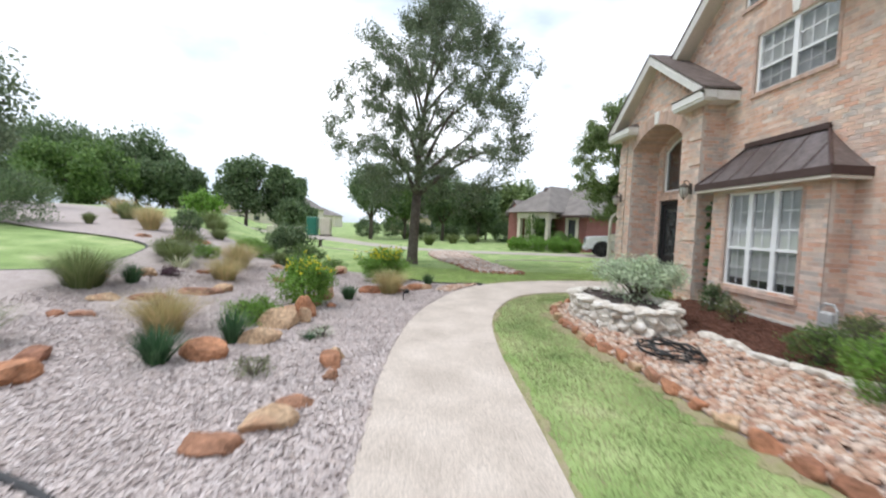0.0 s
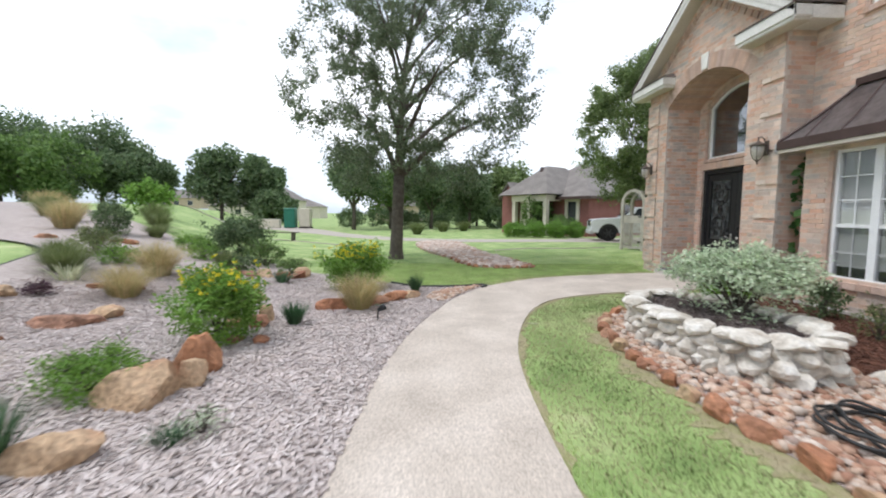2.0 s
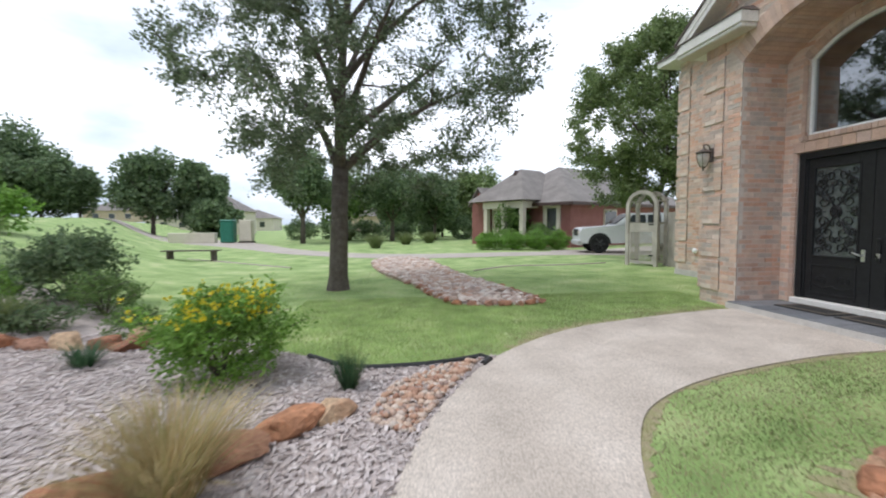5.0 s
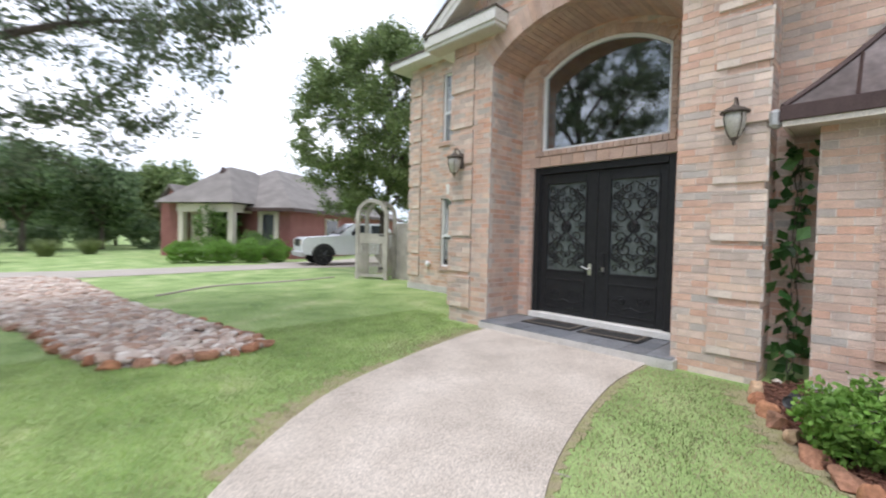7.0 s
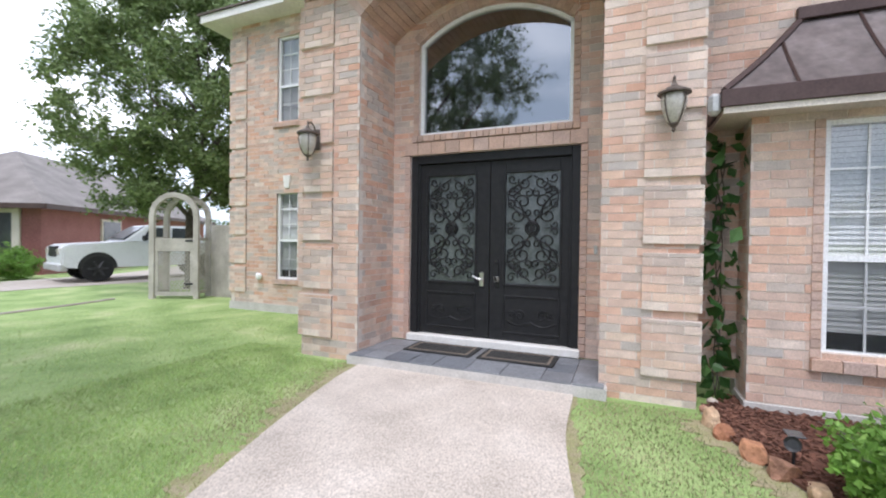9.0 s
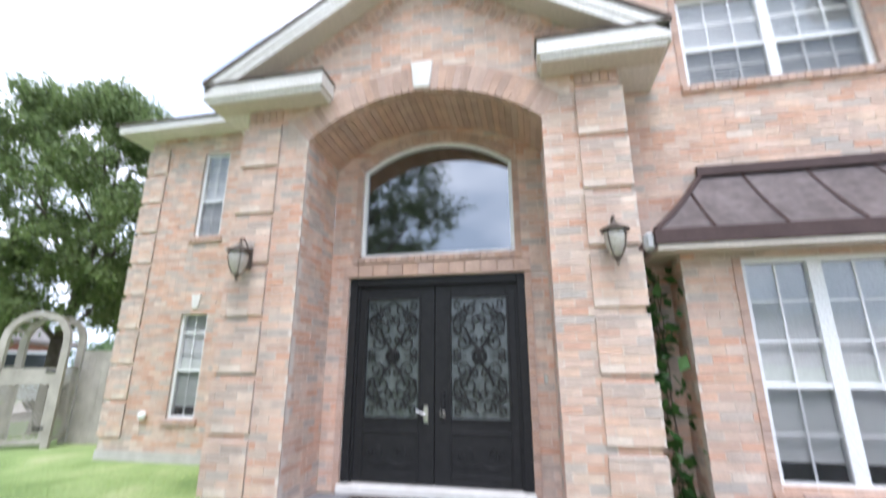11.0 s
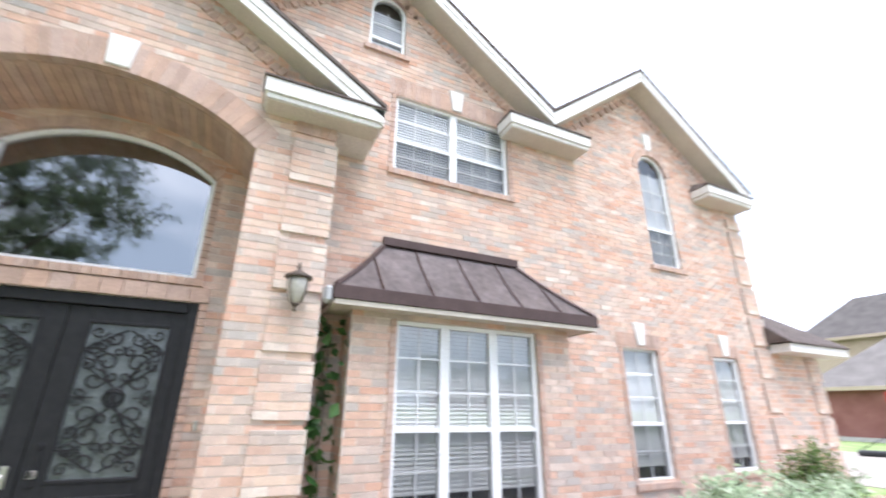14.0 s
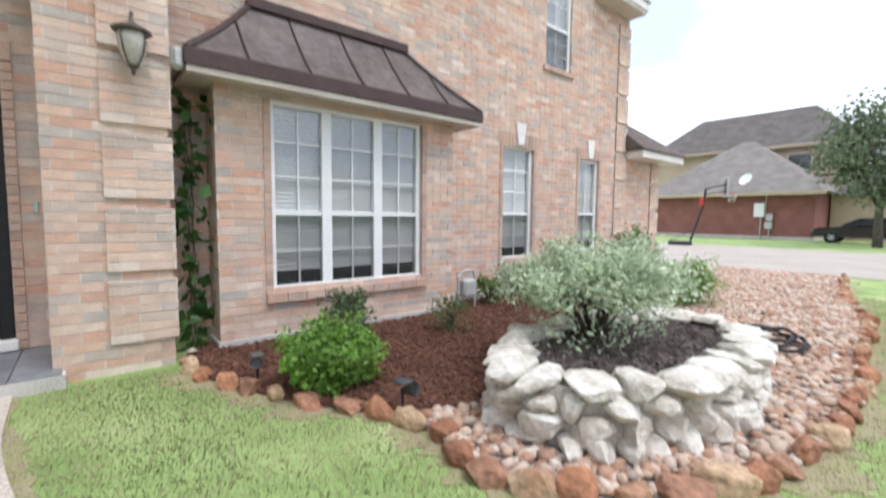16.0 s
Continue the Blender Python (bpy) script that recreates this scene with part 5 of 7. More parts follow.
# stones along the bed's edge
re = random.Random(15)
acc, last, i = 0.0, EDGE[0], 0
for q in EDGE[2:]:
    acc += math.dist(q, last)
    if acc > 0.215 + re.uniform(-0.03, 0.04):
        t = math.degrees(math.atan2(q[1] - last[1], q[0] - last[0]))
        w = re.uniform(0.22, 0.31)
        boulder(q[0] + re.uniform(-0.02, 0.02), q[1], w, re.uniform(0.13, 0.19), re.uniform(0.11, 0.17), t + re.uniform(-25, 25), 100 + i, M_SAND if i % 4 else M_SAND2,
                "rust-brown sandstone edging stone beside the lawn", "bed edging stones", "edging_stone", "stone")
        acc, i = 0.0, i + 1
    last = q
acc, last, i = 0.0, STONE_LINE[0], 0
for q in STONE_LINE[1:]:
    acc += math.dist(q, last)
    if acc > 0.5:
        t = math.degrees(math.atan2(q[1] - last[1], q[0] - last[0]))
        boulder(q[0], q[1], 0.62, 0.24, 0.16, t, 200 + i, M_LIME, "pale limestone block edging the mulch", "limestone edging blocks", "edging_block", "stone")
        acc, i = 0.0, i + 1
    last = q
# creek edge
for k in range(0, len(RIVER), 2):
    x, y = RIVER[k]
    if y < 17.5:
        boulder(x, y, 0.27, 0.20, 0.11, 37 * k, 300 + k, M_SAND, "rust sandstone stone edging the dry creek", "creek edging stones", "edging_stone", "stone")


# ---- raised limestone planter ----
def planter():
    t = empty("stone_planter", 3.24, 6.76, GZ, "round raised planter of dry-stacked pale limestone", "planter")
    r = random.Random(33)
    n = 0
    for row, (z, h, inset) in enumerate(((0.0, 0.15, 0.0), (0.12, 0.14, 0.02), (0.24, 0.13, 0.045), (0.345, 0.13, 0.03))):
        a = r.uniform(0, 1)
        end = a + 2 * math.pi
        while a < end - 0.05:
            big = row == 3
            w = r.uniform(0.20, 0.34) if big else r.uniform(0.13, 0.27)
            rx, ry = 0.70 - inset, 1.28 - inset
            speed = math.hypot(rx * math.sin(a), ry * math.cos(a))
            da = min(w / speed, end - a)
            m = a + da / 2
            x, y = rx * math.cos(m), ry * math.sin(m)
            turn = math.degrees(math.atan2(ry * math.cos(m), -rx * math.sin(m)))
            bm = rock_bm(w / 2 * (1.26 if big else 1.22), (0.17 if not big else 0.20) * r.uniform(0.95, 1.15), h * (0.62 if big else 0.74) * r.uniform(0.8, 1.2), 400 + n, 0.3, 2, 6)
            bmesh.ops.transform(bm, matrix=pose(x, y, z + h * 0.5 + r.uniform(-0.012, 0.012), r.uniform(-4, 4), r.uniform(-4, 4), turn + r.uniform(-5, 5)), verts=bm.verts)
            part("stone", bm, M_LIME, t)
            a += da
            n += 1
    for q0, q1 in ((0.62, 0.70),):
        bm = bmesh.new()
        for k in range(40):
            b0, b1 = 2 * math.pi * k / 40, 2 * math.pi * (k + 1) / 40
            prism(bm, [(q0 * math.cos(b0), (q0 + 0.58) * math.sin(b0), 0), (q1 * math.cos(b0), (q1 + 0.58) * math.sin(b0), 0), (q1 * math.cos(b1), (q1 + 0.58) * math.sin(b1), 0), (q0 * math.cos(b1), (q0 + 0.58) * math.sin(b1), 0)], (0, 0, 0.40))
        bmesh.ops.remove_doubles(bm, verts=bm.verts, dist=0.001)
        part("core", bm, M_CONC, t)
    bm = bmesh.new()
    ring = [(0.60 * math.cos(b), 1.18 * math.sin(b), 0.36) for b in (2 * math.pi * k / 40 for k in range(40))]
    prism(bm, ring, (0, 0, -0.34))
    part("soil", bm, M_DARKSOIL, t, "dark soil with leaf litter")
    return t


planter()
p = np.array([(3.24 + 0.57 * q * math.cos(b), 6.76 + 1.14 * q * math.sin(b)) for q, b in zip(np.sqrt(nr.uniform(0, 1, 2600)), nr.uniform(0, 6.283, 2600))])
M_LITTER = mat("leaf_litter", ((0.06, 0.045, 0.038), (0.12, 0.095, 0.085), (0.17, 0.14, 0.13), (0.08, 0.05, 0.04)), 3, 0.95, 0.3, mode="island")
tagged(chips("leaf_litter", p, M_LITTER, None, nr, 0.03, 0.08, "", GZ + 0.36), "dark dry leaf litter in the planter", "litter", kind="stuff")

# ---- plants ----
M_BARK = mat("grey_bark", ((0.085, 0.068, 0.055), (0.15, 0.125, 0.105)), 9, 0.95, 1.0, fine=35, bdist=0.03)
M_LEAF_OAK = leaf_mat("grey_green_leaves", ((0.10, 0.14, 0.078), (0.155, 0.20, 0.112), (0.22, 0.262, 0.165), (0.13, 0.17, 0.095)))
M_LEAF_DARK = leaf_mat("dark_tree_leaves", ((0.088, 0.142, 0.066), (0.151, 0.217, 0.101), (0.206, 0.274, 0.136)))
M_LEAF_MID = leaf_mat("fresh_green_leaves", ((0.086, 0.155, 0.041), (0.144, 0.236, 0.067), (0.207, 0.301, 0.098)))
M_LEAF_BRIGHT = leaf_mat("bright_green_leaves", ((0.115, 0.236, 0.034), (0.190, 0.351, 0.063), (0.265, 0.425, 0.098)))
M_LEAF_SAGE = leaf_mat("silver_sage_leaves", ((0.366, 0.476, 0.293), (0.531, 0.641, 0.430), (0.695, 0.750, 0.567), (0.439, 0.531, 0.348)), 0.75)
M_LEAF_ELM = leaf_mat("mid_green_tree_leaves", ((0.105, 0.16, 0.055), (0.175, 0.24, 0.085), (0.26, 0.33, 0.135), (0.135, 0.195, 0.07)))
M_LEAF_VINE = leaf_mat("vine_leaves", ((0.025, 0.075, 0.018), (0.05, 0.12, 0.03), (0.09, 0.18, 0.05)), 0.4)
M_FLOWER = leaf_mat("yellow_flowers", ((0.70, 0.58, 0.03), (0.82, 0.68, 0.06)), 0.6)
M_TAN_GRASS = leaf_mat("tan_feather_grass", ((0.425, 0.312, 0.15), (0.575, 0.45, 0.237), (0.325, 0.325, 0.125), (0.65, 0.525, 0.312)), 0.7)
M_BLUE_GRASS = leaf_mat("blue_green_blades", ((0.035, 0.085, 0.035), (0.06, 0.13, 0.06), (0.09, 0.17, 0.075)), 0.5)
M_OLIVE_GRASS = leaf_mat("olive_bunch_grass", ((0.111, 0.156, 0.052), (0.182, 0.227, 0.085), (0.26, 0.286, 0.13)), 0.6)
M_LAWN_BLADE = leaf_mat("lawn_blades", ((0.310, 0.448, 0.138), (0.391, 0.529, 0.178), (0.471, 0.564, 0.230), (0.575, 0.609, 0.345)), 0.6, 0.5)
M_DRY_BLADE = leaf_mat("dry_lawn_blades", ((0.384, 0.336, 0.200), (0.464, 0.408, 0.264), (0.320, 0.296, 0.152)), 0.7, 0.4)


M_PURPLE = leaf_mat("purple_leaves", ((0.07, 0.035, 0.05), (0.11, 0.055, 0.075), (0.15, 0.09, 0.10)))
M_PALE_BLADE = leaf_mat("pale_variegated_blades", ((0.45, 0.47, 0.30), (0.60, 0.60, 0.42), (0.34, 0.40, 0.22)), 0.5)


def leaves(name, c, size, material, parent, rng, label="", droop=0.0, narrow=0.5):
    """Many small folded leaves round the places c."""
    n = len(c)
    d = rng.normal(0, 1, (n, 3))
    d[:, 2] = d[:, 2] * 0.7 - droop
    d /= np.linalg.norm(d, axis=1)[:, None]
    e = np.cross(d, rng.normal(0, 1, (n, 3)))
    e /= np.linalg.norm(e, axis=1)[:, None] + 1e-9
    f = np.cross(d, e)
    s = (size * rng.uniform(0.6, 1.35, n))[:, None]
    w = s * narrow
    a, b = c, c + d * s
    m = c + d * s * 0.5 + f * s * 0.06
    v = np.stack([a, m + e * w * 0.5, b, m - e * w * 0.5], 1).reshape(-1, 3)
    q = (np.arange(n) * 4)[:, None] + np.array([0, 1, 2, 3])
    return mesh_ob(name, v.tolist(), q.tolist(), material, parent, label)


def far_tree(x, y, height, rx, seed, leaf_m, label, trunk=True, n=11000, leaf=0.42, low=0.02, name="tree"):
    """A tree far off: trunk, limbs and a crown of many leaf clumps with gaps."""
    t = empty(name, x, y, GZ + lift(x, y), label, "tree" if name == "tree" else "shrub")
    g = np.random.default_rng(seed)
    if trunk:
        bm = bmesh.new()
        tube(bm, [(0, 0, -0.2), (0.05, 0, height * 0.2), (0, 0.05, height * 0.55)], [height * 0.028, height * 0.022, height * 0.012], 8)
        for k in range(6):
            a = k * 1.05 + seed
            tube(bm, [(0, 0, height * 0.25), (math.cos(a) * rx * 0.35, math.sin(a) * rx * 0.35, height * 0.5), (math.cos(a) * rx * 0.7, math.sin(a) * rx * 0.7, height * 0.68)], [height * 0.013, height * 0.009, height * 0.004], 6)
        part("trunk", bm, M_BARK, t, smooth=True)
    m = 34
    cc = g.normal(0, 1, (m, 3))
    cc /= np.linalg.norm(cc, axis=1)[:, None]
    cc *= g.uniform(0.35, 0.86, (m, 1))
    hz = height * (1 - low) / 2
    cc = cc * np.array([rx, rx, hz]) + np.array([0, 0, height * low + hz])
    cc[:, :2] *= (1.0 + 0.12 * np.sin(cc[:, 2:3] * 3))
    rad = g.uniform(0.30, 0.50, m) * min(rx, hz)
    k = g.integers(0, m, n)
    d = g.normal(0, 1, (n, 3))
    d /= np.linalg.norm(d, axis=1)[:, None]
    c = cc[k] + d * (rad[k] * g.uniform(0.45, 1.06, n))[:, None]
    c[:, 2] = np.maximum(c[:, 2], 0.05)
    leaves("crown", c, leaf, leaf_m, t, g, "leafy crown with gaps", 0.1, 0.7)
    return t


def crown_tree(x, y, height, trunk_h, trunk_r, reach, low, seed, leaf_m, label, shift=(0, 0), tips=340, limbs=11, leaf=0.1, twigs=6, per=34, puff=0.07, swell=0.42, top_w=0.35):
    """A tree grown into an egg-shaped, lobed crown: trunk, leader, limbs, branches and twigs that carry the leaves."""
    t = empty("tree", x, y, GZ + lift(x, y), label, "tree")
    r, g = random.Random(seed), np.random.default_rng(seed)
    bm = bmesh.new()
    lean = Vector((shift[0] * 0.10, shift[1] * 0.10, trunk_h))
    tube(bm, [(0, 0, -0.15), (0, 0, 0.0), lean * 0.12, lean * 0.5, lean], [trunk_r * 1.6, trunk_r * 1.35, trunk_r * 1.08, trunk_r * 0.96, trunk_r * 0.9], 14)
    part("trunk", bm, M_BARK, t, smooth=True)

    def radius(f, a):
        base = f / swell if f < swell else 1 - (1 - top_w) * ((f - swell) / (1 - swell)) ** 1.8
        q = (0.45 + 0.55 * base ** 0.7 if f < swell else base) * (1 if f < 0.93 else (1 - f) / 0.07 * 0.6 + 0.4)
        return reach * q * (0.95 + 0.40 * noise.noise(Vector((math.cos(a) * 1.6, math.sin(a) * 1.6, f * 4 + seed))))

    def place(f, a, k):
        q = radius(f, a) * k
        e = min(1.0, f * 2.5)
        return Vector((shift[0] * e + q * math.cos(a), shift[1] * e + q * math.sin(a), low + (height - low) * f - 0.35 * k * k * (1 - f)))

    def arc(p0, p1, bow, n):
        m = p0.lerp(p1, 0.5) + Vector((0, 0, bow)) + Vector((r.gauss(0, 1), r.gauss(0, 1), 0)) * (p1 - p0).length * 0.05
        return [p0 * (1 - u) ** 2 + m * 2 * u * (1 - u) + p1 * u * u for u in (k / n for k in range(n + 1))]
    bm, nodes, girth = bmesh.new(), [], []
    line = arc(lean * 0.98, Vector((shift[0] * 0.8, shift[1] * 0.8, low + (height - low) * 0.86)), 0.0, 10)
    rad = [trunk_r * (0.72 - 0.62 * k / 10) for k in range(11)]
    tube(bm, line, rad, 9)
    nodes += line[3:]
    girth += rad[3:]
    for k in range(limbs):
        u = k / (limbs - 1)
        b = line[min(8, int(u * 7))] if k > 1 else lean * 0.97
        end = place(0.30 + 0.60 * u, k * 2.4 + r.uniform(-0.3, 0.3), 0.64)
        q = arc(b, end, (0.10 + 0.05 * u) * (end - b).length * (1 if end.z > b.z else 2.2), 8)
        g0 = trunk_r * (0.56 - 0.30 * u)
        rr = [g0 * (1 - 0.80 * j / 8) for j in range(9)]
        tube(bm, q, rr, 7)
        nodes += q[2:]
        girth += rr[2:]
    ends = []
    for k in range(tips):
        f = r.uniform(0.0, 1.0) ** 0.92
        ends.append(place(f, r.uniform(0, 2 * math.pi), math.sqrt(r.uniform(0.10, 1.0))))
    ends.sort(key=lambda q: math.hypot(q.x - shift[0], q.y - shift[1]) + 0.4 * abs(q.z - height * 0.5))
    cs = []
    for e in ends:
        P = np.array([q[:] for q in nodes])
        d = np.linalg.norm(P - np.array(e[:]), axis=1) + 0.6 * np.maximum(0, P[:, 2] - e.z)
        i = int(np.argmin(d))
        q = arc(nodes[i], e, 0.06 * d[i], 4)
        g0 = min(girth[i] * 0.7, 0.012 + 0.014 * d[i])
        rr = [max(0.005, g0 * (1 - 0.18 * j)) for j in range(5)]
        tube(bm, q, rr, 5)
        nodes += q[1:]
        girth += rr[1:]
        out = (e - nodes[i]).normalized() if d[i] > 0.01 else Vector((0, 0, 1))
        for j in range(twigs):
            p0 = q[r.choice((2, 3, 4, 4))]
            w = (out * 0.8 + Vector((r.gauss(0, 0.7), r.gauss(0, 0.7), r.gauss(0.25, 0.5)))).normalized()
            ln = r.uniform(0.25, 0.62) * (0.75 + 0.05 * height)
            p1 = p0 + w * ln + Vector((0, 0, 0.05))
            tube(bm, [p0, p0.lerp(p1, 0.5) + Vector((0, 0, 0.02)), p1], [0.006, 0.004, 0.002], 3, cap=False)
            u = g.uniform(0.1, 1.08, (per, 1))
            cs.append(np.array(p0[:]) * (1 - u) + np.array(p1[:]) * u + np.clip(g.normal(0, 1, (per, 3)), -1.8, 1.8) * puff)
    part("branching", bm, M_BARK, t, smooth=True)
    leaves("crown", np.concatenate(cs), leaf, leaf_m, t, g, "airy leafy crown", 0.1)
    return t


crown_tree(-1.04, 16.4, 10.1, 2.75, 0.20, 4.2, 2.6, 11, M_LEAF_OAK, "young live oak with an airy grey-green crown on the lawn", shift=(1.0, -0.1), tips=370, limbs=12, leaf=0.085, twigs=6, per=46, puff=0.065, swell=0.38, top_w=0.16)
crown_tree(10.7, 22.2, 8.8, 2.2, 0.14, 3.6, 2.6, 23, M_LEAF_ELM, "leafy green tree beside the fence gate", tips=330, limbs=12, leaf=0.125, twigs=6, per=42, puff=0.10, swell=0.36)

# far trees and thickets
FT = "distant dark green tree with a rounded crown"
for i, (x, y, h, r, m, lo) in enumerate(((-64, 62, 10, 8, M_LEAF_DARK, 0.02), (-52, 62, 13.2, 6.5, M_LEAF_DARK, 0.05), (-58, 64, 12.5, 6, M_LEAF_DARK, 0.05), (-44, 53, 7.7, 7.6, M_LEAF_MID, 0.0), (-43, 62, 11, 5, M_LEAF_DARK, 0.05), (-38, 60, 8.0, 4.0, M_LEAF_DARK, 0.02), (-36, 63, 6.6, 2.6, M_LEAF_DARK, 0.1),
                                         (-27.0, 61, 10.0, 3.5, M_LEAF_DARK, 0.12), (-22.2, 62, 9.4, 3.2, M_LEAF_DARK, 0.08), (-20.0, 60, 4.6, 2.8, M_LEAF_DARK, 0.0), (-6.45, 41.5, 7.7, 2.9, M_LEAF_DARK, 0.24), (-3.4, 45, 6.5, 2.6, M_LEAF_MID, 0.24),
                                         (0.6, 45, 6.9, 3.3, M_LEAF_DARK, 0.22), (4.6, 47, 6.3, 2.8, M_LEAF_DARK, 0.15), (9.6, 52, 7.4, 3.6, M_LEAF_ELM, 0.1), (6.5, 56, 5.6, 3.4, M_LEAF_DARK, 0.05), (-75, 48, 11, 8, M_LEAF_DARK, 0.02),
                                         (2.5, 72, 8, 5, M_LEAF_DARK, 0.05), (-24, 20.5, 8, 3.6, M_LEAF_OAK, 0.2))):
    far_tree(x, y, h, r, 40 + i, m, FT, low=lo, leaf=0.42 if y > 50 else 0.26)
far_tree(9.5, -21.5, 7.6, 3.0, 81, M_LEAF_OAK, "roundish tree in front of the neighbouring house", n=9000, leaf=0.2, low=0.22).location = (4.6, -20.5, GZ)
for i, (x, y, h, r) in enumerate(((-48, 44, 3.4, 5.0),)):
    far_tree(x, y, h, r, 90 + i, M_LEAF_MID, "large dark green shrub beside the lawn", trunk=False, n=6000, leaf=0.22, low=0.0, name="shrub")
for i in range(26):
    a = i / 25
    if 0.14 < a < 0.47:
        continue
    far_tree(-150 + 300 * a, 150 - 40 * abs(a - 0.4) + 6 * math.sin(i * 2.3), 11 + 3 * math.sin(i * 1.7), 9, 120 + i, M_LEAF_DARK, "distant dark tree in the tree line", n=1300, leaf=1.0)
for i in range(12):
    far_tree(60 - 12 * i, -95 - 6 * math.sin(i * 1.9), 9 + 2 * math.sin(i * 2.7), 8, 160 + i, M_LEAF_DARK, "distant dark tree in the tree line", n=1000, leaf=1.0)
for i in range(8):
    far_tree(-85 - 5 * math.sin(i * 2.0), -60 + 14 * i, 10 + 2 * math.sin(i), 8, 180 + i, M_LEAF_DARK, "distant dark tree in the tree line", n=1000, leaf=1.0)


def shrub(x, y, w, h, seed, leaf_m, label, n=2600, leaf=0.05, z=None, name="shrub", flowers=0, stems=9, narrow=0.5, sparse=1.0, fill=1.0, high=0.1):
    """A bush: bent stems from the base, leaves along and round them."""
    t = empty(name, x, y, GZ + lift(x, y) if z is None else z, label, "shrub" if name == "shrub" else name)
    g, r = np.random.default_rng(seed), random.Random(seed)
    bm, P = bmesh.new(), []
    for k in range(stems):
        a = 2 * math.pi * k / stems + r.uniform(-0.4, 0.4)
        q = r.uniform(0.3, 1.0)
        end = Vector((math.cos(a) * w / 2 * q, math.sin(a) * w / 2 * q, h * (1.05 - 0.45 * q * q) * r.uniform(0.8, 1.05)))
        pts = [Vector((0, 0, -0.03)), end * 0.33 + Vector((0, 0, h * 0.12)), end * 0.68 + Vector((0, 0, h * 0.10)), end]
        tube(bm, pts, [0.011, 0.009, 0.006, 0.003], 5)
        for j in range(5):
            u = r.uniform(0.35, 1.0)
            b = pts[1].lerp(pts[3], u)
            e = b + Vector((r.gauss(0, w * 0.12), r.gauss(0, w * 0.12), r.uniform(0.02, h * 0.22)))
            tube(bm, [b, (b + e) / 2 + Vector((0, 0, 0.01)), e], [0.005, 0.004, 0.002], 4)
            P.append((b, e))
        P.append((pts[1], pts[3]))
    part("stem", bm, M_BARK, t)
    A, B = np.array([q[0][:] for q in P]), np.array([q[1][:] for q in P])
    k = g.integers(0, len(P), n)
    u = g.uniform(high, 1.05, (n, 1))
    c = A[k] * (1 - u) + B[k] * u + g.normal(0, 0.045 * sparse * max(w, h), (n, 3))
    m = int(n * 0.5 * fill)
    dd = g.normal(0, 1, (m, 3))
    dd /= np.linalg.norm(dd, axis=1)[:, None]
    lump = 1 + 0.16 * np.sin(dd[:, 0] * 5 + seed) + 0.14 * np.sin(dd[:, 1] * 6 + 2 * seed) + 0.12 * np.sin(dd[:, 2] * 7)
    c[:m] = dd * (lump * g.uniform(0.72, 1.02, m))[:, None] * np.array([w * 0.47, w * 0.47, h * 0.47]) + np.array([0, 0, h * 0.5])
    c[:, 2] = np.maximum(c[:, 2], 0.02)
    leaves("foliage", c, leaf, leaf_m, t, g, "", 0.0, narrow)
    if flowers:
        top = c[c[:, 2] > np.quantile(c[:, 2], 0.72)]
        pick_ = top[g.integers(0, len(top), flowers)]
        pet = np.repeat(pick_, 5, 0) + g.normal(0, 0.008, (flowers * 5, 3)) + np.array([0, 0, 0.02])
        tagged(leaves("flowers", pet, 0.040, M_FLOWER, t, g, "small yellow flowers", -0.6, 0.8), kind="stuff")
    return t


def grass_tuft(x, y, h, w, n, seed, material, label, z=None, thin=0.006, arch=0.5):
    t = np.random.default_rng(seed)
    a, q = t.uniform(0, 6.283, n), np.sqrt(t.uniform(0, 1, n))
    L = h * t.uniform(0.65, 1.1, n)
    base = np.stack([np.cos(a) * q * w * 0.16, np.sin(a) * q * w * 0.16, np.zeros(n)], 1)
    out = np.stack([np.cos(a + t.normal(0, 0.4, n)), np.sin(a + t.normal(0, 0.4, n)), np.zeros(n)], 1)
    side = np.stack([-out[:, 1], out[:, 0], np.zeros(n)], 1)
    v = []
    reach = (q * w * 0.5 + 0.02)[:, None]
    for s, k in ((0.0, 1.0), (0.4, 0.9), (0.75, 0.6), (1.0, 0.05)):
        c = base + out * reach * s ** (1 + arch) + np.array([0, 0, 1]) * (L * (s - arch * 0.35 * q * s ** 2.5))[:, None]
        v += [c - side * thin * k, c + side * thin * k]
    v = np.stack(v, 1).reshape(-1, 3)
    f = np.array([(0, 1, 3, 2), (2, 3, 5, 4), (4, 5, 7, 6)])
    f = (f[None] + (np.arange(n) * 8)[:, None, None]).reshape(-1, 4)
    ob = mesh_ob("ornamental_grass", v.tolist(), f.tolist(), material)
    ob.location = (x, y, GZ + lift(x, y) if z is None else z)
    return tagged(ob, label, "grass")


# the bed beside the path
YEL = "leafy green shrub with small yellow flowers"
shrub(-2.45, 6.95, 1.05, 0.84, 1, M_LEAF_BRIGHT, YEL, 9000, 0.062, flowers=110, stems=13, narrow=0.35)
shrub(-1.50, 10.6, 1.30, 0.88, 2, M_LEAF_BRIGHT, YEL, 9000, 0.065, flowers=230, stems=13, narrow=0.35)
shrub(-5.35, 14.5, 1.6, 1.25, 3, M_LEAF_DARK, "dark green leafy shrub in the bed", 6500, 0.085, stems=14)
shrub(-9.1, 14.9, 0.95, 0.95, 4, M_LEAF_DARK, "dense rounded dark green shrub on the rise", 5200, 0.06, stems=12, fill=1.6)
shrub(-12.1, 21.6, 1.8, 1.45, 5, M_LEAF_BRIGHT, "bright green broad-leaved shrub", 1500, 0.20, stems=9)
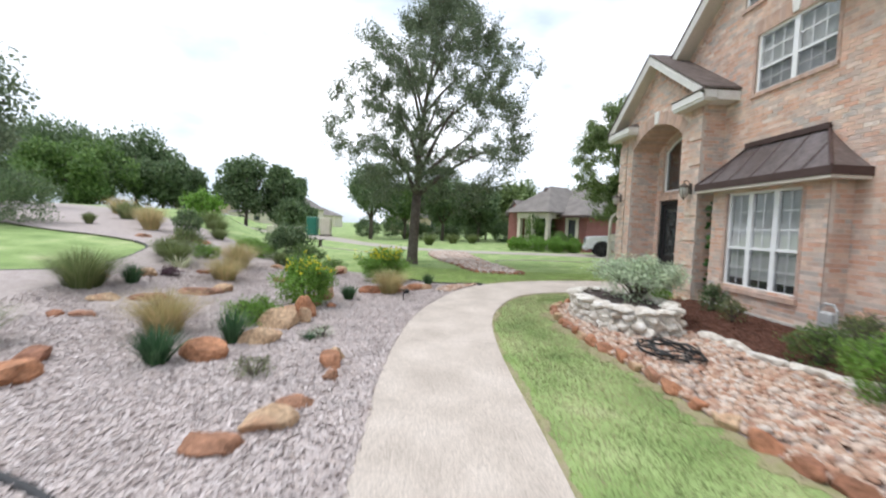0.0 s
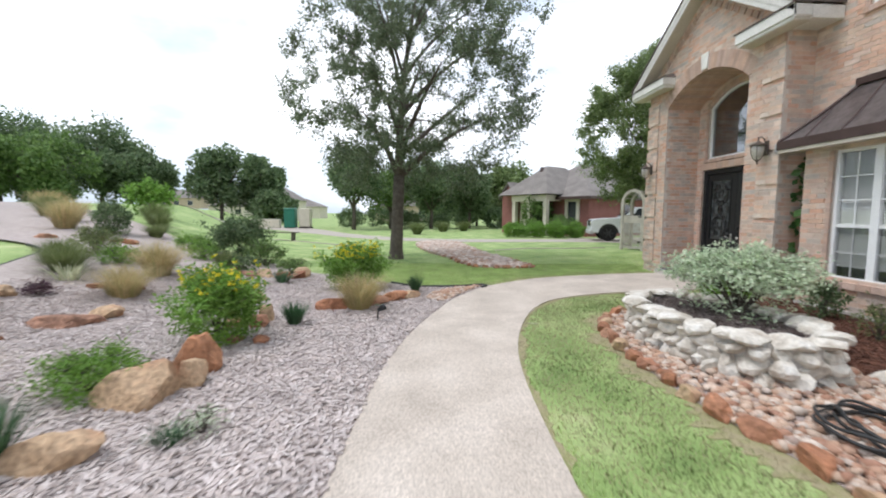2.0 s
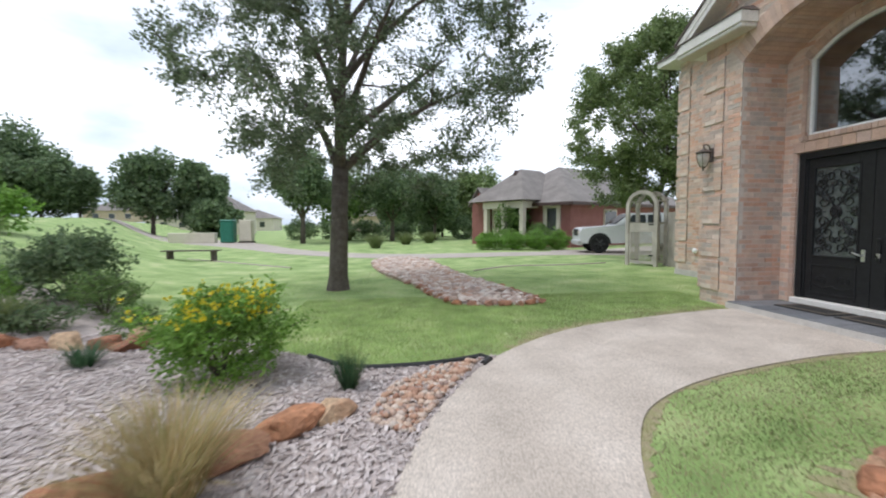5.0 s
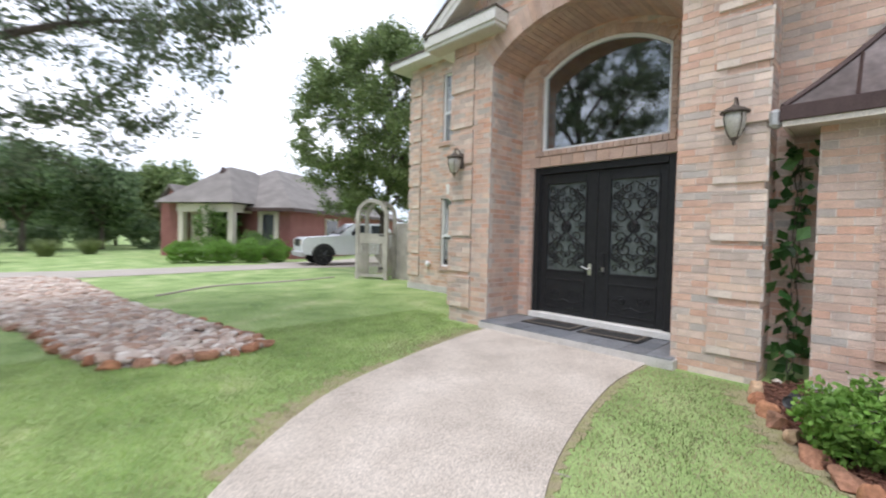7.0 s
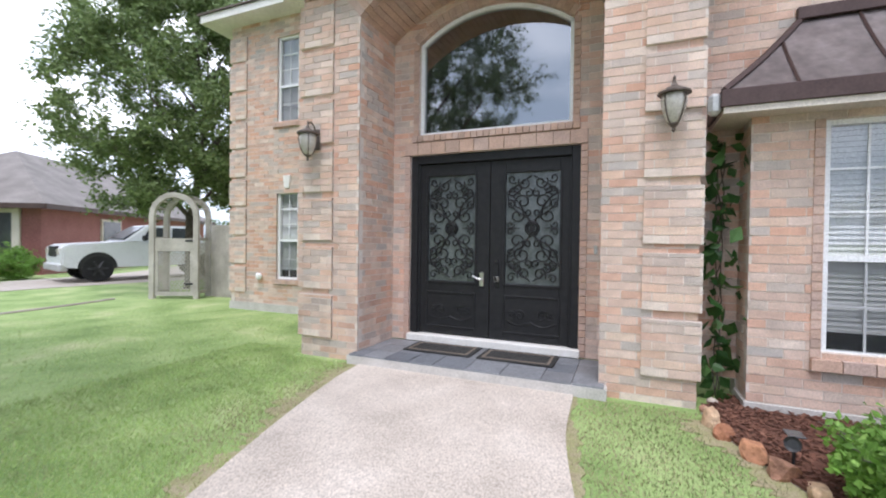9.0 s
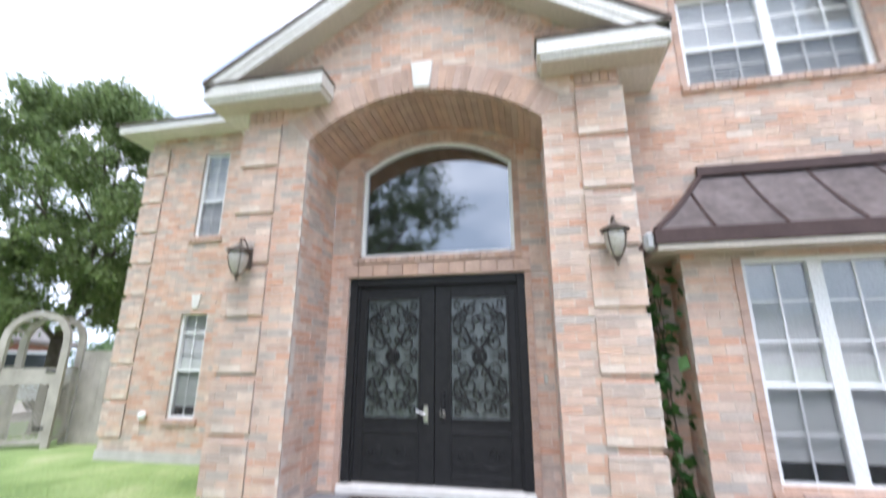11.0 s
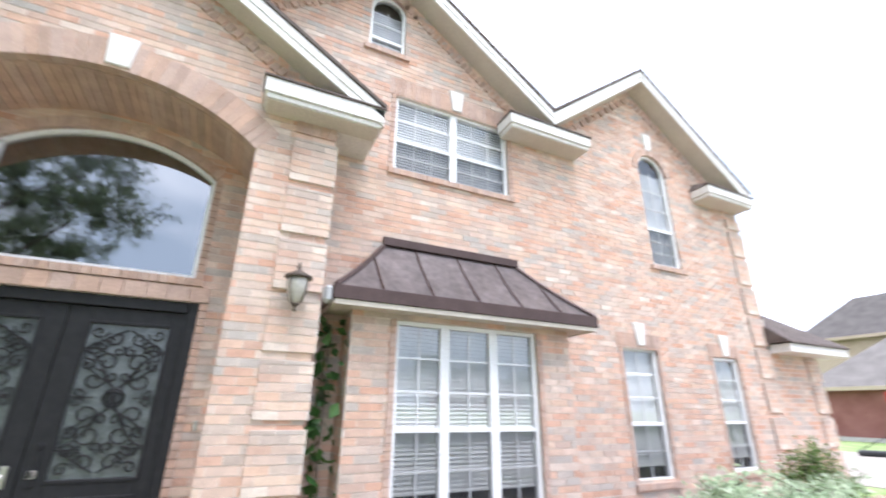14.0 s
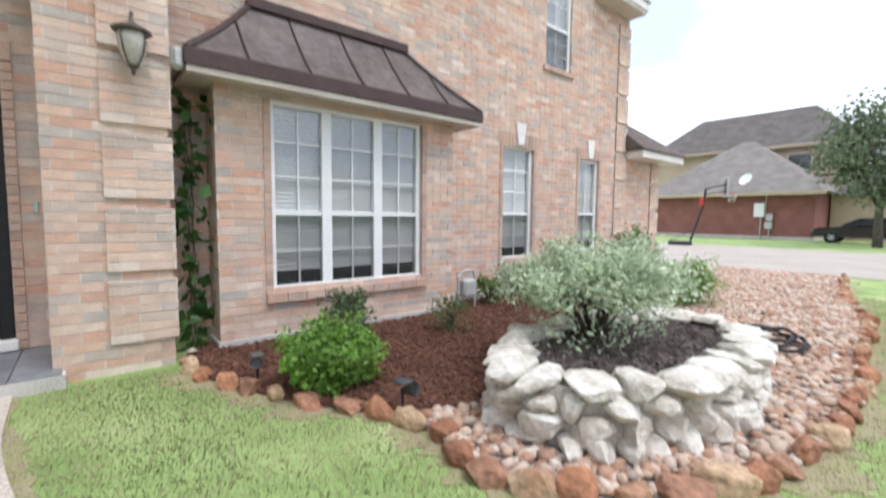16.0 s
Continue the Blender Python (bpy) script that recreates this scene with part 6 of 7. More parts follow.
shrub(-14.3, 13.1, 3.4, 1.75, 12, M_LEAF_DARK, "wide dark green juniper-like bush on the rise", 11000, 0.11, stems=16, fill=1.4, narrow=0.3)
shrub(-5.9, 13.6, 0.9, 0.5, 13, M_LEAF_BRIGHT, "low bright green plant in the bed", 2200, 0.06, stems=12, narrow=0.3)
shrub(-6.7, 11.6, 1.0, 0.4, 14, M_LEAF_BRIGHT, "low spreading green plant in the bed", 2200, 0.06, stems=12, narrow=0.3)
shrub(-6.05, 8.85, 0.45, 0.24, 15, M_PURPLE, "small purple-leaved plant in the chips", 900, 0.045, stems=9, narrow=0.4)
shrub(-3.3, 12.5, 0.8, 0.4, 16, M_LEAF_MID, "low green plant above the dry wall", 1600, 0.06, stems=10, narrow=0.3)
shrub(-2.80, 5.55, 0.75, 0.36, 6, M_LEAF_BRIGHT, "low ferny bright green plant", 3600, 0.05, stems=14, narrow=0.25)
shrub(-7.6, 12.2, 1.1, 0.6, 7, M_OLIVE_GRASS, "grey-green low shrub on wood chips", 2400, 0.08, stems=12, narrow=0.25)
shrub(-4.35, 13.7, 1.1, 0.7, 8, M_LEAF_MID, "low green shrub at the lawn's edge", 2600, 0.07, stems=12, narrow=0.3)
shrub(-6.7, 14.6, 1.1, 0.5, 9, M_LEAF_BRIGHT, "low green shrub in the bed", 2000, 0.07, stems=12, narrow=0.3)
shrub(-4.55, 12.6, 0.9, 0.4, 10, M_LEAF_DARK, "small dark green plant behind the stones", 1500, 0.06, stems=10)
TAN, BLU, OLI = "feathery tan ornamental grass clump", "blue-green spiky grass tuft on wood chips", "olive green bunch grass clump"
grass_tuft(-3.65, 4.75, 0.68, 1.10, 1300, 1, M_TAN_GRASS, TAN, thin=0.0028, arch=0.7)
grass_tuft(-1.12, 8.72, 0.62, 0.95, 1000, 2, M_TAN_GRASS, TAN, thin=0.0030, arch=0.6)
grass_tuft(-5.0, 9.2, 0.65, 1.1, 900, 3, M_TAN_GRASS, TAN, thin=0.0035, arch=0.7)
grass_tuft(-5.5, 10.95, 0.85, 1.2, 1000, 4, M_TAN_GRASS, TAN, thin=0.004, arch=0.7)
grass_tuft(-3.0, 3.58, 0.42, 0.52, 380, 5, M_BLUE_GRASS, BLU, thin=0.0055, arch=0.35)
grass_tuft(-2.62, 4.45, 0.46, 0.42, 260, 6, M_BLUE_GRASS, BLU, thin=0.005, arch=0.3)
grass_tuft(-1.84, 7.75, 0.34, 0.36, 420, 7, M_BLUE_GRASS, BLU, thin=0.004, arch=0.35)
grass_tuft(-0.28, 10.2, 0.34, 0.30, 380, 8, M_BLUE_GRASS, BLU, thin=0.0035, arch=0.3)
grass_tuft(-0.26, 10.22, 0.62, 0.34, 40, 9, M_OLIVE_GRASS, "thin upright seed stalks of a grass", thin=0.002, arch=0.2)
grass_tuft(-6.65, 7.2, 0.85, 1.5, 1200, 10, M_OLIVE_GRASS, OLI, thin=0.005, arch=0.6)
grass_tuft(-6.2, 7.85, 0.48, 0.5, 420, 11, M_BLUE_GRASS, BLU, thin=0.0045, arch=0.4)
grass_tuft(-6.4, 9.85, 0.42, 0.8, 60, 21, M_PALE_BLADE, "pale spiky yucca with arching blades", thin=0.014, arch=0.5)
grass_tuft(-7.4, 10.9, 0.6, 0.9, 700, 12, M_OLIVE_GRASS, OLI, thin=0.005, arch=0.5)
grass_tuft(-6.85, 10.4, 0.62, 1.1, 1000, 13, M_OLIVE_GRASS, OLI, thin=0.005, arch=0.6)
for i, (x, y, h, w) in enumerate(((-10.4, 14.9, 0.95, 1.3), (-10.0, 18.4, 0.9, 1.3), (-9.1, 17.2, 0.7, 1.0), (-11.6, 16.6, 0.9, 1.4), (-13.4, 18.0, 0.9, 1.4), (-8.3, 15.6, 0.5, 0.8), (-15.5, 20.5, 1.0, 1.6), (-12.6, 14.9, 0.5, 0.5), (-4.9, 12.6, 0.5, 0.7))):
    grass_tuft(x, y, h, w, 700, 14 + 30 * i, M_OLIVE_GRASS if i % 3 else M_TAN_GRASS, OLI if i % 3 else TAN, thin=0.006, arch=0.6)
grass_tuft(-5.3, 3.9, 0.55, 0.8, 500, 18, M_OLIVE_GRASS, OLI, thin=0.005, arch=0.5)
grass_tuft(-3.1, 11.2, 0.3, 0.5, 260, 19, M_BLUE_GRASS, BLU, thin=0.004, arch=0.4)
grass_tuft(-1.75, 4.75, 0.14, 0.28, 160, 20, M_BLUE_GRASS, "tiny grey-green grass sprout in the chips", thin=0.003, arch=0.5)
shrub(-1.9, 3.35, 0.45, 0.2, 30, M_OLIVE_GRASS, "small grey sprawling plant in the chips", 500, 0.035, stems=8, narrow=0.25)
shrub(-1.62, 4.9, 0.36, 0.16, 31, M_LEAF_SAGE, "small silvery plant in the chips", 400, 0.03, stems=7, narrow=0.3)

# the house-side bed
SAGE = "silver-leaved sage shrub growing in the stone planter"
shrub(3.55, 6.83, 1.55, 0.76, 40, M_LEAF_SAGE, SAGE, 15000, 0.046, z=GZ + 0.36, stems=32, sparse=0.6, fill=0.22, high=0.22)
shrub(4.72, 8.62, 0.74, 0.44, 41, M_LEAF_BRIGHT, "bright green leafy bush on red mulch", 5200, 0.055, z=GZ + 0.035, stems=16, narrow=0.6)
shrub(5.70, 7.95, 0.52, 0.52, 42, M_LEAF_DARK, "small dark green bush below the bay window", 1600, 0.05, z=GZ + 0.035, stems=12)
shrub(5.35, 6.85, 0.48, 0.42, 43, M_OLIVE_GRASS, "sparse olive bush with thin stems on mulch", 700, 0.05, z=GZ + 0.035, stems=12, narrow=0.3)
shrub(6.25, 5.3, 0.55, 0.42, 44, M_LEAF_MID, "small green bush against the wall", 900, 0.05, z=GZ + 0.035, stems=10)
shrub(4.30, 3.05, 0.90, 0.70, 45, M_LEAF_BRIGHT, "spreading bright green bush among pebbles", 4200, 0.055, stems=16, narrow=0.3)
shrub(5.4, 2.6, 0.95, 1.10, 46, M_LEAF_MID, "rounded olive-green bush by the wall", 3600, 0.05, stems=16)
shrub(4.75, 4.35, 0.85, 0.50, 47, M_LEAF_MID, "low dark green bush behind the stone edging", 2600, 0.05, stems=14, narrow=0.3)
shrub(5.5, 4.6, 0.6, 0.65, 48, M_OLIVE_GRASS, "airy grey-green plant by the wall", 1000, 0.05, z=GZ + 0.035, stems=12, narrow=0.25)


def vine():
    t = empty("climbing_vine", 6.58, 9.25, GZ, "green climbing vine on the brick between pier and bay", "vine")
    r, g = random.Random(9), np.random.default_rng(9)
    bm, c = bmesh.new(), []
    for s in range(3):
        pts, p = [], Vector((0.0 + 0.02 * s, -0.05 + 0.05 * s, 0.0))
        for k in range(22):
            p = Vector((r.uniform(-0.10, 0.02), 0.03 * math.sin(k * 0.9 + s * 2) - 0.02, k * 0.118))
            pts.append(p)
            for j in range(2):
                c.append((p.x + r.gauss(-0.08, 0.06), p.y + r.gauss(0, 0.085), p.z + r.gauss(0, 0.05)))
        tube(bm, pts, 0.006, 5)
    part("stem", bm, M_BARK, t)
    leaves("foliage", np.array(c), 0.15, M_LEAF_VINE, t, g, "", 0.9, 0.72)


vine()


# ---- lawn blades near the path ----
def blades(name, p, material, parent, rng, lo, hi, label):
    n = len(p)
    a, h = rng.uniform(0, 6.283, n), rng.uniform(lo, hi, n)
    w = rng.uniform(0.0022, 0.0045, n)
    ln = rng.normal(0, 0.45, (n, 2)) * h[:, None]
    b = np.column_stack([p, np.full(n, GZ)])
    s = np.stack([np.cos(a) * w, np.sin(a) * w, np.zeros(n)], 1)
    tip = b + np.column_stack([ln, h])
    v = np.stack([b - s, b + s, tip], 1).reshape(-1, 3)
    f = np.arange(n * 3).reshape(-1, 3)
    return tagged(mesh_ob(name, v.tolist(), f.tolist(), material, parent, label), kind="stuff")


p = np.concatenate([nr.uniform((0.6, -0.5), (6.2, 10.6), (210000, 2)), nr.uniform((-1.5, 10.5), (6.3, 15.0), (150000, 2)), nr.uniform((-6, 11), (8.5, 20.0), (90000, 2))])
ok = np.ones(len(p), bool)
for ring in (WALK, RIGHT_BED, LEFT_BED, RIVER):
    ok &= ~inside_ring(p[:, 0], p[:, 1], ring)
ok &= ~((p[:, 0] > 6.0) & (p[:, 1] > 9.4) & (p[:, 1] < 14.0))
ok &= nr.uniform(0, 1, len(p)) < np.clip(1.25 - 0.14 * np.maximum(0, np.hypot(p[:, 0] - 2.5, (p[:, 1] - 9.0) * 0.85) - 3.0), 0, 1)
p = p[ok]


def closeness(p, line):
    q = np.array(line[::2])
    return np.min(np.hypot(p[:, 0][:, None] - q[:, 0], p[:, 1][:, None] - q[:, 1]), 1)


d = np.minimum(np.minimum(closeness(p, WALK_L), closeness(p, WALK_R)), closeness(p, EDGE))
keep = nr.uniform(0, 1, len(p)) < np.clip(0.10 + d * 5.0, 0, 1)
p, d = p[keep], d[keep]
patch = np.array([noise.noise(Vector((x * 0.9, y * 0.9, 3.0))) + 0.5 * noise.noise(Vector((x * 2.7, y * 2.7, 8.0))) for x, y in p])
dry = nr.uniform(0, 1, len(p)) < np.clip(0.80 - d * 1.1 + 0.70 * patch + 0.42 * (p[:, 0] > 0.9) * (p[:, 1] < 10.4), 0.04, 0.92)
# house-side turf: olive tone, with the shade there painted into darker blade colours
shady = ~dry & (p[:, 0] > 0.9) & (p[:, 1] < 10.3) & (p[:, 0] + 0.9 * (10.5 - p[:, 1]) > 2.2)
M_SHADED_OLIVE_BLADE = leaf_mat("shaded_olive_blades", ((0.110, 0.158, 0.044), (0.137, 0.186, 0.058), (0.172, 0.206, 0.083), (0.226, 0.226, 0.117)), 0.6, 0.5)
blades("grass_blades", p[shady], M_SHADED_OLIVE_BLADE, ground, nr, 0.014, 0.036, "olive-green thin lawn grass, darkened as in shade")
blades("grass_blades", p[~dry & ~shady], M_LAWN_BLADE, ground, nr, 0.014, 0.038, "short green lawn grass")
blades("dry_grass_blades", p[dry], M_DRY_BLADE, ground, nr, 0.010, 0.030, "straw-coloured dry lawn grass")

# ---- neighbours, vehicles and yard things ----
M_REDBRICK = mat("red_brick_far", ((0.22, 0.088, 0.075), (0.29, 0.128, 0.112)), 1.5, 0.9, 0.3, fine=14)
M_STUCCO = mat("tan_siding", ((0.46, 0.36, 0.26), (0.52, 0.42, 0.315)), 0.8, 0.9, 0.2, fine=20)
M_CREAM = mat("cream_trim", ((0.58, 0.52, 0.42), (0.66, 0.60, 0.50)), 2, 0.7, 0.1)
M_GREYROOF = mat("grey_brown_shingle", ((0.17, 0.15, 0.135), (0.25, 0.225, 0.205)), 1.5, 0.95, 0.6, fine=25)
M_DARKROOF = mat("dark_brown_shingle", ((0.10, 0.088, 0.08), (0.16, 0.14, 0.13)), 1.5, 0.95, 0.6, fine=25)
M_DARKGLASS = mat("dark_window_glass", ((0.03, 0.035, 0.04), (0.06, 0.065, 0.07)), 2, 0.1, 0.0, spec=0.6)
M_FENCE = mat("weathered_beige_vinyl", ((0.40, 0.36, 0.31), (0.50, 0.46, 0.41)), 3, 0.6, 0.1, stain=0.1)
M_WHITECAR = mat("white_car_paint", ((0.70, 0.71, 0.72), (0.76, 0.77, 0.78)), 1, 0.22, 0.0, spec=0.6)
M_BLACKCAR = mat("black_car_paint", ((0.010, 0.010, 0.012), (0.016, 0.016, 0.018)), 1, 0.15, 0.0, spec=0.7)
M_TYRE = mat("tyre_rubber", ((0.012, 0.012, 0.012), (0.02, 0.02, 0.02)), 12, 0.85, 0.2)
M_GREEN = mat("green_plastic", ((0.02, 0.15, 0.10), (0.03, 0.19, 0.13)), 3, 0.5, 0.05)
M_BOX = mat("grey_meter_metal", ((0.42, 0.42, 0.41), (0.52, 0.52, 0.51)), 4, 0.5, 0.05, metal=0.3)
M_CLEAR = pane_material("clear_board", (0.85, 0.88, 0.9))
M_RED = mat("red_paint", ((0.42, 0.03, 0.02), (0.50, 0.05, 0.03)), 5, 0.5, 0.05)


def hip_roof(name, x0, x1, y0, y1, z, top, material, parent, along="x", label=""):
    h = min(x1 - x0, y1 - y0) / 2
    if along == "x":
        r = [((x0 + h), (y0 + y1) / 2), ((x1 - h), (y0 + y1) / 2)]
    else:
        r = [((x0 + x1) / 2, y0 + h), ((x0 + x1) / 2, y1 - h)]
    v = [(x0, y0, z), (x1, y0, z), (x1, y1, z), (x0, y1, z), (r[0][0], r[0][1], top), (r[1][0], r[1][1], top)]
    f = [(0, 3, 2, 1), (0, 1, 5, 4), (1, 2, 5), (2, 3, 4, 5), (3, 0, 4)] if along == "x" else [(0, 3, 2, 1), (0, 1, 4), (1, 2, 5, 4), (2, 3, 5), (3, 0, 4, 5)]
    return mesh_ob(name, v, f, material, parent, label)


def house_window(parent, x0, x1, y, z0, z1, s=-1):
    w = part("window", boxes((x0 - 0.1, x1 + 0.1, min(y, y + s * 0.08), max(y, y + s * 0.08), z0 - 0.1, z1 + 0.1)), M_CREAM, parent)
    part("pane", boxes((x0, x1, min(y + s * 0.08, y + s * 0.10), max(y + s * 0.08, y + s * 0.10), z0, z1)), M_DARKGLASS, w)


def far_left_house():
    t = empty("neighbour_house", 11.2, 31.4, GZ, "one-storey red brick house with grey-brown hip roofs and a cream porch", "house")
    part("wall", boxes((0, 15.0, 0, 8.0, 0, 2.72)), M_REDBRICK, t)
    hip_roof("roof", -0.55, 15.5, -0.55, 8.5, 2.78, 5.6, M_GREYROOF, t)
    part("fascia", boxes((-0.6, 15.55, -0.62, -0.55, 2.60, 2.80), (-0.62, -0.55, -0.55, 8.5, 2.60, 2.80)), M_BRONZE_TRIM, t)
    part("soffit", boxes((-0.55, 15.5, -0.55, 0.0, 2.70, 2.74), (-0.55, 0.0, 0.0, 8.5, 2.70, 2.74)), M_SOFFIT, t)
    part("porch_wall", boxes((-0.6, -0.002, 3.6, 6.2, 0, 2.78)), M_CREAM, t)
    part("porch_beam", boxes((-1.5, -1.15, 2.5, 6.2, 2.5, 2.95), (-1.15, -0.002, 2.5, 2.85, 2.5, 2.95)), M_CREAM, t)
    for y in (2.5, 4.1, 5.8):
        part("column", boxes((-1.5, -1.17, y, y + 0.33, 0, 2.5), bevel=0.02), M_CREAM, t)
    hip_roof("porch_roof", -1.9, 5.5, 2.1, 7.4, 3.0, 5.3, M_GREYROOF, t)
    bm = bmesh.new()
    prism(bm, [(0.2, 4.3, 4.3), (0.2, 5.3, 4.3), (0.2, 4.8, 5.2)], (1.6, 0, 0))
    part("dormer", bm, M_BRONZE_TRIM, t)
    bm = bmesh.new()
    prism(bm, [(-1.0, 6.3, 0), (-1.0, 7.9, 0), (-1.0, 7.9, 2.9), (-1.0, 7.1, 3.9), (-1.0, 6.3, 2.9)], (6.0, 0, 0))
    part("gable_wing", bm, M_REDBRICK, t)
    bm = bmesh.new()
    for s in (-1, 1):
        prism(bm, [(-1.2, 7.1, 4.1), (-1.2, 7.1 + s * 1.05, 2.8), (-1.2, 7.1 + s * 1.05, 2.7), (-1.2, 7.1, 4.0)], (6.4, 0, 0))
    part("wing_roof", bm, M_GREYROOF, t)
    # windows in the side wall towards the lane, and one beside the drive
    for y0, y1 in ((1.0, 1.75),):
        w = part("window", boxes((-0.10, -0.002, y0 - 0.28, y0, 0.5, 2.45), (-0.10, -0.002, y1, y1 + 0.28, 0.5, 2.45), (-0.12, -0.002, y0 - 0.3, y1 + 0.3, 2.45, 2.62), bevel=0.01), M_CREAM, t)
        part("pane", boxes((-0.04, -0.002, y0, y1, 0.5, 2.45)), M_DARKGLASS, w)
    house_window(t, 3.6, 4.9, 0.0, 1.3, 2.3)
    t.matrix_world = pose(11.2, 31.4, GZ, 0, 0, 30)


def right_house():
    t = empty("neighbour_house", 13, -31, GZ, "red brick and tan two-storey house with dark hip roofs", "house")
    t.matrix_world = pose(13, -31, GZ)
    part("garage_wall", boxes((-4.9, 5.6, 0.0, 5.0, 0.25, 3.15)), M_REDBRICK, t)
    part("base", boxes((-4.95, 5.65, -0.05, 5.06, 0, 0.25)), M_CONC, t)
    hip_roof("garage_roof", -5.5, 6.2, -5.2, 5.7, 3.2, 7.5, M_GREYROOF, t)
    part("garage_fascia", boxes((-5.52, 6.22, 5.68, 5.76, 3.0, 3.22)), M_STUCCO, t)
    part("upper_wall", boxes((-5.6, 9.0, -9.0, -3.0, 0, 7.3)), M_STUCCO, t)
    hip_roof("upper_roof", -6.3, 9.8, -9.8, -2.3, 7.3, 10.9, M_DARKROOF, t)
    part("upper_fascia", boxes((-6.35, 9.85, -2.32, -2.24, 7.12, 7.34)), M_STUCCO, t)
    part("porch_wall", boxes((-12.0, -5.0, -4.0, 1.0, 0, 3.1)), M_STUCCO, t)
    hip_roof("porch_roof", -12.5, -4.9, -4.5, 1.6, 3.15, 5.4, M_DARKROOF, t)
    house_window(t, -3.0, -1.6, -3.0, 5.4, 6.6, 1)


def far_house(x, y, w, d, h, top, wall, label):
    t = empty("far_house", x, y, GZ + lift(x, y), label, "house")
    part("wall", boxes((-w / 2, w / 2, -d / 2, d / 2, 0, h)), wall, t)
    hip_roof("roof", -w / 2 - 0.5, w / 2 + 0.5, -d / 2 - 0.5, d / 2 + 0.5, h, top, M_GREYROOF, t)
    for k in range(3):
        house_window(t, -w / 2 + w * (0.18 + 0.28 * k), -w / 2 + w * (0.28 + 0.28 * k), -d / 2, 0.9, 2.2)


far_left_house()
right_house()
far_house(-25.5, 80, 7, 8, 3.6, 6.4, M_CREAM, "distant pale house with grey roof")
far_house(-52, 130, 16, 9, 3.0, 5.4, M_CREAM, "distant cream house beyond the lane")
far_house(-72, 136, 14, 9, 3.0, 5.6, M_STUCCO, "distant tan house beyond the lane")
far_house(-33, 120, 12, 9, 3.0, 5.2, M_CREAM, "distant cream house among the trees")
far_house(-4, 95, 12, 9, 3.0, 5.6, M_STUCCO, "distant tan house among the trees")
far_house(30, -70, 16, 10, 5.5, 8.5, M_STUCCO, "distant tan house beyond the drive")
far_house(-60, -30, 16, 10, 3.2, 6.5, M_REDBRICK, "brick house across the street")
far_house(-58, -4, 14, 10, 3.2, 6.5, M_CREAM, "cream house across the street")


def wheel(t, x, y, r, w, rim_m):
    bm = bmesh.new()
    lathe(bm, ((r * 0.62, -w / 2), (r * 0.92, -w / 2), (r, -w * 0.32), (r, w * 0.32), (r * 0.92, w / 2), (r * 0.62, w / 2)), (0, 0, 0), 24)
    bmesh.ops.transform(bm, matrix=pose(x, y, r, 90, 0, 0), verts=bm.verts)
    tyre = part("wheel", bm, M_TYRE, t, "black tyre", smooth=False)
    for k in range(6):
        bm = bmesh.new()
        a = k * math.pi / 3
        for s in (-1, 1):
            tube(bm, [(x, y + s * w * 0.50, r), (x + math.cos(a) * r * 0.62, y + s * w * 0.47, r + math.sin(a) * r * 0.62)], [r * 0.13, r * 0.08], 5)
        part("spoke", bm, rim_m, tyre)


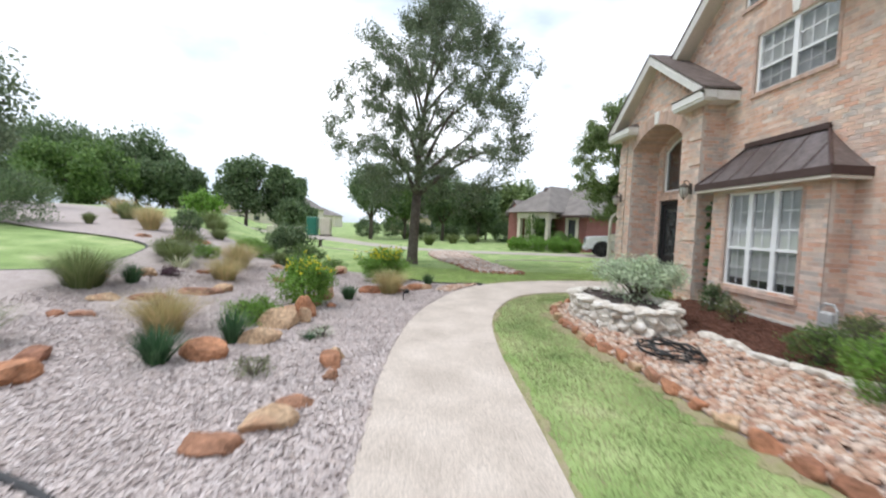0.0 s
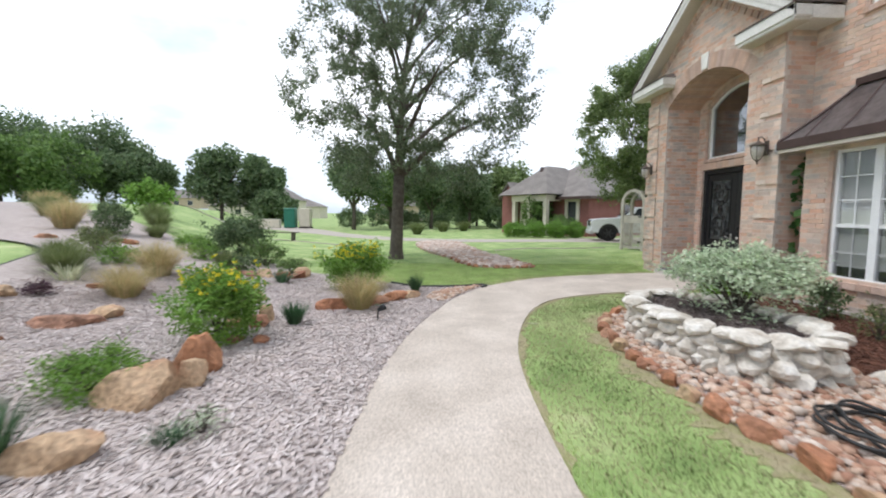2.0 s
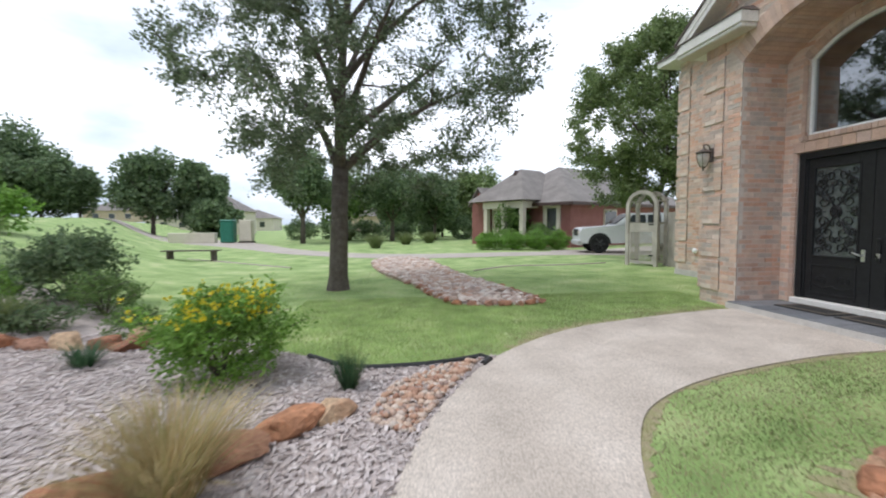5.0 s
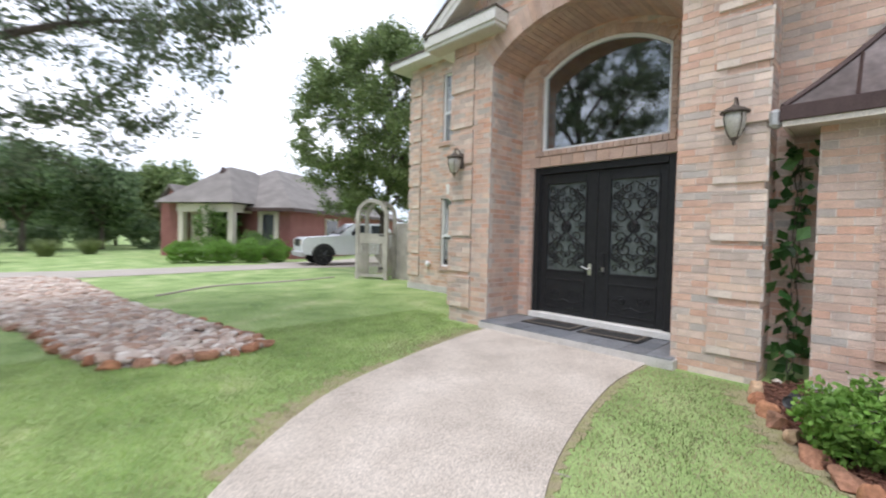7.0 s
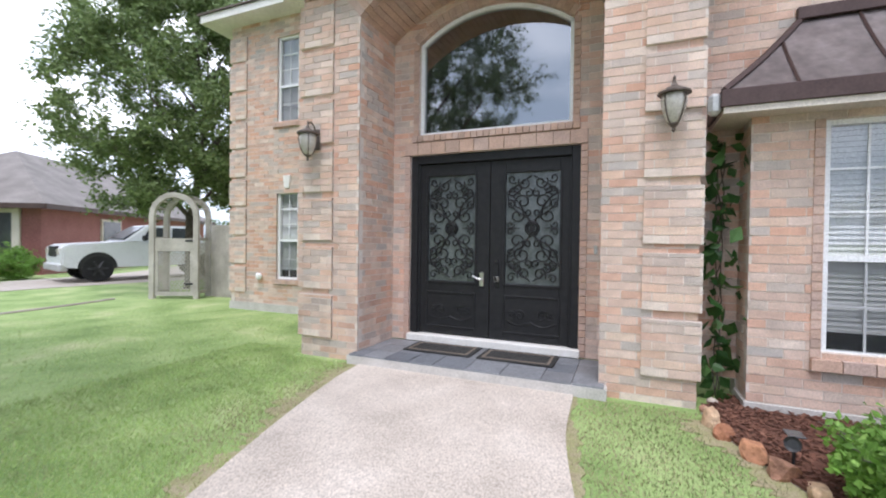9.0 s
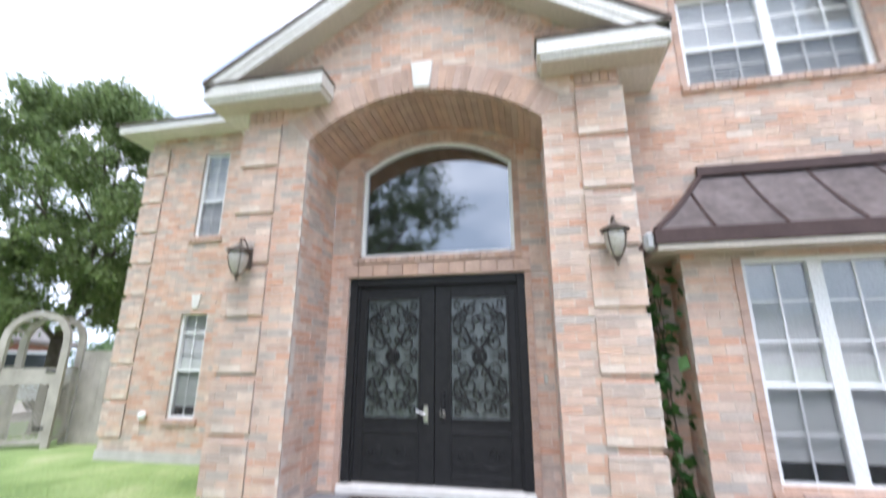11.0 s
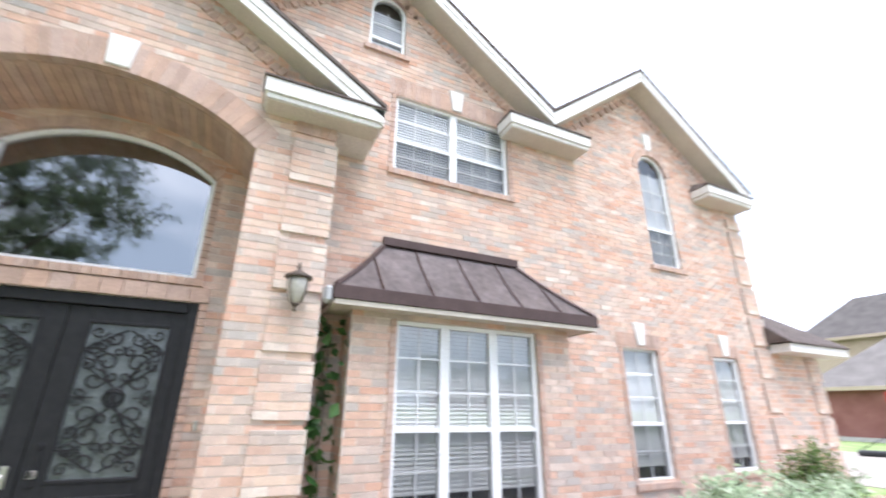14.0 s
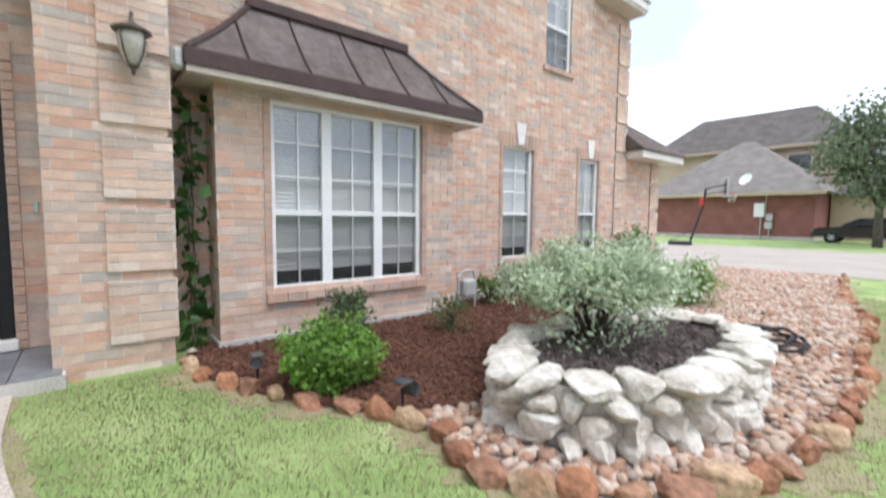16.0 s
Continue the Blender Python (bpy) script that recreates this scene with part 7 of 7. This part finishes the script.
def vehicle(name, x, y, turn, profile, cabin, width, paint, label, wheels, r, rim_m):
    """A body swept from a side outline, with a glazed cabin, lights and wheels. Nose towards -x."""
    t = empty(name, x, y, GZ + 0.02, label, "car")
    bm = bmesh.new()
    prism(bm, [(a, -width / 2, b) for a, b in profile], (0, width, 0))
    bmesh.ops.bevel(bm, geom=[e for e in bm.edges], offset=0.05, segments=2, affect="EDGES")
    part("body", bm, paint, t)
    bm = bmesh.new()
    lo = [(a, s * width * 0.46, b) for s in (-1, 1) for a, b in cabin]
    n = len(cabin)
    vs = []
    for s in (-1, 1):
        for i, (a, b) in enumerate(cabin):
            top = b > min(q[1] for q in cabin) + 0.1
            vs.append(bm.verts.new((a, s * width * (0.38 if top else 0.47), b)))
    bm.faces.new(vs[:n])
    bm.faces.new(vs[n:][::-1])
    for i in range(n):
        j = (i + 1) % n
        bm.faces.new((vs[i], vs[n + i], vs[n + j], vs[j]))
    bmesh.ops.bevel(bm, geom=[e for e in bm.edges], offset=0.04, segments=2, affect="EDGES")
    part("cabin", bm, paint, t)
    cx0, cx1 = min(a for a, b in cabin), max(a for a, b in cabin)
    zb, zt = min(b for a, b in cabin), max(b for a, b in cabin)
    for s in (-1, 1):
        for u0, u1 in ((0.30, 0.54), (0.57, 0.80)):
            bm = bmesh.new()
            a0, a1 = cx0 + (cx1 - cx0) * u0, cx0 + (cx1 - cx0) * u1
            ring = [(a0 - (0.22 if u0 < 0.4 else 0), s * width * 0.468, zb + 0.08), (a1, s * width * 0.468, zb + 0.08), (a1, s * width * 0.398, zt - 0.10), (a0 + 0.05, s * width * 0.398, zt - 0.10)]
            prism(bm, ring, (0, s * 0.02, 0))
            part("side_window", bm, M_DARKGLASS, t)
        bm = boxes((cx0 + (cx1 - cx0) * 0.2, cx0 + (cx1 - cx0) * 0.2 + 0.14, s * width * 0.5 - 0.02, s * width * 0.5 + s * 0.2 + 0.02, zb + 0.05, zb + 0.25), bevel=0.03)
        part("mirror", bm, M_BLACK, t)
        nx = min(a for a, b in profile)
        part("headlight", boxes((nx - 0.02, nx + 0.25, s * width * 0.36 - 0.16, s * width * 0.36 + 0.16, zb - 0.42, zb - 0.22), bevel=0.03), M_LAMPGLASS, t)
    (a0, b0), (a1, b1) = cabin[0], cabin[1]
    bm = bmesh.new()
    prism(bm, [(a0 + 0.10, -width * 0.42, b0 + 0.10), (a0 + 0.10, width * 0.42, b0 + 0.10), (a1 - 0.03, width * 0.35, b1 - 0.06), (a1 - 0.03, -width * 0.35, b1 - 0.06)], (-0.05, 0, 0.03))
    part("windscreen", bm, M_DARKGLASS, t)
    nx = min(a for a, b in profile)
    part("grille", boxes((nx - 0.015, nx + 0.1, -width * 0.24, width * 0.24, zb - 0.5, zb - 0.15), bevel=0.02), M_BLACK, t)
    part("bumper", boxes((nx - 0.06, nx + 0.2, -width * 0.48, width * 0.48, 0.38, 0.62), bevel=0.04), M_BOX if paint is M_WHITECAR else M_BLACK, t)
    for wx in wheels:
        for s in (-1, 1):
            wheel(t, wx, s * (width / 2 - 0.10), r, 0.26, rim_m)
            bm = bmesh.new()
            y0 = s * (width / 2 - 0.12)
            prism(bm, [(wx + r * 1.22 * math.cos(a), y0, max(0.46, r + r * 1.22 * math.sin(a))) for a in (math.pi * k / 12 for k in range(13))], (0, s * 0.135, 0))
            part("wheel_arch", bm, M_BLACK, t)
    t.matrix_world = pose(x, y, GZ + 0.02, 0, 0, turn)
    return t


vehicle("pickup_truck", 12.5, 26.85, -14, [(-2.78, 0.50), (-2.82, 1.10), (-2.66, 1.25), (-1.1, 1.36), (2.9, 1.36), (2.95, 0.58), (2.4, 0.52), (-2.4, 0.47)],
        [(-1.15, 1.34), (-0.35, 1.96), (1.35, 1.98), (1.60, 1.34)], 1.98, M_WHITECAR, "white pickup truck with black wheels on the drive", (-1.85, 1.8), 0.45, M_BLACK)
vehicle("car", 4.6, -25.2, 184, [(-2.3, 0.40), (-2.35, 0.75), (-2.1, 0.92), (-1.0, 1.02), (1.9, 1.05), (2.3, 0.95), (2.35, 0.45), (1.9, 0.35), (-1.9, 0.35)],
        [(-1.1, 1.0), (-0.3, 1.48), (1.2, 1.52), (2.1, 1.02)], 1.86, M_BLACKCAR, "black sedan parked by the neighbour's garage", (-1.45, 1.4), 0.34, M_BOX).matrix_world = pose(5.5, -25.0, GZ, 0, 0, 180)


# clipped hedge balls in front of the neighbour's house
for i, (x, y, w, h) in enumerate(((5.9, 30.6, 1.5, 1.0), (7.2, 30.2, 1.5, 1.05), (8.5, 29.9, 1.5, 1.1), (9.75, 29.75, 1.4, 1.05), (9.3, 31.4, 1.8, 1.5))):
    shrub(x, y, w, h, 300 + i, M_LEAF_BRIGHT if i < 4 else M_LEAF_MID, "rounded clipped green hedge beside the drive", 5200, 0.085, stems=10, fill=1.7)
far_tree(8.4, 34.2, 2.9, 1.3, 311, M_LEAF_MID, "small green tree near the neighbour's porch", n=3000, leaf=0.2)
for i, (x, y) in enumerate(((-0.6, 33.5), (1.5, 38), (3.4, 40), (-3.4, 47))):
    grass_tuft(x, y, 1.0, 1.6, 500, 320 + i, M_OLIVE_GRASS, "olive bunch grass clump by the lane", thin=0.012, arch=0.6)
for i in range(7):
    shrub(-8 + 3.1 * i, 49 + 1.5 * math.sin(i * 2), 3.2, 1.9 + 0.5 * math.sin(i * 1.7), 330 + i, M_LEAF_DARK, "dark green shrub along the far lawn", 2200, 0.24, stems=8, fill=1.6)


# ---- arbor gate and fence ----
def arbor():
    t = empty("arbor_gate", 8.75, 19.7, GZ, "weathered beige arched garden arbor with lattice sides and gate", "garden gate")
    ax = Vector((0.455, -0.89, 0)).normalized()     # across the opening
    dp = Vector((0.89, 0.455, 0)).normalized()

    def at(a, d, z):
        return Vector((8.6, 20.85, 0)) + ax * a + dp * d + Vector((0, 0, z)) - Vector((8.75, 19.7, 0))

    def plank(a0, a1, d0, d1, z0, z1):
        bm = bmesh.new()
        prism(bm, [at(a0, d0, z0), at(a1, d0, z0), at(a1, d1, z0), at(a0, d1, z0)], (0, 0, z1 - z0))
        return bm
    for a in (0.0, 1.05):
        for d in (0.0, 0.62):
            part("post", plank(a, a + 0.12, d, d + 0.10, 0, 2.05), M_FENCE, t)
    for d in (0.0, 0.62):
        bm = bmesh.new()
        for k in range(10):
            b0, b1 = math.pi * k / 10, math.pi * (k + 1) / 10
            ring = [at(0.585 - r * math.cos(b), d, 2.05 + r * math.sin(b)) for r, b in ((0.585, b0), (0.585, b1), (0.465, b1), (0.465, b0))]
            prism(bm, ring, dp * 0.10)
        bmesh.ops.remove_doubles(bm, verts=bm.verts, dist=0.001)
        part("arch", bm, M_FENCE, t)
    for k in range(1, 8):
        b = math.pi * k / 8
        c = at(0.585 - 0.525 * math.cos(b), 0.05, 2.05 + 0.525 * math.sin(b))
        bm = bmesh.new()
        tube(bm, [c, c + dp * 0.62], 0.022, 4)
        part("rung", bm, M_FENCE, t)
    for a in (0.05, 1.11):
        for z in (0.12, 1.45):
            part("rail", plank(a - 0.02, a + 0.03, 0.1, 0.62, z, z + 0.08), M_FENCE, t)
        bm = bmesh.new()
        for k in range(-14, 10):
            for s in (1, -1):
                p0, p1 = [], []
                z0, z1, d0, d1 = 0.2, 1.45, 0.1, 0.62
                off = k * 0.10
                ts = []
                for d in np.linspace(d0, d1, 14):
                    z = z0 + off + (d - d0) * 1.2 * 1 if s == 1 else z1 - off - (d - d0) * 1.2
                    if z0 <= z <= z1:
                        ts.append(at(a, d, z))
                if len(ts) > 1:
                    tube(bm, [ts[0], ts[-1]], 0.009, 4)
        part("lattice", bm, M_FENCE, t, "diagonal lattice panel")
    leaf = part("gate_leaf", plank(0.13, 0.20, 0.03, 0.07, 0.08, 1.5), M_FENCE, t)
    for a0, a1, z0, z1 in ((0.97, 1.04, 0.08, 1.5), (0.20, 0.97, 0.08, 0.18), (0.20, 0.97, 1.18, 1.5)):
        part("gate_rail", plank(a0, a1, 0.03, 0.07, z0, z1), M_FENCE, leaf)
    bm = bmesh.new()
    for k in range(-10, 12):
        for s in (1, -1):
            q = [(a, 0.18 + 0.1 * k + (a - 0.2) * 1.2 if s > 0 else 1.18 - 0.1 * k - (a - 0.2) * 1.2) for a in np.linspace(0.2, 0.97, 16)]
            q = [at(a, 0.05, z) for a, z in q if 0.18 <= z <= 1.18]
            if len(q) > 1:
                tube(bm, [q[0], q[-1]], 0.010, 4)
    part("gate_lattice", bm, M_FENCE, leaf, "diagonal lattice panel")
    for z in (0.35, 1.42):
        part("hinge", plank(0.86, 1.06, 0.015, 0.03, z, z + 0.05), M_BLACK, t)
    return t


arbor()


def fence():
    t = empty("fence", 9.3, 19.0, GZ, "plain beige privacy fence against the house", "fence")
    a, b = Vector((9.72, 20.05, 0)), Vector((9.75, 17.99, 0))
    for p0, p1 in ((a, b),):
        n = 12
        for k in range(n):
            q0, q1 = p0.lerp(p1, k / n), p0.lerp(p1, (k + 0.97) / n)
            w = (p1 - p0).cross(Vector((0, 0, 1))).normalized() * 0.025
            bm = bmesh.new()
            base = Vector((9.3, 19.0, 0))
            prism(bm, [q0 - w - base, q1 - w - base, q1 + w - base, q0 + w - base], (0, 0, 1.86))
            part("slat", bm, M_FENCE, t)


fence()

# ---- basketball hoop ----
def hoop():
    t = empty("basketball_hoop", 10.9, -13.6, GZ, "portable basketball hoop with clear backboard, pole leaning", "basketball hoop")
    part("base", boxes((-0.55, 0.55, -0.4, 0.4, 0.03, 0.22), bevel=0.05), M_BLACK, t)
    bm = bmesh.new()
    tube(bm, [(-0.45, 0, 0.15), (-0.95, 0, 2.0), (-1.05, 0, 2.9)], 0.055, 8)
    part("pole", bm, M_BLACK, t)
    bm = bmesh.new()
    tube(bm, [(0.5, 0, 0.2), (-0.55, 0, 0.8)], 0.02, 6)
    part("brace", bm, M_BLACK, t)
    bm = bmesh.new()
    tube(bm, [(-1.05, 0, 2.9), (-1.9, 0, 3.1)], 0.04, 6)
    tube(bm, [(-1.0, 0, 2.6), (-1.9, 0, 2.75)], 0.03, 6)
    part("arm", bm, M_BLACK, t)
    part("pad", boxes((-0.98, -0.80, -0.08, 0.08, 2.05, 2.45), bevel=0.02), M_RED, t, "red height label")
    bd = part("backboard", boxes((-1.93, -1.90, -0.6, 0.6, 2.55, 3.35)), M_CLEAR, t, "clear backboard")
    part("board_frame", boxes((-1.95, -1.88, -0.64, -0.60, 2.5, 3.4), (-1.95, -1.88, 0.60, 0.64, 2.5, 3.4), (-1.95, -1.88, -0.6, 0.6, 3.35, 3.4), (-1.95, -1.88, -0.6, 0.6, 2.5, 2.55)), M_BOX, bd)
    bm = bmesh.new()
    tube(bm, [(-2.18 + 0.23 * math.cos(k * math.pi / 8), 0.23 * math.sin(k * math.pi / 8), 2.66) for k in range(17)], 0.012, 6)
    part("rim", bm, M_RED, t, "orange rim")
    bm = bmesh.new()
    for k in range(10):
        b = k * math.pi / 5
        tube(bm, [(-2.18 + 0.22 * math.cos(b), 0.22 * math.sin(b), 2.65), (-2.18 + 0.13 * math.cos(b + 0.3), 0.13 * math.sin(b + 0.3), 2.25)], 0.006, 4)
    part("net", bm, M_FRAME, t)
    t.matrix_world = pose(11.3, -13.9, GZ, 0, 0, 25)


hoop()

# wall boxes and dish of the neighbouring garage
bx = empty("electric_meter", 10.6, -25.95, GZ, "grey electric meter boxes with conduit on brick wall", "meter box")
part("panel_box", boxes((0.15, 0.75, 0.0, 0.22, 1.55, 2.5), bevel=0.02), M_FRAME, bx)
part("meter_box", boxes((-0.35, 0.05, 0.0, 0.2, 1.3, 1.75), bevel=0.02), M_BOX, bx)
part("lower_box", boxes((-0.35, 0.10, 0.0, 0.2, 0.75, 1.2), bevel=0.02), M_BOX, bx)
for x in (-0.15, 0.35):
    bm = bmesh.new()
    tube(bm, [(x, 0.1, 0.02), (x, 0.1, 1.6)], 0.04, 8)
    part("conduit", bm, M_BOX, bx)
bm = bmesh.new()
tube(bm, [(0.1, 0.08, 1.7), (0.1, 0.08, 3.3)], 0.03, 8)
part("mast", bm, M_BOX, bx)
ds = empty("satellite_dish", 11.6, -24.9, GZ, "white satellite dish on the garage roof edge", "satellite dish")
bm = bmesh.new()
lathe(bm, ((0.02, 0.0), (0.25, 0.04), (0.42, 0.12), (0.44, 0.13), (0.41, 0.135), (0.2, 0.06), (0.02, 0.03)), (0, 0, 0), 18)
bmesh.ops.transform(bm, matrix=pose(0, 0.1, 4.05, -60, 0, -25), verts=bm.verts)
part("reflector", bm, M_FRAME, ds)
bm = bmesh.new()
tube(bm, [(0, -0.35, 3.3), (0, -0.15, 3.7), (0, 0.0, 3.95)], 0.03, 6)
tube(bm, [(0, 0.15, 3.75), (0.1, 0.55, 3.95)], 0.015, 6)
part("bracket", bm, M_BOX, ds)

# ---- green bin, crate and bench over by the lane ----
tb = empty("portable_toilet", -12.75, 43.8, GZ + lift(-12.75, 43.8), "tall green plastic portable cabin by the lane", "portable toilet")
part("body", boxes((-0.5, 0.5, -0.5, 0.5, 0.05, 1.75), bevel=0.05), M_GREEN, tb)
part("roof", boxes((-0.54, 0.54, -0.54, 0.54, 1.75, 1.92), bevel=0.08), M_GREEN, tb)
part("door", boxes((-0.36, 0.36, -0.53, -0.50, 0.15, 1.68)), M_GREEN, tb)
part("vent_pipe", boxes((0.3, 0.38, 0.3, 0.38, 1.9, 2.1)), M_BLACK, tb)
cr = empty("stone_pallet", -11.4, 44.0, GZ + lift(-11.4, 44.0), "pale wrapped pallet stack beside the green cabin", "pallet")
part("pallet", boxes((-0.55, 0.55, -0.5, 0.5, 0, 0.14)), M_BARK, cr)
part("load", boxes((-0.5, 0.5, -0.45, 0.45, 0.14, 1.9), bevel=0.06), M_CREAM, cr)
cw = empty("low_wall", -15.6, 44.0, GZ + lift(-15.6, 44.0), "low pale block wall by the lane", "wall")
part("blocks", boxes((-1.8, 1.8, -0.3, 0.3, 0, 0.85), bevel=0.03), M_CREAM, cw)
be = empty("garden_bench", -7.9, 25.3, GZ + lift(-7.9, 25.3), "small dark wooden garden bench on the lawn", "bench")
for k in range(4):
    part("seat_board", boxes((-1.1, 1.1, -0.24 + 0.13 * k, -0.13 + 0.13 * k, 0.42, 0.46)), M_BARK, be)
for x in (-0.85, 0.85):
    part("leg", boxes((x - 0.05, x + 0.05, -0.2, 0.25, 0, 0.42), bevel=0.01), M_BARK, be)

# ---- hose, garden lights, small wall fittings ----
hs = empty("garden_hose", 2.95, 4.55, GZ, "coiled black garden hose on river pebbles", "hose")
bm, pts, r = bmesh.new(), [], random.Random(3)
for k in range(260):
    a = k * 0.145
    q = 0.36 + 0.05 * math.sin(k * 0.37) + 0.06 * math.sin(k * 0.071)
    pts.append((q * 0.80 * math.cos(a) + 0.03 * math.sin(k * 0.05), q * 1.05 * math.sin(a), 0.07 + 0.10 * (k / 260) + 0.012 * math.sin(k * 0.9)))
tube(bm, pts, 0.012, 6)
part("coil", bm, M_HOSE, hs, smooth=True)


def garden_light(x, y, turn, label):
    t = empty("garden_light", x, y, GZ + 0.03, label, "garden light", "bed spotlights")
    bm = bmesh.new()
    tube(bm, [(0, 0, -0.1), (0, 0, 0.14)], [0.006, 0.012], 6)
    part("stake", bm, M_BLACK, t)
    bm = bmesh.new()
    lathe(bm, ((0.022, 0.0), (0.034, 0.05), (0.045, 0.10), (0.048, 0.11), (0.03, 0.10)), (0, 0, 0), 12)
    bmesh.ops.transform(bm, matrix=pose(0, 0, 0.15, 0, 70, turn), verts=bm.verts)
    part("lamp_head", bm, M_BLACK, t)
    part("solar_panel", boxes((-0.06, 0.06, -0.05, 0.05, 0.215, 0.225), bevel=0.003), M_DARKGLASS, t)


garden_light(3.98, 8.42, 200, "black solar spotlight staked in the mulch")
garden_light(5.15, 9.02, 160, "small black solar spotlight staked in the mulch")
garden_light(-0.75, 7.9, 30, "tiny black path spike light in the chips")
fb = part("faucet_cover", boxes((XW - 0.12, XW, 17.02, 17.16, 0.58, 0.72), bevel=0.04), M_FRAME)
tagged(fb, "white foam faucet cover on the brick wall", "faucet cover")
db = part("doorbell", boxes((XD - 0.02, XD, 10.36, 10.40, 1.28, 1.38), bevel=0.004), M_STEEL)
tagged(db, "small brass doorbell on the brick", "doorbell")
gm = empty("gas_meter", 6.1, 6.0, GZ + 0.03, "grey gas meter with bent pipes beside the wall", "gas meter")
bm = bmesh.new()
tube(bm, [(0.08, 0, 0), (0.08, 0, 0.48), (0.08, -0.1, 0.56), (0.08, -0.26, 0.56), (0.08, -0.32, 0.48), (0.08, -0.32, 0.0)], 0.022, 8)
part("pipe", bm, M_BOX, gm)
part("meter", boxes((0.0, 0.16, -0.28, -0.06, 0.18, 0.44), bevel=0.03), M_BOX, gm)
sp = part("downspout_elbow", boxes((5.98, 6.10, 9.32, 9.42, 2.52, 2.70), bevel=0.03), M_BOX)
tagged(sp, "grey metal gutter elbow beside the bay roof", "gutter")

# ---- single bricks, nearest the path ----
for wall, put, ones in ONES:
    shared = {}
    for p0, p1, d, z0, z1 in ones:
        key = (round(p1 - p0, 2), round(z1 - z0, 3))
        if key not in shared:
            L, H = key[0] / 2, key[1] - JOINT
            o = Vector(put(0, 0, 0))
            e = [Vector(put(*q)) - o for q in ((1, 0, 0), (0, 1, 0), (0, 0, 1))]
            v = [e[0] * a + e[1] * b + e[2] * c for a in (-L, L) for b in (0, 0.02) for c in (0, H)]
            me = bpy.data.meshes.new("brick")
            me.from_pydata([q[:] for q in v], [], [(0, 1, 3, 2), (4, 6, 7, 5), (0, 4, 5, 1), (2, 3, 7, 6), (0, 2, 6, 4), (1, 5, 7, 3)])
            me.materials.append(M_BRICK_ONE)
            shared[key] = me
        ob = new("brick", shared[key])
        ob.parent = wall
        ob.location = put((p0 + p1) / 2, d, z0 + JOINT / 2)
